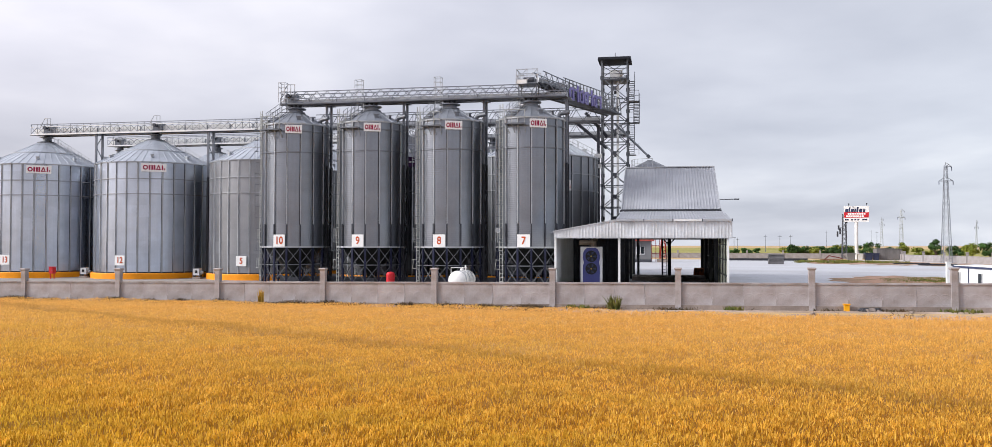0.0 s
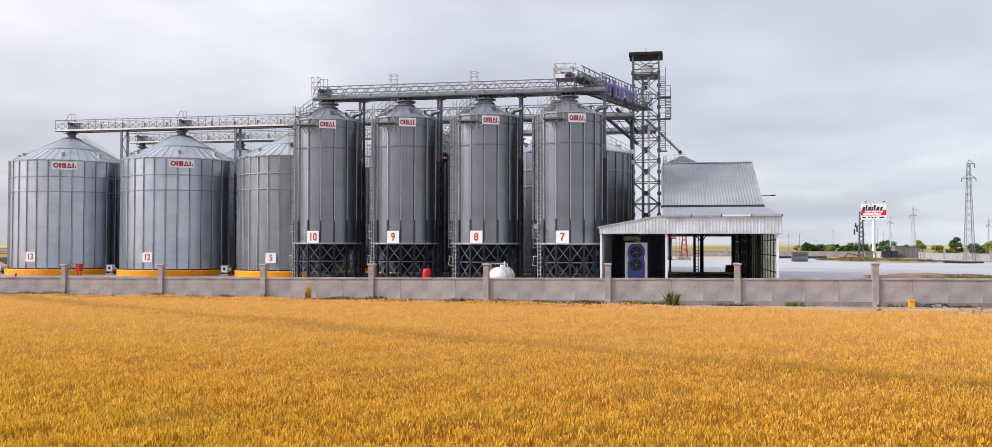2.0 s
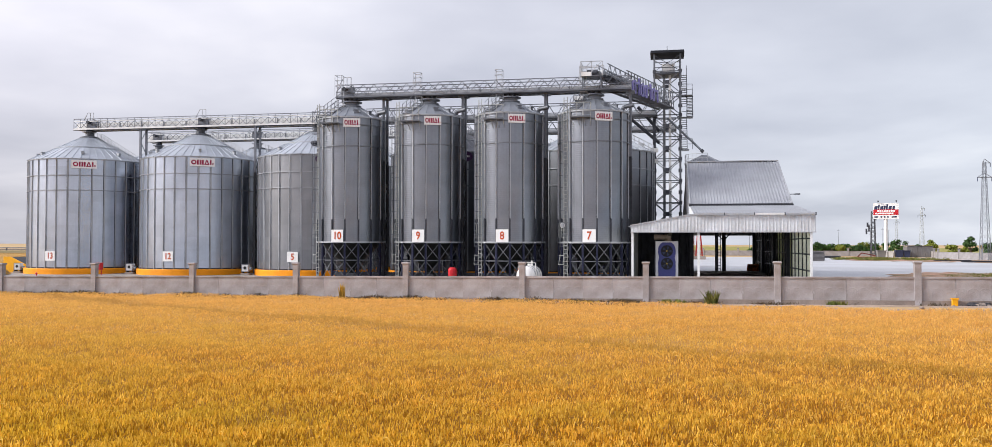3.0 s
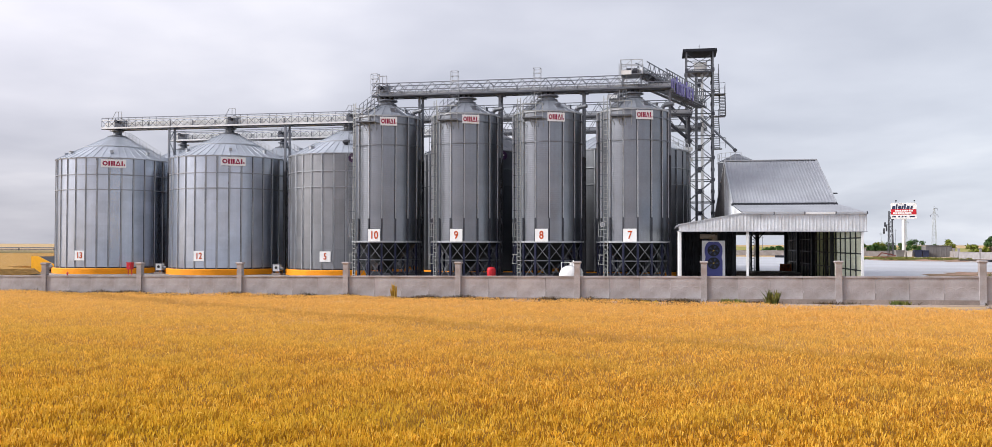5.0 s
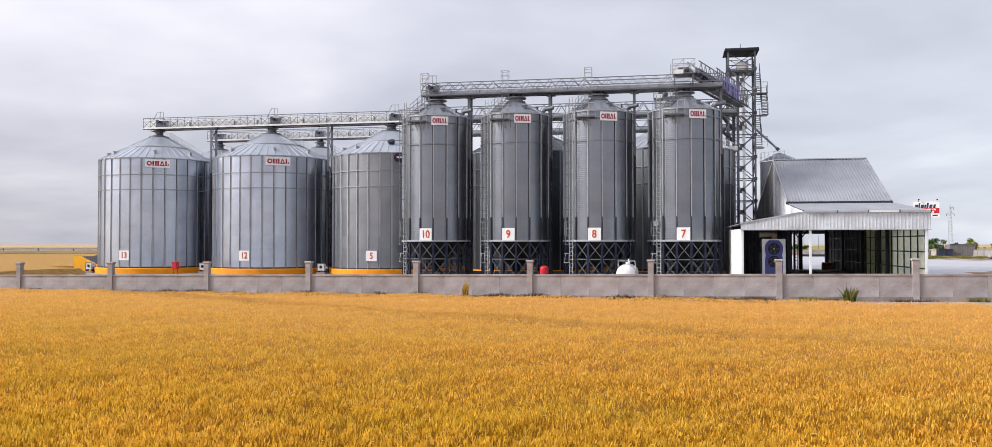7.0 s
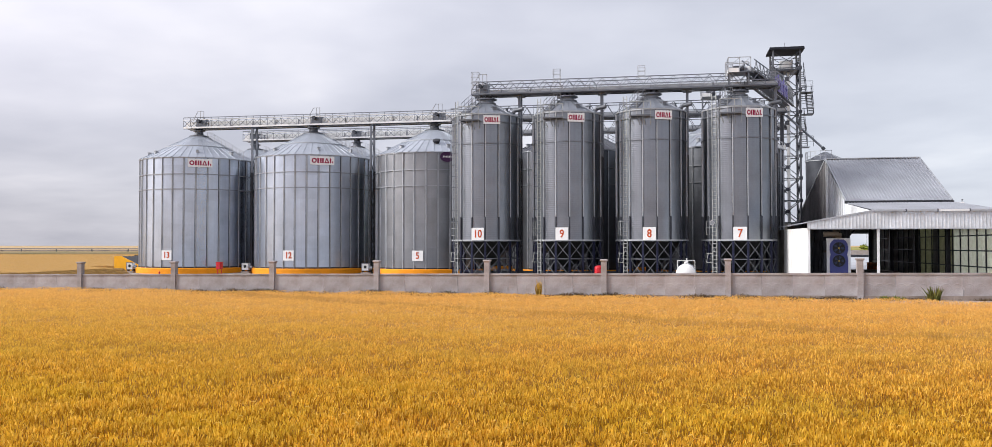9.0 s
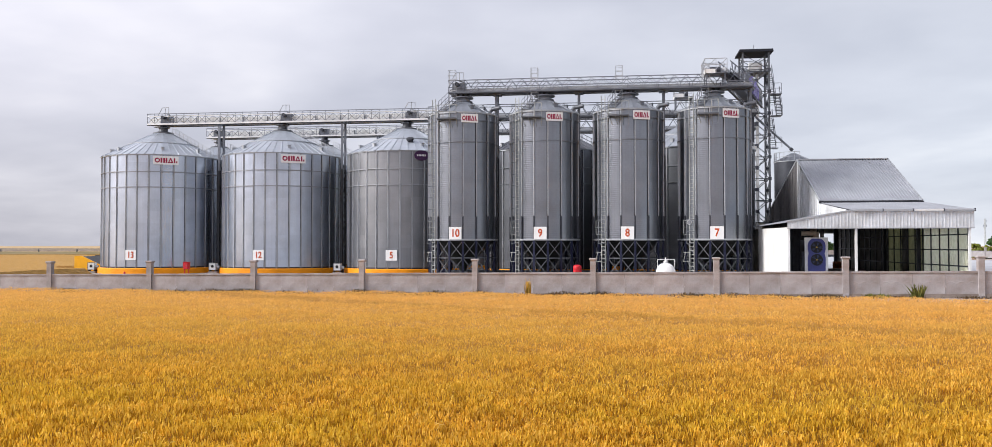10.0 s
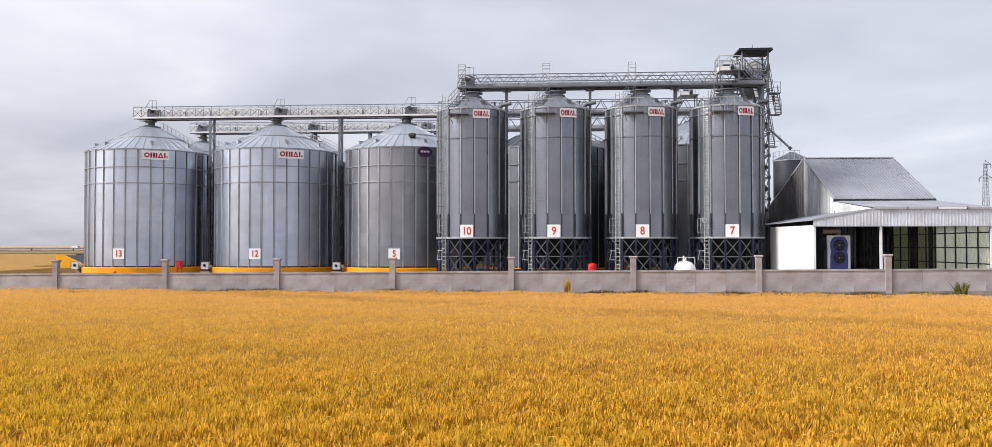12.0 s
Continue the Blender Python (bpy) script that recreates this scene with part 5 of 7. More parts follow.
def gas_tank():
    r = thing("gas_tank", "white horizontal gas tank with pipe frame on cradles", "tank", at=(-14.05, 63.6, 0.12), turn=87)
    n, R, L, zc = 28, 0.67, 1.35, 0.70
    ends = ((0.02, 0.28), (0.2, 0.265), (0.38, 0.215), (0.55, 0.135), (0.635, 0.05), (R, -0.06))
    prof = [(a, -L - b) for a, b in ends] + [(a, L + b) for a, b in reversed(ends)]
    M = Mesh().turned(prof, n)
    M.v = [(z, y, x + zc) for x, y, z in M.v]
    part("shell", M, TANKW, r, "", True)
    for x in (-0.8, 0.8):
        part("cradle", Mesh().box(x - 0.1, x + 0.1, -0.45, 0.45, -0.02, 0.3), CONC, r)
    for x in (-1.15, -0.3, 0.6):
        b = Mesh()
        for k in range(28):
            a, c = 2 * math.pi * k / 28, 2 * math.pi * (k + 1) / 28
            b.beam((x, (R + .01) * math.cos(a), zc + (R + .01) * math.sin(a)), (x, (R + .01) * math.cos(c), zc + (R + .01) * math.sin(c)), 0.02, 0.04)
        part("weld_band", b, GALV_LIGHT, r)
    part("dome", Mesh().turned([(0.14, zc + R - 0.04), (0.14, zc + R + 0.12), (0.1, zc + R + 0.16)], 16), TANKW, r, "", True)
    part("manhole", Mesh().tube((-L - 0.27, 0, zc - 0.05), (-L - 0.19, 0, zc - 0.05), 0.15, 18), GALV_LIGHT, r, "round grey end plate")
    f = Mesh()
    for y in (-0.62, 0.58):
        f.beam((-0.9, y, 0.9), (-0.9, y, 1.62), 0.035)
    f.beam((-0.9, -0.62, 1.62), (-0.9, 0.58, 1.62), 0.035)
    f.beam((0.9, 0, 1.2), (0.9, 0, 1.75), 0.09); f.beam((0.5, -0.1, 1.2), (0.5, -0.1, 1.6), 0.06); f.beam((0.9, 0, 1.6), (-0.9, 0, 1.62), 0.035)
    part("pipe_frame", f, TANKW, r)


gas_tank()


# ---- small things in the yard ----
def aeration_fan(x, y, turn=0):
    r = thing("aeration_fan", "small grey-white square aeration fan box beside a silo", "fan", "aeration fans", (x, y, 0.42), turn)
    part("pad", Mesh().box(-0.55, 0.6, -0.4, 0.4, -0.4, -0.1), CONC_DARK, r, "low concrete pad")
    part("housing", Mesh().box(-0.45, 0.45, -0.3, 0.3, 0.08, 0.88), WHITE_SHEET, r)
    part("intake", Mesh().tube((0, -0.36, 0.5), (0, -0.29, 0.5), 0.17, 16), BLACK, r)
    part("rim", Mesh().box(-0.48, 0.48, -0.33, -0.3, 0.05, 0.1).box(-0.48, 0.48, -0.33, -0.3, 0.86, 0.92).box(-0.48, -0.42, -0.33, -0.3, 0.1, 0.86).box(0.42, 0.48, -0.33, -0.3, 0.1, 0.86), GALV, r)
    part("motor", Mesh().tube((0.45, 0, 0.4), (0.8, 0, 0.4), 0.18, 14), GALV_LIGHT, r, "", True)
    for s in (-0.4, 0.4):
        part("foot", Mesh().box(s - 0.05, s + 0.05, -0.3, 0.3, -0.1, 0.08), STEEL_DARK, r)
    r.scale = (0.74, 0.74, 0.8)


aeration_fan(-54.6, 76.7)
aeration_fan(-42.6, 76.5)
aeration_fan(-66.5, 76.4)


def red_cabinet(x, y, w, h, leg, label, cat):
    r = thing("fire_cabinet", label, cat, at=(x, y, 0.12))
    part("body", Mesh().box(-w / 2, w / 2, -0.2, 0.2, leg, leg + h), RED, r)
    part("door", Mesh().box(-w / 2 + 0.04, w / 2 - 0.04, -0.225, -0.2, leg + 0.04, leg + h - 0.04), RED, r)
    part("lid", Mesh().box(-w / 2 - 0.04, w / 2 + 0.04, -0.24, 0.24, leg + h, leg + h + 0.05), RED, r)
    if leg > 0.1:
        for s in (-w / 2 + 0.05, w / 2 - 0.05):
            part("leg", Mesh().box(s - 0.03, s + 0.03, -0.03, 0.03, -0.02, leg), RED, r)
    part("handle", Mesh().box(w / 2 - 0.14, w / 2 - 0.1, -0.25, -0.225, leg + h * 0.4, leg + h * 0.6), GALV, r)


red_cabinet(-55.5, 73.3, 0.46, 0.60, 0.52, "red fire-hose cabinet on thin legs by the silos", "cabinet")


def ladder_lamp():
    r = thing("floodlight", "round white floodlight fixed beside a silo's ladder", "lamp", at=(-12.08, 67.3, 4.5), turn=10)
    part("housing", Mesh().tube((0, -0.12, 0), (0, 0.06, 0), 0.19, 20, 0.15), WHITE_SHEET, r, "", True)
    part("glass", Mesh().tube((0, -0.135, 0), (0, -0.12, 0), 0.15, 20), GALV_LIGHT, r)
    part("bracket", Mesh().box(-0.03, 0.03, 0.06, 0.22, -0.03, 0.03).box(-0.03, 0.25, 0.16, 0.2, -0.03, 0.03), GALV, r)


ladder_lamp()


def far_van():
    r = thing("van", "small white van standing far off beyond the fields", "van", at=(-269, 430, 0.6), turn=-12)
    r.scale = (0.9, 0.9, 0.8)
    part("body", Mesh().slab([(-2.3, -0.9, 0.4), (2.3, -0.9, 0.4), (2.3, -0.9, 1.1), (1.6, -0.9, 1.9), (-2.3, -0.9, 2.0)], (0, 1.8, 0)), WHITE_SHEET, r)
    part("windscreen", Mesh().slab([(2.24, -0.8, 1.2), (2.24, 0.8, 1.2), (1.66, 0.8, 1.86), (1.66, -0.8, 1.86)], (0.03, 0, 0.03)), GLASS_DARK, r)
    for x in (-1.4, 1.4):
        for y in (-0.92, 0.72):
            part("wheel", Mesh().tube((x, y, 0.35), (x, y + 0.2, 0.35), 0.36, 14), BLACK, r)


far_van()


def reclaim_conveyor():
    # invented conveyor, put here to block the bright view between the legs
    r = thing("reclaim_conveyor", "low dark steel conveyor added to close the view under the hopper silos", "conveyor", at=(0, 69.9, 0.12))
    part("trough", Mesh().box(-31.5, -7.5, 0.5, 1.0, 0.05, 0.6), GALV_DARK, r)
    for x in range(-31, -7, 3):
        part("stand", Mesh().box(x - 0.05, x + 0.05, 0.45, 1.05, -0.02, 0.05), STEEL_DARK, r)
        part("flange", Mesh().box(x + 0.9, x + 0.98, 0.46, 1.04, 0.05, 0.64), GALV_DARK, r)
    part("motor", Mesh().tube((-31.9, 0.75, 0.5), (-31.4, 0.75, 0.5), 0.2, 14), LEG_BLUE, r, "", True)


reclaim_conveyor()


def red_drum(x, y):
    r = thing("fire_drum", "bright red round drum with a flat lid under the hopper silo", "drum", at=(x, y, 0.12))
    r.scale = (1.0, 1.0, 1.06)
    part("body", Mesh().turned([(0.30, 0.28), (0.33, 0.32), (0.33, 0.55), (0.345, 0.57), (0.33, 0.59), (0.33, 0.86), (0.30, 0.90)], 24), RED, r, "", True)
    part("lid", Mesh().turned([(0.33, 0.88), (0.32, 0.95), (0.27, 1.02), (0.17, 1.07), (0.02, 1.09)], 24), RED, r, "", True)
    part("stand", Mesh().box(-0.26, -0.2, -0.2, 0.2, -0.02, 0.3).box(0.2, 0.26, -0.2, 0.2, -0.02, 0.3).box(-0.26, 0.26, -0.2, 0.2, 0.24, 0.28), STEEL_DARK, r)
    part("label_plate", Mesh().box(-0.1, 0.1, -0.35, -0.32, 0.6, 0.78), RED, r)


red_drum(-20.5, 66.6)


def hydrant(x, y):
    r = thing("fire_hydrant", "small red fire hydrant standing in the yard", "hydrant", "hydrants", (x, y, 0.12))
    part("body", Mesh().turned([(0.1, -0.02), (0.1, 0.03), (0.06, 0.05), (0.06, 0.27), (0.08, 0.3), (0.06, 0.35), (0.02, 0.37)], 14), RED, r, "", True)
    part("nozzle", Mesh().tube((-0.1, 0, 0.24), (0.1, 0, 0.24), 0.035, 10), RED, r)


hydrant(-59.6, 70.2)


def ramp():
    r = thing("intake_ramp", "yellow-sided ramp with a dark sloping deck", "ramp", at=(-67.2, 79.5, 0.14))
    part("side", Mesh().slab([(-1.6, -2.4, 0), (1.5, -2.4, 0), (1.5, -2.4, 0.55), (-0.85, -2.4, 1.6), (-1.6, -2.4, 1.6)], (0, 0.12, 0)), YELLOW, r, "yellow painted side wall")
    part("deck", Mesh().slab([(-0.85, -2.28, 1.58), (1.5, -2.28, 0.53), (1.5, 0.9, 0.53), (-0.85, 0.9, 1.58)], (0, 0, -0.12)), STEEL_DARK, r, "dark steel deck")
    part("side", Mesh().slab([(-1.6, 0.9, 0), (1.5, 0.9, 0), (1.5, 0.9, 0.6), (-0.85, 0.9, 1.65), (-1.6, 0.9, 1.65)], (0, 0.12, 0)), STEEL_DARK, r)
    part("front", Mesh().slab([(-1.6, -2.28, 0), (-1.6, 0.9, 0), (-1.6, 0.9, 1.58), (-1.6, -2.28, 1.58)], (0.1, 0, 0)), YELLOW, r)


ramp()


def cabin():
    r = thing("site_cabin", "white prefabricated site cabin with navy roof edge", "cabin", at=(20.95, 60.8, 0.14), turn=-87)
    part("body", Mesh().box(-3.1, 3.2, -1.3, 1.3, 0.05, 1.80), WHITE_SHEET, r, "white panel walls")
    part("roof_edge", Mesh().box(-3.16, 3.26, -1.36, 1.36, 1.80, 1.92), NAVY, r, "navy roof edge")
    part("roof", Mesh().box(-3.1, 3.2, -1.3, 1.3, 1.92, 1.97), WHITE_SHEET, r)
    for x in (-3.06, -0.6, 3.16):
        part("corner_post", Mesh().box(x - 0.06, x + 0.06, -1.34, -1.3, 0.05, 1.80), NAVY, r)
    for x in (-2.3, 1.2):
        w = part("window", Mesh().box(x - 0.3, x + 0.3, -1.33, -1.3, 0.75, 1.52), GLASS_DARK, r, "dark window")
        part("frame", Mesh().box(x - 0.36, x + 0.36, -1.345, -1.33, 0.69, 0.75).box(x - 0.36, x + 0.36, -1.345, -1.33, 1.52, 1.58).box(x - 0.36, x - 0.3, -1.345, -1.33, 0.75, 1.52).box(x + 0.3, x + 0.36, -1.345, -1.33, 0.75, 1.52), WHITE, w)
    part("skid", Mesh().box(-3.1, 3.2, -1.2, 1.2, -0.02, 0.05), STEEL_DARK, r)
    g = thing("gate_post", "white square gate post beside the cabin", "post", "", (19.42, 64.75, 0.14))
    part("shaft", Mesh().box(-0.13, 0.13, -0.13, 0.13, -0.02, 2.08), WHITE_SHEET, g)
    part("cap", Mesh().box(-0.16, 0.16, -0.16, 0.16, 2.08, 2.15), WHITE_SHEET, g)


cabin()


def billboard():
    bx, by = 34.8, 169.0
    z0 = yard_z(by)
    r = thing("billboard", "white and red billboard on one white pole, lettering as bars", "billboard", at=(bx, by, z0), turn=-8)
    part("pole", Mesh().tube((0, 0, -0.05), (0, 0, 7.2), 0.3, 18), WHITE_SHEET, r, "white round pole", True)
    W, zb, zt = 2.1, 6.75, 9.6
    part("board", Mesh().box(-W, W, -0.35, -0.15, zb, zt), WHITE, r)
    part("red_band", Mesh().box(-W + 0.02, W - 0.02, -0.37, -0.35, zb + 0.75, zb + 1.7), RED, r)
    # dark word at the top as rounded bars
    for i, (x, w, h) in enumerate(((-1.95, 0.5, 0.62), (-1.36, 0.26, 0.9), (-0.98, 0.5, 0.62), (-0.4, 0.28, 0.62), (-0.02, 0.3, 0.95), (0.4, 0.5, 0.62), (1.05, 0.36, 0.62))):
        part("letter_bar", Mesh().slab([(x, -0.37, zt - 1.15), (x + w, -0.37, zt - 1.15), (x + w + 0.12, -0.37, zt - 1.15 + h), (x + 0.12, -0.37, zt - 1.15 + h)], (0, 0.02, 0)), NAVY, r)
    for i in range(8):
        x = -1.45 + 0.38 * i
        part("letter_bar", Mesh().box(x, x + 0.3, -0.385, -0.37, zb + 1.28, zb + 1.58), WHITE, r)
        part("letter_bar", Mesh().box(x - 0.3, x + 0.04, -0.385, -0.37, zb + 0.86, zb + 1.14), WHITE, r)
    for x, w in ((-1.9, 0.6), (-0.9, 0.3), (-0.35, 0.3), (0.15, 0.3), (0.95, 0.85)):
        part("letter_bar", Mesh().box(x, x + w, -0.37, -0.35, zb + 0.25, zb + 0.5), NAVY, r)
    for x in (-1.3, 1.7):
        part("floodlight", Mesh().box(x - 0.12, x + 0.12, -0.9, -0.6, zt + 0.25, zt + 0.45).beam((x, -0.3, zt), (x, -0.7, zt + 0.3), 0.05), STEEL_DARK, r)
    part("brace_frame", Mesh().box(-W + 0.2, W - 0.2, -0.15, 0.1, zb + 0.4, zb + 0.6).box(-W + 0.2, W - 0.2, -0.15, 0.1, zt - 0.7, zt - 0.5), GALV, r)


billboard()


def pylon(x, y, z0, H, w, label, mat):
    r = thing("power_pylon", label, "pylon", "power pylons", (x, y, z0))
    t = w * 0.28

    def q(f):
        return w / 2 + (t / 2 - w / 2) * f
    for sx, sy in ((-1, -1), (1, -1), (1, 1), (-1, 1)):
        part("leg", Mesh().beam((sx * q(0), sy * q(0), -0.1), (sx * q(1), sy * q(1), H), 0.06), mat, r)
    M = Mesh()
    n = 14
    for i in range(n):
        a, b = i / n, (i + 1) / n
        for k in range(4):
            c0 = ((-1, -1), (1, -1), (1, 1), (-1, 1))[k]
            c1 = ((1, -1), (1, 1), (-1, 1), (-1, -1))[k]
            M.beam((c0[0] * q(a), c0[1] * q(a), a * H), (c1[0] * q(b), c1[1] * q(b), b * H), 0.024)
            M.beam((c1[0] * q(a), c1[1] * q(a), a * H), (c0[0] * q(b), c0[1] * q(b), b * H), 0.024)
    part("bracing", M, mat, r)
    for z, xa, xb in ((H * 0.84, -w * 0.75, w * 0.8), (H * 0.985, -0.1, w * 0.65)):
        c = Mesh().beam((xa, 0, z), (xb, 0, z), 0.1).beam((xa, 0, z), (0, 0, z + 0.6), 0.06).beam((xb, 0, z), (0, 0, z + 0.6), 0.06)
        arm = part("crossarm", c, mat, r)
        for xx in (xa, xb):
            if abs(xx) > 0.3:
                part("insulator", Mesh().tube((xx, 0, z), (xx, 0, z - 0.55), 0.05, 8), NAVY, arm)


# steel tones get lighter with distance: haze put into the pylons' colour
pylon(39.85, 134.7, 0.9, 13.9, 1.2, "tall grey lattice power pylon with crossarms", GALV)
pylon(61.2, 244.5, 0.9, 11.7, 1.2, "distant grey lattice power pylon", GALV_LIGHT)
pylon(76, 330, 0.9, 12.0, 1.1, "distant grey lattice power pylon", GALV_LIGHT)
pylon(81, 250, 0.9, 8.8, 0.55, "slender distant power pylon", GALV_LIGHT)


def aerial_mast(x, y, H):
    r = thing("aerial_mast", "dark lattice mast with aerials beside the billboard", "mast", at=(x, y, 0.9))
    w = 0.42
    cs = ((-w, -w), (w, -w), (w, w), (-w, w))
    for c in cs:
        part("leg", Mesh().beam((*c, -0.1), (c[0] * 0.6, c[1] * 0.6, H), 0.09), GALV_DARK, r)
    M = Mesh()
    for i in range(10):
        a, b = i / 10, (i + 1) / 10
        for k in range(4):
            p, q = cs[k], cs[(k + 1) % 4]
            fa, fb = 1 - 0.4 * a, 1 - 0.4 * b
            M.beam((p[0] * fa, p[1] * fa, a * H), (q[0] * fb, q[1] * fb, b * H), 0.045)
            M.beam((q[0] * fa, q[1] * fa, a * H), (p[0] * fb, p[1] * fb, b * H), 0.045)
    part("bracing", M, GALV_DARK, r)
    for i, (dx, z, h) in enumerate(((-1.3, 4.1, 1.0), (-0.85, 4.6, 1.1), (-1.1, 5.4, 0.8), (0.3, 6.6, 1.0))):
        part("aerial", Mesh().box(dx - 0.14, dx + 0.14, -0.75, -0.6, z, z + h).beam((dx, -0.65, z + h / 2), (0, 0, z + h / 2), 0.06), GALV_DARK, r, "dark panel aerial on an arm")


aerial_mast(33.2, 171.5, 8.3)


def pole(x, y, h):
    r = thing("utility_pole", "thin distant utility pole with a short crossarm", "pole", "utility poles", (x, y, 0.88))
    part("shaft", Mesh().tube((0, 0, -0.05), (0, 0, h), 0.09, 8, 0.05), GALV, r)
    part("crossarm", Mesh().box(-0.55, 0.55, -0.05, 0.05, h - 0.65, h - 0.56), GALV, r)


for x, y, h in ((23.3, 300, 5.7), (24.4, 300, 5.0), (33.3, 300, 6.0), (37.8, 300, 6.0), (41.2, 300, 6.0), (69.6, 400, 8.9), (92.2, 420, 9.6), (94.6, 420, 9.0), (61, 300, 6.2)):
    pole(x, y, h)


def shack():
    r = thing("storage_box", "weathered grey sheet-metal storage hut", "hut", at=(39.1, 165, 0.89))
    part("body", Mesh().corrugated((-2.05, -1.4, 0), (2.05, -1.4, 0), (0, 0, 2.0), (0, 0, 1.9), 0.4, 0.02).box(-2.05, 2.05, -1.36, 1.4, 0, 1.88), GREYBOX, r)
    part("roof", Mesh().slab([(-2.15, -1.5, 2.02), (2.15, -1.5, 1.92), (2.15, 1.5, 1.92), (-2.15, 1.5, 2.02)], (0, 0, 0.06)), GREYBOX, r)
    for i, (x, w, h, m) in enumerate(((35.5, 0.62, 1.15, NAVY), (36.7, 0.5, 1.1, NAVY), (34.1, 0.4, 1.0, WHITE_SHEET), (32.6, 0.72, 1.1, GREENBAR))):
        c = thing("waste_container", "small upright waste container by the far fence", "container", "containers", (x, 163, 0.89))
        part("bin_body", Mesh().face_block([(-w * .8, -.5, 0), (w * .8, -.5, 0), (w * .8, .5, 0), (-w * .8, .5, 0), (-w, -.6, h), (w, -.6, h), (w, .6, h), (-w, .6, h)], [(3, 2, 1, 0), (4, 5, 6, 7), (0, 1, 5, 4), (1, 2, 6, 5), (2, 3, 7, 6), (3, 0, 4, 7)]), m, c)
        part("lid", Mesh().box(-w - 0.05, w + 0.05, -0.65, 0.65, h, h + 0.1), m, c)


shack()


def pallets():
    for i, (x, y, h) in enumerate(((14.95, 120.5, 1.3), (15.3, 123.2, 0.65))):
        r = thing("pallet_stack", "stack of weathered grey wooden pallets in the yard", "pallets", "pallet stacks", (x, y, yard_z(y)))
        k = int(h / 0.16)
        for j in range(k):
            e = 0.03 * ((j * 7) % 3 - 1)
            M = Mesh().box(-0.95 + e, 0.95 + e, -0.6, 0.6, 0.16 * j + 0.11, 0.16 * j + 0.15).box(-0.95 + e, 0.95 + e, -0.6, 0.6, 0.16 * j, 0.16 * j + 0.02)
            for s in (-0.6, 0, 0.6):
                M.box(-0.93 + e, 0.93 + e, s - 0.05, s + 0.05, 0.16 * j + 0.02, 0.16 * j + 0.11)
            part("pallet", M, GREYBOX, r)
    r = thing("beam_pile", "pile of dark steel beams lying by the far fence", "beams", at=(16.0, 148.0, yard_z(148)))
    for j in range(4):
        part("steel_beam", Mesh().box(-6 + j, 6 + j * 0.4, -0.8 + 0.4 * j, -0.6 + 0.4 * j, 0.0, 0.35), STEEL_DARK, r)
    for j in range(2):
        r = thing("beam_pile", "low pile of dark steel lengths near the fence", "beams", at=(34 - 1.5 * j, 118 + 6 * j, yard_z(118)))
        for q in range(3):
            part("steel_beam", Mesh().box(-2.2, 2.2, 0.3 * q, 0.3 * q + 0.2, 0, 0.2), STEEL_DARK, r)
    r = thing("scrap_frame", "rusty red steel frame lying in the yard", "scrap", at=(27.0, 150, yard_z(150)))
    part("frame", Mesh().beam((-1.6, 0, 0.1), (1.8, 0, 0.1), 0.2).beam((-1.0, 0, 0.1), (-0.3, 0, 0.8), 0.15).beam((-0.3, 0, 0.8), (1.8, 0, 0.35), 0.15), material("rust_red_steel", (0.16, 0.035, 0.03), 0.8, 0.1), r)


pallets()


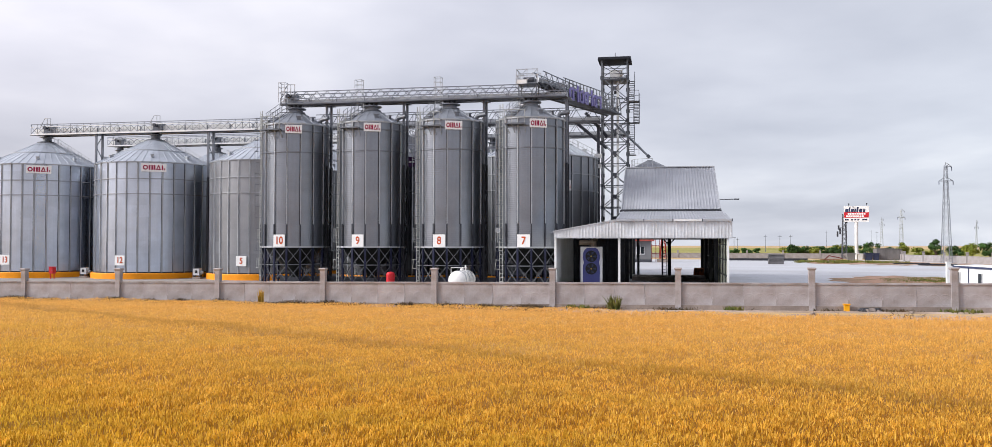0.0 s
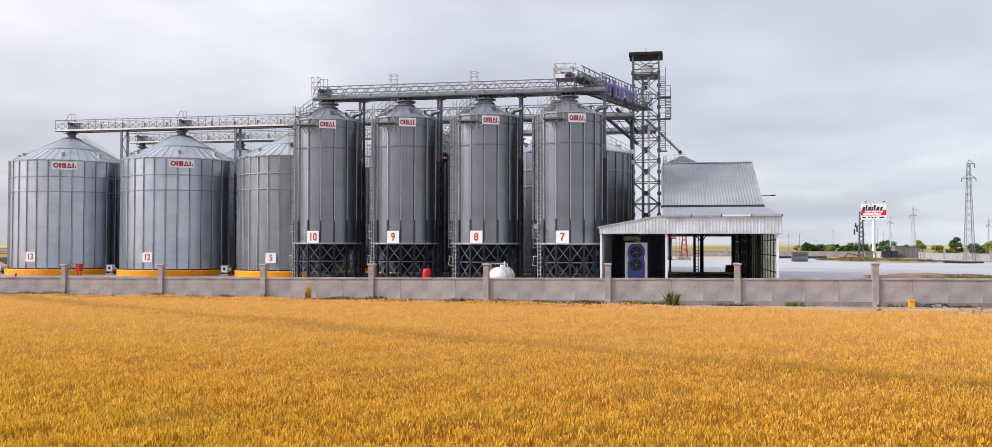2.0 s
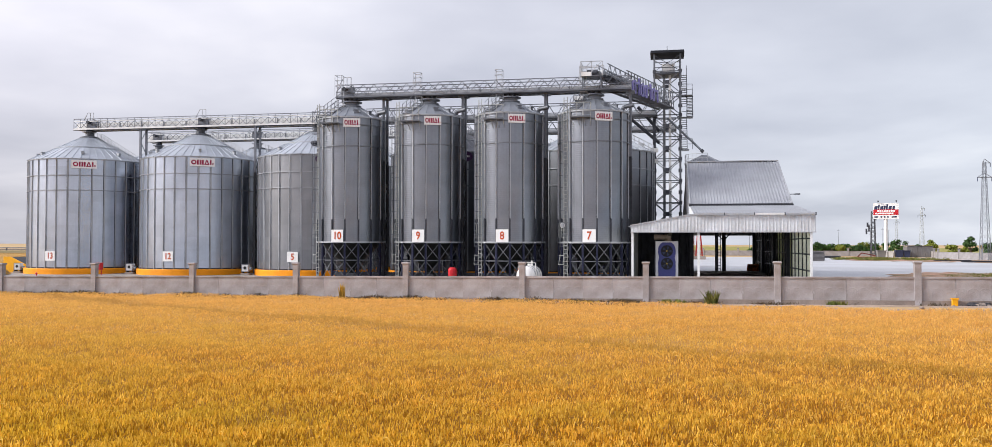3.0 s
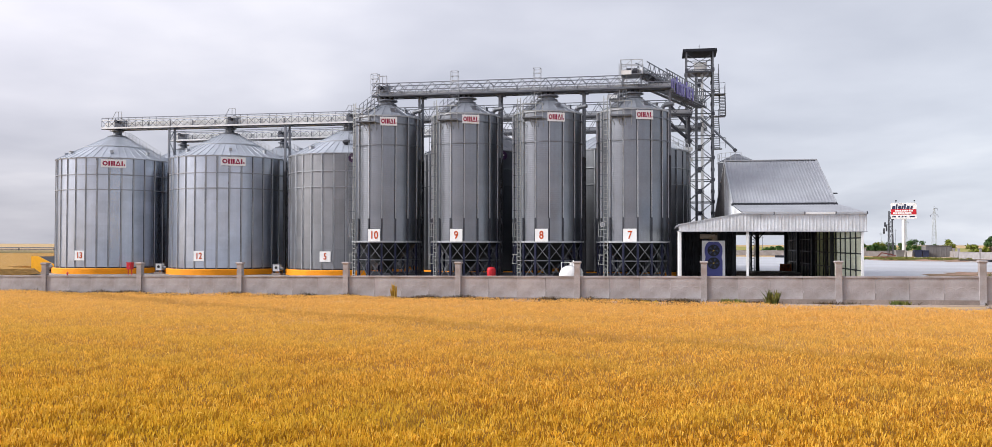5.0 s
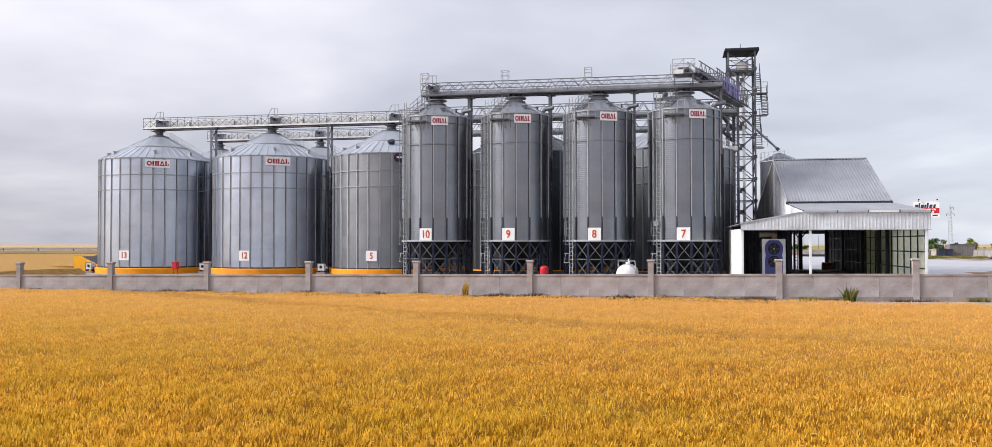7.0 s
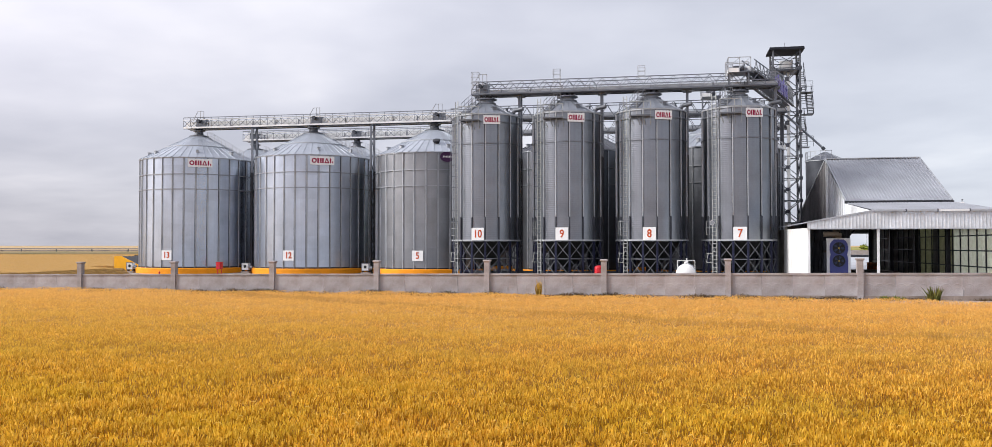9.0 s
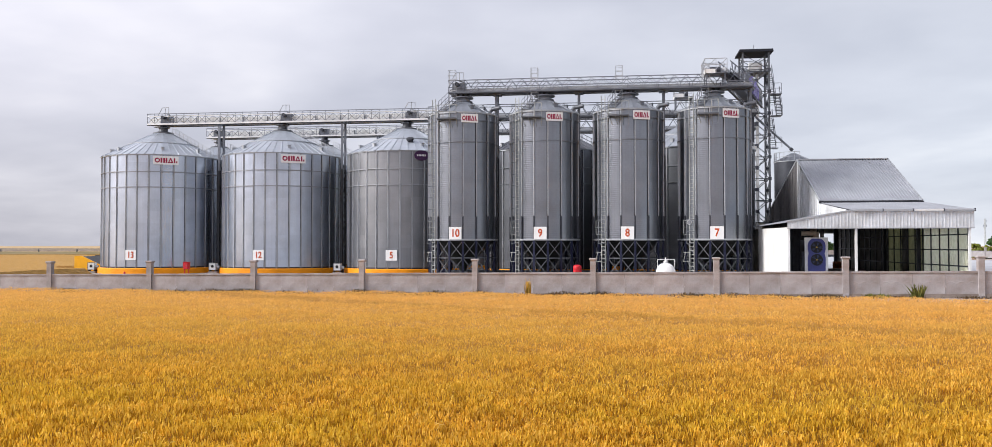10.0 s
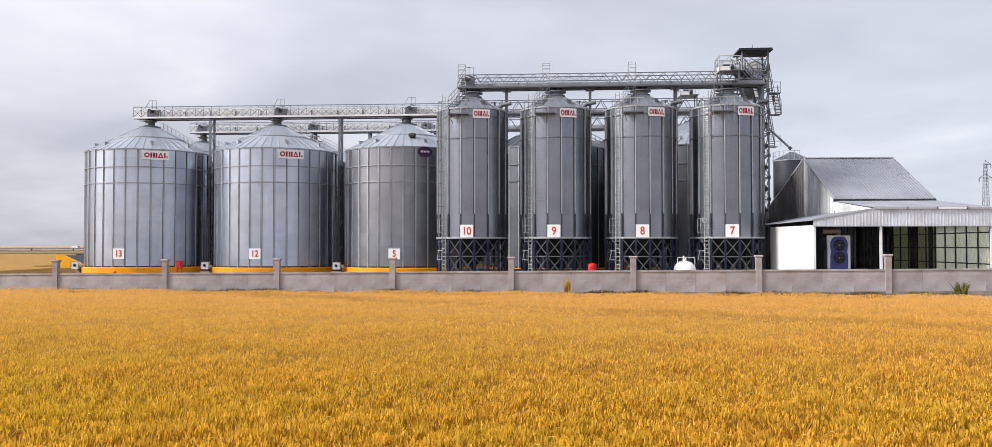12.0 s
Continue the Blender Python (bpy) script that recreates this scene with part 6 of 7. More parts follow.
def weighhouse():
    """The grey house and the red gantry seen through the shed."""
    r = thing("weigh_house", "small grey rendered weigh house with dark window", "house", at=(-3.7, 129.5, yard_z(129.5)))
    part("wall", Mesh().box(-4.5, 2.4, -2.0, 2.0, -0.05, 3.0), GREENBAR, r, "grey rendered wall")
    part("plinth", Mesh().box(-4.56, 2.46, -2.06, 2.06, -0.05, 0.4), GALV_DARK, r)
    w = part("window", Mesh().box(0.39, 1.46, -2.03, -2.0, 1.2, 2.2), GLASS_DARK, r, "dark window")
    part("sill", Mesh().box(0.3, 1.56, -2.12, -2.0, 1.12, 1.2), WHITE, w)
    part("frame", Mesh().box(0.9, 0.95, -2.05, -2.03, 1.2, 2.2).box(0.36, 0.41, -2.05, -2.0, 1.2, 2.24).box(1.44, 1.49, -2.05, -2.0, 1.2, 2.24), WHITE, w)
    part("roof", Mesh().slab([(-4.9, -2.5, 3.0), (2.9, -2.5, 3.0), (2.9, 2.5, 3.35), (-4.9, 2.5, 3.35)], (0, 0, 0.12)), material("brick_red_roof", (0.28, 0.05, 0.035), 0.7, 0, 0.1), r, "red roof")
    g = thing("red_gantry", "red lattice gantry leg on a concrete block", "gantry", at=(0.42, 128.2, yard_z(128)))
    M = Mesh()
    for sx, sy in ((-1, -1), (1, -1), (1, 1), (-1, 1)):
        M.beam((sx * 0.45, sy * 0.45, 0.5), (sx * 0.14, sy * 0.14, 4.3), 0.12)
    for i in range(6):
        z, q = 0.5 + 0.68 * i, 0.45 - 0.05 * i
        M.beam((-q, -q, z), (q, -q, z + 0.6), 0.07); M.beam((q, -q, z), (-q, -q, z + 0.6), 0.07)
    part("frame", M, material("signal_red_paint", (0.40, 0.025, 0.02), 0.6, 0, 0.1), g, "red lattice frame")
    part("block", Mesh().box(-0.9, 0.9, -0.8, 0.8, -0.05, 0.5), CONC_DARK, g)
    b = thing("red_gantry", "red lattice gantry frame beside the weigh house", "gantry", at=(-0.65, 133, yard_z(133)))
    M = Mesh()
    for x in (-0.6, 0.0, 0.55):
        M.beam((x, 0, -0.05), (x, 0, 3.6), 0.09)
    for z in (1.2, 2.4, 3.7):
        M.beam((-0.6, 0, z), (0.55, 0, z), 0.06)
    part("frame", M, material("maroon_paint", (0.25, 0.03, 0.03), 0.6, 0, 0.1), b)
    l = thing("yard_lamp", "thin arm lamp reaching out beside the shed", "lamp", at=(5.2, 79.2, yard_z(79)))
    part("mast", Mesh().beam((0, 0, -0.02), (0, 0, 7.2), 0.1), GALV_DARK, l)
    part("arm", Mesh().beam((0, 0, 7.15), (1.5, 0, 7.2), 0.06), GALV_DARK, l)
    part("head", Mesh().box(1.3, 1.75, -0.1, 0.1, 7.14, 7.24), GALV_DARK, l)


weighhouse()


# ---- plants ----
def quad_mesh(name, V, F, mat, label, category):
    me = bpy.data.meshes.new(name)
    me.vertices.add(len(V)); me.vertices.foreach_set("co", V.astype(np.float32).ravel())
    n, k = F.shape
    me.loops.add(n * k); me.loops.foreach_set("vertex_index", F.astype(np.int32).ravel())
    me.polygons.add(n)
    me.polygons.foreach_set("loop_start", np.arange(0, n * k, k, dtype=np.int32))
    me.polygons.foreach_set("loop_total", np.full(n, k, dtype=np.int32))
    me.update(calc_edges=True)
    me.materials.append(mat)
    return me


def leaf_cloud(seed, clusters, per, size):
    """Many small leaves scattered round limb ends, as one mesh."""
    rng = np.random.default_rng(seed)
    V, F = [], []
    for (cx, cy, cz, rad) in clusters:
        for _ in range(per):
            d = rng.normal(size=3)
            d /= np.linalg.norm(d)
            p = np.array((cx, cy, cz)) + d * rad * rng.random() ** 0.4 * np.array((1, 1, 0.8))
            u = rng.normal(size=3); u /= np.linalg.norm(u)
            w = np.cross(u, d); w /= (np.linalg.norm(w) + 1e-6)
            s = size * (0.6 + 0.8 * rng.random())
            o = len(V)
            V += [tuple(p - u * s), tuple(p + w * s * 0.45), tuple(p + u * s), tuple(p - w * s * 0.45)]
            F.append((o, o + 1, o + 2, o + 3))
    M = Mesh()
    M.v, M.f = V, F
    return M


def tree(x, y, h, spread, seed, mat, label):
    rnd = random.Random(seed)
    z0 = 0.89 if y > 49 else 0
    r = thing("tree", label, "tree", "trees behind the yard", (x, y, z0))
    T = Mesh()
    T.tube((0, 0, -0.1), (0.05, 0, h * 0.45), 0.16, 8, 0.1)
    cl = []
    for k in range(9):
        a = rnd.random() * 6.28
        e = h * (0.35 + 0.5 * rnd.random())
        rr = spread * (0.35 + 0.55 * rnd.random())
        p = (rr * math.cos(a), rr * math.sin(a), e)
        T.tube((0.03, 0, h * 0.3), p, 0.06, 6, 0.02)
        cl.append((*p, spread * (0.32 + 0.25 * rnd.random())))
    cl.append((0, 0, h * 0.85, spread * 0.4))
    part("trunk", T, BARK, r)
    part("crown", leaf_cloud(seed, cl, 120, 0.17), mat, r)


rt = random.Random(8)
for i in range(13):
    # a low hedge-like row along the back fence
    tree(25.6 + i * 1.0 + rt.uniform(-0.4, 0.4), 188 + rt.uniform(-1, 6), rt.uniform(1.9, 2.8), rt.uniform(1.1, 1.6), 40 + i, LEAF if i % 5 else LEAF_Y,
         "small bushy green tree in the row behind the fence")
for i, x in enumerate((14.6, 16.9, 19.4, 21.2, 24.0)):
    tree(x, 200 + 9 * i, 1.5 + 0.2 * (i % 3), 0.85, 60 + i, LEAF, "low dark shrub standing apart behind the fence")
for i, (x, y, h, s, mt, word) in enumerate(((38.3, 183, 2.6, 1.3, LEAF, "dark"), (40.2, 182, 3.2, 1.5, LEAF, "dark"), (43.0, 181, 2.2, 1.2, LEAF, "dark"), (44.2, 176, 3.2, 1.4, LEAF_Y, "yellow-green"),
                                            (40.6, 151, 2.2, 1.1, LEAF_Y, "yellow-green"), (42.2, 148, 3.7, 1.15, LEAF, "dark"), (44.4, 146, 2.5, 1.25, LEAF, "dark"), (43.0, 153, 1.9, 1.0, LEAF_Y, "yellow-green"),
                                            (46.4, 145, 3.0, 1.35, LEAF_Y, "yellow-green"), (48.6, 144, 3.0, 1.4, LEAF, "dark"))):
    tree(x, y, h, s, 90 + i, mt, f"young {word} tree outside the yard fence")


def tuft(x, y, z, h, rad, n, mat, label, seed, cat="weed", sway=1.0):
    rng = np.random.default_rng(seed)
    M = Mesh()
    for _ in range(n):
        a, q = rng.random() * 6.28, rad * rng.random() ** 0.5
        bx, by = x + q * math.cos(a), y + q * math.sin(a) * 0.5
        hh = h * (0.4 + 0.7 * rng.random())
        lx, ly = rng.normal() * 0.3 * hh * sway, rng.normal() * 0.2 * hh * sway
        w = 0.02 + 0.02 * rng.random()
        c, s = math.cos(a * 3), math.sin(a * 3)
        M.face_block([(bx - w * c, by - w * s, z), (bx + w * c, by + w * s, z), (bx + lx * 0.5 + w * c, by + ly * 0.5 + w * s, z + hh * 0.6), (bx + lx, by + ly, z + hh), (bx + lx * 0.5 - w * c, by + ly * 0.5 - w * s, z + hh * 0.6)],
                     [(0, 1, 2, 4), (4, 2, 3)])
    solid("weed_tuft", M, mat, label, cat, "weeds along the wall", kind="stuff")


tuft(-2.1, 47.6, ground_z(-2.1, 47.6), 0.8, 0.30, 130, WEED, "dark green weed bush at the foot of the wall", 1)
tuft(-22.5, 48.3, wall_base(-22) - 0.05, 1.0, 0.13, 70, STRAW, "tall yellow weed standing against the wall", 3, sway=0.25)
rw = random.Random(12)
for i in range(16):
    x = (-46 + i * 3.4 if i < 13 else (3.6, 15.2, 21.5)[i - 13]) + rw.uniform(-1.2, 1.2)
    tuft(x, wall_y(x) - 0.55, ground_z(x, wall_y(x) - 0.55), rw.uniform(0.14, 0.34), rw.uniform(0.4, 1.2), 170, WEED if rw.random() < 0.7 else STRAW, "low green weeds along the wall's foot", 50 + i)


def patch_weeds(cx, cy, rx, ry, n, h, label, seed):
    """Thin weeds scattered in tufts over bare ground."""
    rng = np.random.default_rng(seed)
    a, q = rng.uniform(0, 6.28, 90), rng.random(90) ** 0.6
    hub = np.stack([cx + rx * q * np.cos(a), cy + ry * q * np.sin(a)], 1)[rng.integers(0, 90, n)]
    X, Y = hub[:, 0] + rng.normal(0, 0.25, n), hub[:, 1] + rng.normal(0, 0.5, n)
    Z = np.array([yard_z(y) for y in Y])
    up, w = rng.uniform(0.3, 1.0, n) * h, rng.uniform(0.02, 0.05, n)
    t = rng.uniform(0, 6.28, n)
    c, e = np.cos(t) * w, np.sin(t) * w
    lx, ly = rng.normal(0, 0.1, n), rng.normal(0, 0.1, n)
    V = np.stack([np.stack([X - c, Y - e, Z], 1), np.stack([X + c, Y + e, Z], 1), np.stack([X + lx + c * 0.3, Y + ly + e * 0.3, Z + up], 1), np.stack([X + lx - c * 0.3, Y + ly - e * 0.3, Z + up], 1)], 1)
    tagged(new("weeds", quad_mesh("weeds", V.reshape(-1, 3), np.arange(n * 4).reshape(n, 4), WEED, "", "")), label, "weeds", kind="stuff")


patch_weeds(24.0, 83.5, 4.5, 4.0, 2600, 0.22, "sparse green weeds growing on the bare dirt patch", 9)
patch_weeds(26.5, 133, 7.5, 9.0, 6000, 0.35, "thin green weeds on the earth strip by the fence", 5)


def weed_line():
    rng = np.random.default_rng(31)
    n = 26000
    X = rng.uniform(-66, 24, n)
    keep = np.sin(X * 1.7) + np.sin(X * 0.61 + 1) + rng.normal(0, 0.7, n) - 1.6 * np.clip((-44 - X) / 6, 0, 1) - 1.5 * np.clip((X + 3) / 3, 0, 1) > -0.4
    X = X[keep]
    n = len(X)
    e = 0.8 + 1.6 * np.clip((X + 14) / 14, 0, 1)
    Y = 48.85 - 0.030 * (X + 18.9) - np.where(rng.random(n) < 0.55, 0.15 + 0.25 * rng.random(n), e * (0.55 + 0.4 * rng.random(n)))
    Z = np.array([ground_z(a, b) for a, b in zip(X, Y)])
    rise = 0.04 + 0.05 * np.sin(X * 0.9) + 0.06 * np.sin(X * 2.7 + 1) + rng.uniform(-0.14, 0.10, n) - Z
    h = np.maximum(rng.uniform(0.03, 0.2, n), np.where(X < -4, rise, 0))
    a, w = rng.uniform(0, 6.28, n), rng.uniform(0.012, 0.03, n)
    c, q = np.cos(a) * w, np.sin(a) * w
    lx, ly = rng.normal(0, 0.13, n), rng.normal(0, 0.08, n)
    V = np.stack([np.stack([X - c, Y - q, Z], 1), np.stack([X + c, Y + q, Z], 1), np.stack([X + lx + c * 0.3, Y + ly + q * 0.3, Z + h], 1), np.stack([X + lx - c * 0.3, Y + ly - q * 0.3, Z + h], 1)], 1)
    m = material("dead_weeds", (0.10, 0.062, 0.03), 0.9, 0, 0.3, 1.4, 9, 0, tint=(0.045, 0.036, 0.016))
    tagged(new("dead_weeds", quad_mesh("dead_weeds", V.reshape(-1, 3), np.arange(n * 4).reshape(n, 4), m, "", "")), "low brown and green dead weeds along the wall's foot", "weeds", kind="stuff")


def roadside():
    V = []
    xs = [-66 + 1.5 * i for i in range(70)]
    rnd = random.Random(4)
    M = Mesh()
    for x in xs:
        e = bank(x) + 0.5
        for f in (0.0, 0.25, 0.5, 0.75, 1.0):
            y = wall_y(x) - 0.1 - e * f
            V.append((x, y, ground_z(x, y) + 0.03 + (0.05 * rnd.random() if 0 < f < 1 else 0)))
    M.v = V
    M.f = [(5 * i + j, 5 * i + j + 1, 5 * i + j + 6, 5 * i + j + 5) for i in range(69) for j in range(4)]
    solid("dirt_strip", M, WALL_DIRT, "bare grey-brown dirt strip along the foot of the wall", "dirt", kind="structure", smooth=True)
    zg = ground_z(9.6, 47.7)
    g = thing("marker_block", "small orange marker post with a wider top", "marker", at=(9.6, 47.7, zg))
    part("shaft", Mesh().box(-0.125, 0.125, -0.1, 0.1, -0.02, 0.36), YELLOW, g)
    part("cap", Mesh().box(-0.165, 0.165, -0.13, 0.13, 0.36, 0.42), YELLOW, g)
    for i in range(26):
        x = rnd.uniform(1, 23) if i > 12 else rnd.gauss(10.75, 0.25)
        y = wall_y(x) - (rnd.uniform(0.4, 1.6) if i > 12 else rnd.uniform(0.25, 0.6))
        q = rnd.uniform(0.05, 0.12) if i > 6 else rnd.uniform(0.14, 0.24)
        K = 7
        M = Mesh()
        M.v = [(q * (0.7 + 0.6 * rnd.random()) * math.cos(6.283 * k / K) * c, q * (0.7 + 0.6 * rnd.random()) * math.sin(6.283 * k / K) * c, q * z) for z, c in ((-0.2, 0.9), (0.3, 1.1), (0.8, 0.6)) for k in range(K)]
        M.f = [(h * K + k, h * K + (k + 1) % K, (h + 1) * K + (k + 1) % K, (h + 1) * K + k) for h in range(2) for k in range(K)] + [tuple(range(2 * K, 3 * K))]
        s = solid("stone", M, (STEEL_DARK, CONC_DARK, STEEL_DARK)[i % 3] if i < 13 else CONC_DARK, "broken rubble lump lying at the wall's foot", "stone", "rubble")
        s.matrix_basis = pose(x, y, ground_z(x, y) + 0.03, 0, 0, rnd.uniform(0, 360))


roadside()
weed_line()


def far_field():
    rng = np.random.default_rng(6)
    xs, ys = np.linspace(-90, 150, 70), 190 + 610 * np.linspace(0, 1, 40) ** 2
    M = Mesh()
    M.v = [(float(x), float(y), (1.25 if j else 0.85) + 0.06 * float(rng.normal())) for j, y in enumerate(ys) for x in xs]
    M.f = [(j * 70 + i, j * 70 + i + 1, (j + 1) * 70 + i + 1, (j + 1) * 70 + i) for j in range(39) for i in range(69)]
    m = material("yellow_green_crop", (0.28, 0.25, 0.075), 0.9, 0, 0.2, 0.03, 1.5, 0.3, tint=(0.20, 0.20, 0.035), dist=0.1)
    solid("crop_field", M, m, "yellow-green ripening crop field behind the yard", "field", kind="stuff")


far_field()


def far_west():
    """The grain field, green verge and guard rail beyond the yard's west side."""
    rng = np.random.default_rng(5)
    xs = -73 - 347 * np.linspace(1, 0, 60) ** 2
    M = Mesh()
    ys = np.linspace(53, 150, 60)

    def edge(y):
        return -64.3 - 6.4 * min(max((y - 72.5) / 3, 0), 1)
    M.v = [(float(-420 + (edge(y) + 420) * (x + 420) / 347), float(y), max(0.72, yard_z(y) + 0.14) + 0.025 * float(rng.normal())) for y in ys for x in xs]
    M.f = [(j * 60 + i, j * 60 + i + 1, (j + 1) * 60 + i + 1, (j + 1) * 60 + i) for j in range(59) for i in range(59)]
    for k in range(60):
        M.v[k] = (M.v[k][0], M.v[k][1] - 1.0, 0.2)
    for k in range(60):
        M.v[60 * k + 59] = (M.v[60 * k + 59][0] + 0.6, M.v[60 * k + 59][1], 0.2)
    solid("grain_field", M, FIELD_FAR, "ripe golden grain field beyond the yard", "field", kind="stuff")
    V = Mesh().slab([(-900, 152, 0.95), (-60, 152, 0.95), (-60, 168, 1.25), (-900, 168, 1.25)], (0, 0, 0.25))
    solid("verge", V, material("dark_verge_grass", (0.13, 0.11, 0.04), 0.95, 0, 0.25, 0.06, 2, 0.4, tint=(0.22, 0.16, 0.07), dist=0.1), "dry brown-green grass verge below the road", "verge", kind="structure")
    R = Mesh().slab([(-900, 176, 1.5), (-60, 176, 1.5), (-60, 190, 1.5), (-900, 190, 1.5)], (0, 0, 0.2))
    solid("road", R, CONC_DARK, "grey country road on a low bank", "road", kind="structure")
    E2 = Mesh().slab([(-200, 51.5, 0.2), (-64.6, 51.5, 0.2), (-64.6, 54.5, 0.2), (-200, 54.5, 0.2)], (0, 0, 0.68))
    solid("weed_strip", E2, WEED, "dark green weeds at the edge of the far field", "weeds", kind="stuff")
    g = thing("guard_rail", "long galvanised guard rail along the distant road", "guard rail", at=(0, 175.4, 0.89))
    part("rail", Mesh().box(-500, -62, -0.06, 0.06, 1.02, 1.25), GALV, g)
    for k in range(40):
        part("post", Mesh().box(-70 - 9 * k, -69.8 - 9 * k, 0.06, 0.2, -0.05, 1.25), GALV_DARK, g)


# ---- wheat ----
def wheat_material(name, a, b, c, olive, thin=True, far_pale=(0.69, 0.425, 0.15)):
    m = bpy.data.materials.new(name)
    m.use_nodes = True
    nt = m.node_tree
    N, L = nt.nodes.new, nt.links.new
    p = nt.nodes["Principled BSDF"]
    p.inputs["Roughness"].default_value = 0.8
    p.inputs["Specular IOR Level"].default_value = 0.08
    p.inputs["Sheen Weight"].default_value = 0.04
    p.inputs["Sheen Roughness"].default_value = 0.5
    p.inputs["Sheen Tint"].default_value = (1.0, 0.85, 0.6, 1)
    geo, tc = N("ShaderNodeNewGeometry"), N("ShaderNodeTexCoord")
    ramp = N("ShaderNodeValToRGB")
    el = ramp.color_ramp.elements
    el[0].position, el[0].color = 0.0, (*a, 1)
    el[1].position, el[1].color = 1.0, (*c, 1)
    k = el.new(0.5); k.color = (*b, 1)
    L(geo.outputs["Random Per Island"], ramp.inputs[0])
    mp = N("ShaderNodeMapping"); mp.inputs["Scale"].default_value = (0.55, 1.0, 1)
    L(tc.outputs["Object"], mp.inputs[0])
    n1 = N("ShaderNodeTexNoise"); n1.inputs["Scale"].default_value = 0.22; n1.inputs["Detail"].default_value = 6; n1.inputs["Roughness"].default_value = 0.62
    L(mp.outputs[0], n1.inputs[0])
    r2 = N("ShaderNodeValToRGB")
    r2.color_ramp.elements[0].position, r2.color_ramp.elements[0].color = 0.50, (0, 0, 0, 1)
    r2.color_ramp.elements[1].position, r2.color_ramp.elements[1].color = 0.72, (0.6, 0.6, 0.6, 1)
    wx = N("ShaderNodeSeparateXYZ"); L(tc.outputs["Object"], wx.inputs[0])
    greener = N("ShaderNodeMath"); greener.operation = "MULTIPLY_ADD"; L(wx.outputs[0], greener.inputs[0]); greener.inputs[1].default_value = -0.0052; L(n1.outputs[0], greener.inputs[2])
    L(greener.outputs[0], r2.inputs[0])
    mix = N("ShaderNodeMix"); mix.data_type = "RGBA"
    L(r2.outputs[0], mix.inputs[0]); L(ramp.outputs[0], mix.inputs[6]); mix.inputs[7].default_value = (*olive, 1)
    # straw paled towards the wall: the grazing view's lighter look put into colour
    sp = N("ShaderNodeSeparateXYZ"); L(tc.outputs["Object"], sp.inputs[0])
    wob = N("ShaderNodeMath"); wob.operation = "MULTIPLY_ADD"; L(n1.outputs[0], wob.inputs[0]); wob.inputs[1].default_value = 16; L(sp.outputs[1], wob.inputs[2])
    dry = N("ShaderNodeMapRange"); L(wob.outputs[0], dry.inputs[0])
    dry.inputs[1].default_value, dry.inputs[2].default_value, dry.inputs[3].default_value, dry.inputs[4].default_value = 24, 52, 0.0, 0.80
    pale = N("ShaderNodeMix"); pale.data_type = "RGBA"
    L(dry.outputs[0], pale.inputs[0]); L(mix.outputs[2], pale.inputs[6]); pale.inputs[7].default_value = (*far_pale, 1)
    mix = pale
    n3 = N("ShaderNodeTexNoise"); n3.inputs["Scale"].default_value = 2.6; n3.inputs["Detail"].default_value = 5; n3.inputs["Roughness"].default_value = 0.66
    L(tc.outputs["Object"], n3.inputs[0])
    mr = N("ShaderNodeMapRange"); mr.inputs[1].default_value, mr.inputs[2].default_value, mr.inputs[3].default_value, mr.inputs[4].default_value = 0.33, 0.67, 0.80, 1.22
    L(n3.outputs[0], mr.inputs[0])
    mul = N("ShaderNodeMix"); mul.data_type = "RGBA"; mul.blend_type = "MULTIPLY"; mul.inputs[0].default_value = 1
    L(mix.outputs[2], mul.inputs[6]); L(mr.outputs[0], mul.inputs[7])
    # a trodden, darker line across the crop
    off = N("ShaderNodeMath"); off.operation = "MULTIPLY_ADD"; L(sp.outputs[0], off.inputs[0]); off.inputs[1].default_value = 0.5; L(sp.outputs[1], off.inputs[2])
    wave = N("ShaderNodeMath"); wave.operation = "MULTIPLY_ADD"; L(n3.outputs[0], wave.inputs[0]); wave.inputs[1].default_value = 2.4; L(off.outputs[0], wave.inputs[2])
    gap = N("ShaderNodeMath"); gap.operation = "SUBTRACT"; L(wave.outputs[0], gap.inputs[0]); gap.inputs[1].default_value = 27.3
    size = N("ShaderNodeMath"); size.operation = "ABSOLUTE"; L(gap.outputs[0], size.inputs[0])
    tread = N("ShaderNodeMapRange"); L(size.outputs[0], tread.inputs[0])
    tread.inputs[1].default_value, tread.inputs[2].default_value, tread.inputs[3].default_value, tread.inputs[4].default_value = 0.25, 0.95, 0.74, 1.0
    lined = N("ShaderNodeMix"); lined.data_type = "RGBA"; lined.blend_type = "MULTIPLY"; lined.inputs[0].default_value = 1
    L(mul.outputs[2], lined.inputs[6]); L(tread.outputs[0], lined.inputs[7])
    mul = lined
    L(mul.outputs[2], p.inputs["Base Color"])
    if thin:
        tr, mx = N("ShaderNodeBsdfTranslucent"), N("ShaderNodeMixShader")
        mx.inputs[0].default_value = 0.46
        L(mul.outputs[2], tr.inputs[0])
        out = [q for q in nt.nodes if q.bl_idname == "ShaderNodeOutputMaterial"][0]
        L(p.outputs[0], mx.inputs[1]); L(tr.outputs[0], mx.inputs[2]); L(mx.outputs[0], out.inputs[0])
    return m


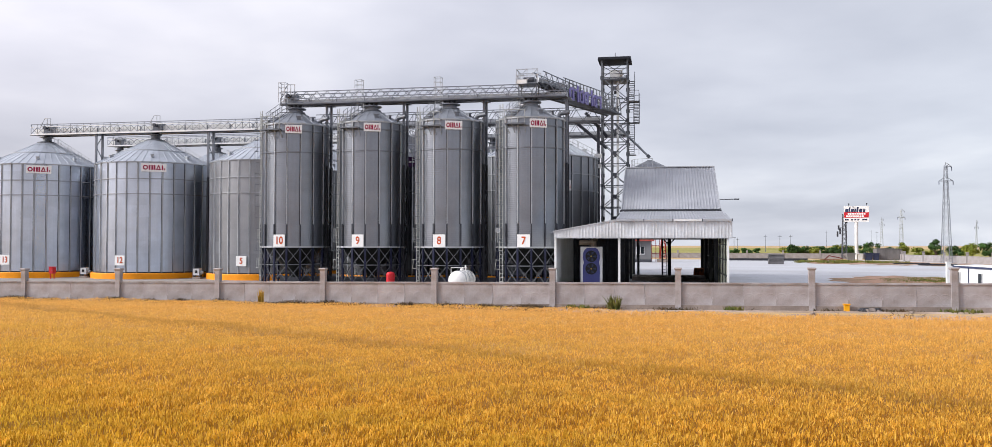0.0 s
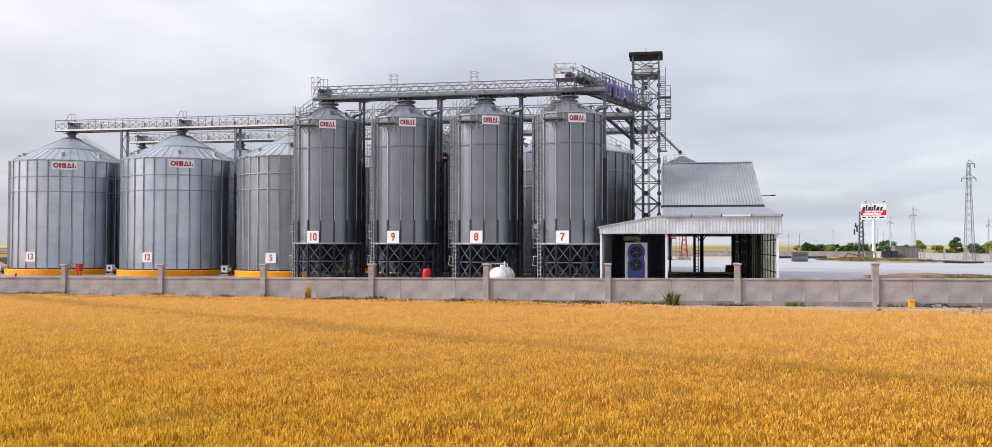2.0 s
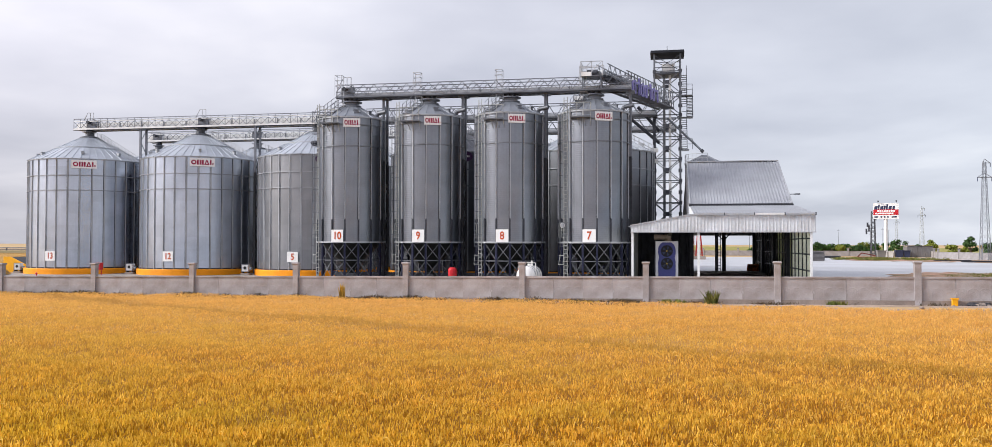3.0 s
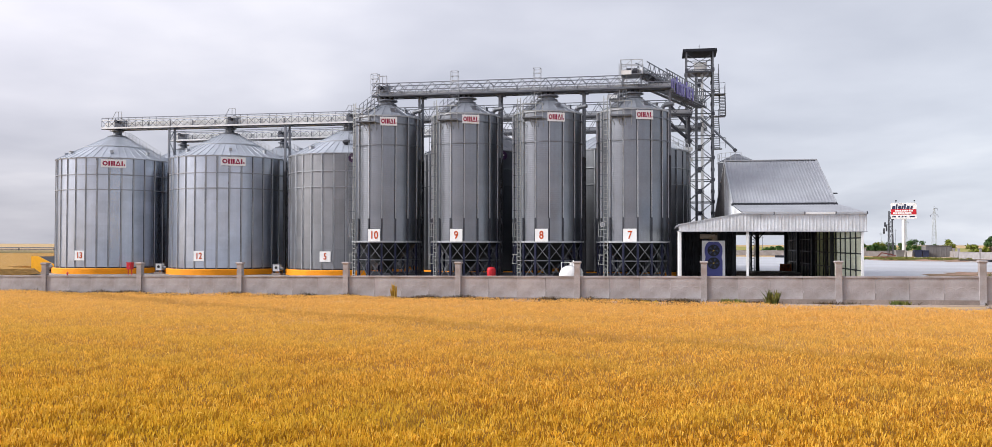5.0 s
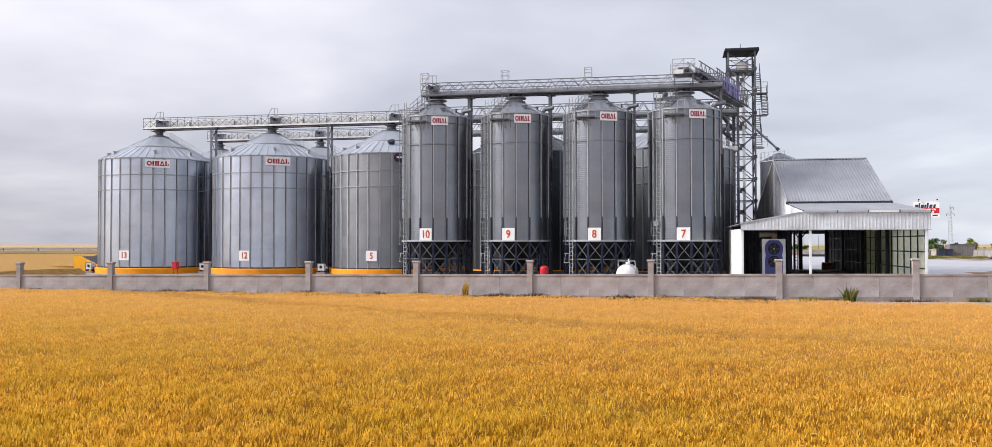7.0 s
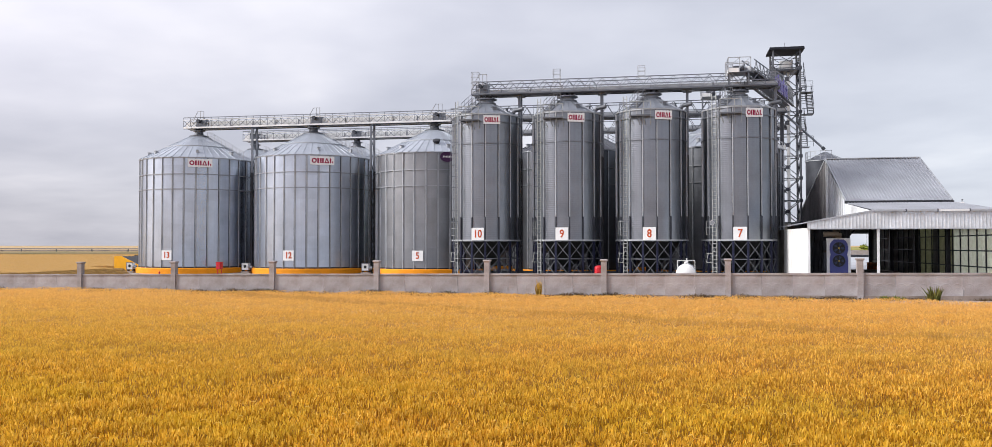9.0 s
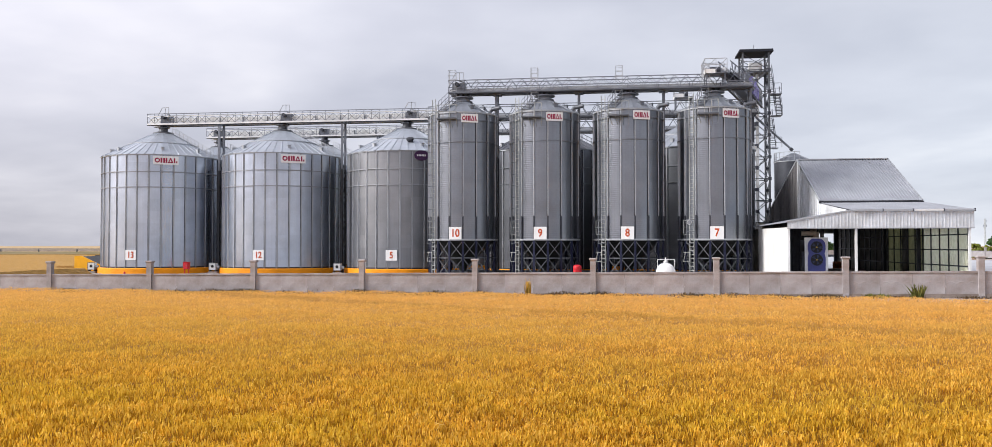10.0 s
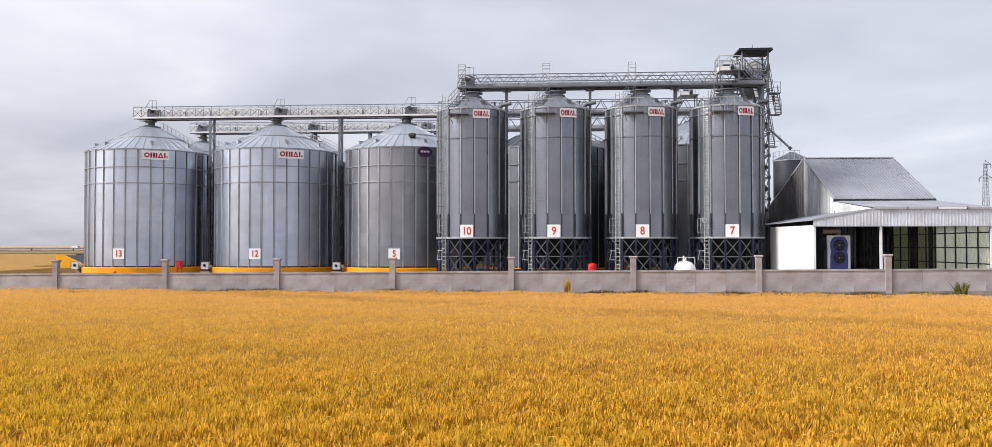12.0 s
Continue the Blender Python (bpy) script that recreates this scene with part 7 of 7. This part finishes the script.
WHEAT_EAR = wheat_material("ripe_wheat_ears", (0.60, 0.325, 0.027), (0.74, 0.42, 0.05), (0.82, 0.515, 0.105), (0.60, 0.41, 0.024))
# straw tones kept dark to carry the shade in the gaps between ears
WHEAT_LEAF = wheat_material("wheat_straw", (0.32, 0.14, 0.009), (0.45, 0.22, 0.015), (0.60, 0.335, 0.032), (0.36, 0.22, 0.011), far_pale=(0.66, 0.40, 0.14))
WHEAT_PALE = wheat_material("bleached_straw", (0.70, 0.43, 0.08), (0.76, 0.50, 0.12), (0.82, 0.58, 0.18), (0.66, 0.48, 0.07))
WHEAT_BED = wheat_material("shaded_wheat_underlayer", (0.21, 0.09, 0.008), (0.235, 0.10, 0.009), (0.265, 0.115, 0.011), (0.19, 0.11, 0.008), False, far_pale=(0.57, 0.335, 0.115))
FIELD_FAR = wheat_material("distant_ripe_grain", (0.34, 0.19, 0.05), (0.38, 0.215, 0.06), (0.42, 0.245, 0.075), (0.28, 0.175, 0.035), False, far_pale=(0.38, 0.215, 0.062))


def roughen(m, scale, strength, dist):
    nt = m.node_tree
    nz, bp, tc = nt.nodes.new("ShaderNodeTexNoise"), nt.nodes.new("ShaderNodeBump"), nt.nodes.new("ShaderNodeTexCoord")
    nz.inputs["Scale"].default_value, nz.inputs["Detail"].default_value = scale, 4
    bp.inputs["Strength"].default_value, bp.inputs["Distance"].default_value = strength, dist
    nt.links.new(tc.outputs["Object"], nz.inputs[0]); nt.links.new(nz.outputs[0], bp.inputs["Height"])
    nt.links.new(bp.outputs[0], nt.nodes["Principled BSDF"].inputs["Normal"])


roughen(FIELD_FAR, 5.0, 0.9, 0.25)
far_west()


def wheat_field():
    rng = np.random.default_rng(11)
    pts = []
    y = -14.0
    while y < 49.5:
        step = 0.5
        left = min(-23.5 - 0.68 * y, -16.5 - 0.87 * y, -34) - 1.5
        right = max(2.5 + 0.36 * y, 9)
        dens = 60 if y < 8.5 else 310 if y < 16 else 255 if y < 22 else 205 if y < 30 else 165
        n = int((right - left) * step * dens)
        q = np.stack([rng.uniform(left, right, n), rng.uniform(y, y + step, n)], 1)
        end = 48.85 - 0.030 * (q[:, 0] + 18.9) - (0.8 + 1.6 * np.clip((q[:, 0] + 14) / 14, 0, 1)) + rng.normal(0, 0.15, n)
        pts.append(q[q[:, 1] < end])
        y += step
    P = np.concatenate(pts)
    n = len(P)
    X, Y = P[:, 0], P[:, 1]

    def swell(X, Y):
        return 0.035 * np.sin(X * 0.9 + 1.3 * np.sin(Y * 0.5)) + 0.035 * np.sin(Y * 1.3 + X * 0.35) + 0.025 * np.sin(X * 2.3 - Y * 1.9)
    table = rng.random((512, 512))

    def clump(X, Y, cell):
        """Smooth random heights, one value a tuft."""
        u, v = X / cell, Y / cell * 0.7
        i, j = np.floor(u).astype(int), np.floor(v).astype(int)
        f, g = u - i, v - j
        f, g = f * f * (3 - 2 * f), g * g * (3 - 2 * g)
        t = lambda a, b: table[(i + a) % 512, (j + b) % 512]
        return (t(0, 0) * (1 - f) + t(1, 0) * f) * (1 - g) + (t(0, 1) * (1 - f) + t(1, 1) * f) * g - 0.5
    top = -0.24 + (Y - 13) * 0.0095 + swell(X, Y) + np.clip(1.5 - Y / 40, 0.4, 1) * (0.20 * clump(X, Y, 0.10) + 0.11 * clump(X + 9, Y + 5, 0.28) + 0.07 * clump(X + 3, Y + 8, 0.7)) + rng.normal(0, 0.024, n) - 0.01
    el = rng.uniform(0.06, 0.105, n) * np.clip(1.45 - Y / 45, 0.9, 1.25)
    w = rng.uniform(0.0085, 0.014, n) * np.clip(1.35 - Y / 60, 0.85, 1.15)
    a = rng.uniform(0, np.pi, n)
    lean = rng.normal(0, 0.22, (n, 2)) + np.array([0.06, 0.0])
    c, s = np.cos(a), np.sin(a)
    Z0 = np.zeros(n)

    def at(h, side):
        """Points at height h below the top, offset sideways by side widths."""
        return np.stack([X + lean[:, 0] * (el - h) + c * w * side, Y + lean[:, 1] * (el - h) + s * w * side, top - h], 1)
    # ear: a slim blunt blade
    V = np.stack([at(el, 0.4), at(el * 0.55, 1.0), at(el * 0.08, 0.75), at(Z0, -0.1), at(el * 0.18, -0.9), at(el * 0.75, -0.9)], 1)
    F = np.arange(n * 6).reshape(n, 6)
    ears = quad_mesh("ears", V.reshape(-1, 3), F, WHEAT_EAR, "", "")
    root = thing("wheat_field", "ripe golden wheat field with orange and olive patches", "wheat field", kind="stuff")
    ob = new("ears", ears); ob.parent = root
    # stalk and leaf blades
    m = n
    sel = rng.permutation(n)[: int(n * 0.72)]
    X, Y, top, el, lean, c, s, w = X[sel], Y[sel], top[sel], el[sel], lean[sel], s[sel], c[sel], w[sel]
    k = len(sel)
    low = top - rng.uniform(0.3, 0.42, k)
    bend = rng.normal(0, 0.09, (k, 2))
    hi = top - rng.uniform(-0.02, 0.14, k)
    q = w * 0.8
    V = np.stack([np.stack([X - c * q, Y - s * q, low], 1), np.stack([X + c * q, Y + s * q, low], 1),
                  np.stack([X + bend[:, 0] + c * q * 0.4, Y + bend[:, 1] + s * q * 0.4, hi], 1), np.stack([X + bend[:, 0] - c * q * 0.4, Y + bend[:, 1] - s * q * 0.4, hi], 1)], 1)
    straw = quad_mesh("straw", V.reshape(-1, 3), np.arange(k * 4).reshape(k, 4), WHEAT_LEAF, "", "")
    ob = new("straw", straw); ob.parent = root
    # arching leaf blades where the crop is near
    near = np.flatnonzero((P[:, 1] < 26) & (rng.random(n) < 0.14))
    X, Y = P[near, 0], P[near, 1]
    k = len(near)
    t0 = -0.24 + (Y - 13) * 0.0095 + swell(X, Y) - rng.uniform(0.02, 0.12, k)
    az, ln = rng.uniform(0, 2 * np.pi, k), rng.uniform(0.10, 0.22, k)
    dx, dy, hw = np.cos(az), np.sin(az), rng.uniform(0.006, 0.010, k)
    cols = []
    for f, up, wd in ((0.0, -0.06, 0.7), (0.5, 0.03, 1.0), (1.0, -0.03, 0.15)):
        for sgn in (-1, 1):
            cols.append(np.stack([X + dx * ln * f - dy * hw * wd * sgn, Y + dy * ln * f + dx * hw * wd * sgn, t0 + up], 1))
    V = np.stack(cols, 1).reshape(-1, 3)
    o = np.arange(k) * 6
    F = np.concatenate([np.stack([o, o + 1, o + 3, o + 2], 1), np.stack([o + 2, o + 3, o + 5, o + 4], 1)])
    ob = new("leaf_blades", quad_mesh("leaf_blades", V, F, WHEAT_LEAF, "", "")); ob.parent = root
    # a few pale bent straws lying over the ears
    far = np.flatnonzero((P[:, 1] < 34) & (rng.random(n) < 0.005))
    X, Y = P[far, 0], P[far, 1]
    k = len(far)
    t0 = -0.24 + (Y - 13) * 0.0095 + swell(X, Y) + rng.uniform(0.0, 0.07, k)
    az, ln, hw = rng.uniform(0, 2 * np.pi, k), rng.uniform(0.10, 0.24, k), rng.uniform(0.004, 0.008, k)
    dx, dy = np.cos(az), np.sin(az)
    cols = []
    for f, up, wd in ((0.0, -0.05, 0.8), (0.4, 0.05, 1.0), (0.75, 0.05, 0.8), (1.0, 0.0, 0.4)):
        for sgn in (-1, 1):
            cols.append(np.stack([X + dx * ln * f, Y + dy * ln * f, t0 + up + hw * wd * sgn], 1))
    V = np.stack(cols, 1).reshape(-1, 3)
    o = np.arange(k) * 8
    F = np.concatenate([np.stack([o + i, o + i + 1, o + i + 3, o + i + 2], 1) for i in (0, 2, 4)])
    ob = new("bent_straws", quad_mesh("bent_straws", V, F, WHEAT_PALE, "", "")); ob.parent = root
    # dense lower storey of the crop as one sheet, browned for the gaps' shade
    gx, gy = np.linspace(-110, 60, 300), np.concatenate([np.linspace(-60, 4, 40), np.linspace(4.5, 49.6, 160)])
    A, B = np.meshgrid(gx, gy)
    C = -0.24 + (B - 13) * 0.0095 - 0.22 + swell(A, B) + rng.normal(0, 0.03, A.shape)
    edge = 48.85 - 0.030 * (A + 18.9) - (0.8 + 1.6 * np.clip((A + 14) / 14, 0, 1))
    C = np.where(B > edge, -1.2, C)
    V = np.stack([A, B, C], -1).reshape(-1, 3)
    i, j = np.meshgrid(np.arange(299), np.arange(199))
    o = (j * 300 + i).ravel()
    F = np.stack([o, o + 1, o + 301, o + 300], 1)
    ob = new("shaded_lower_storey", quad_mesh("shaded_lower_storey", V, F, WHEAT_BED, "", "")); ob.parent = root


wheat_field()
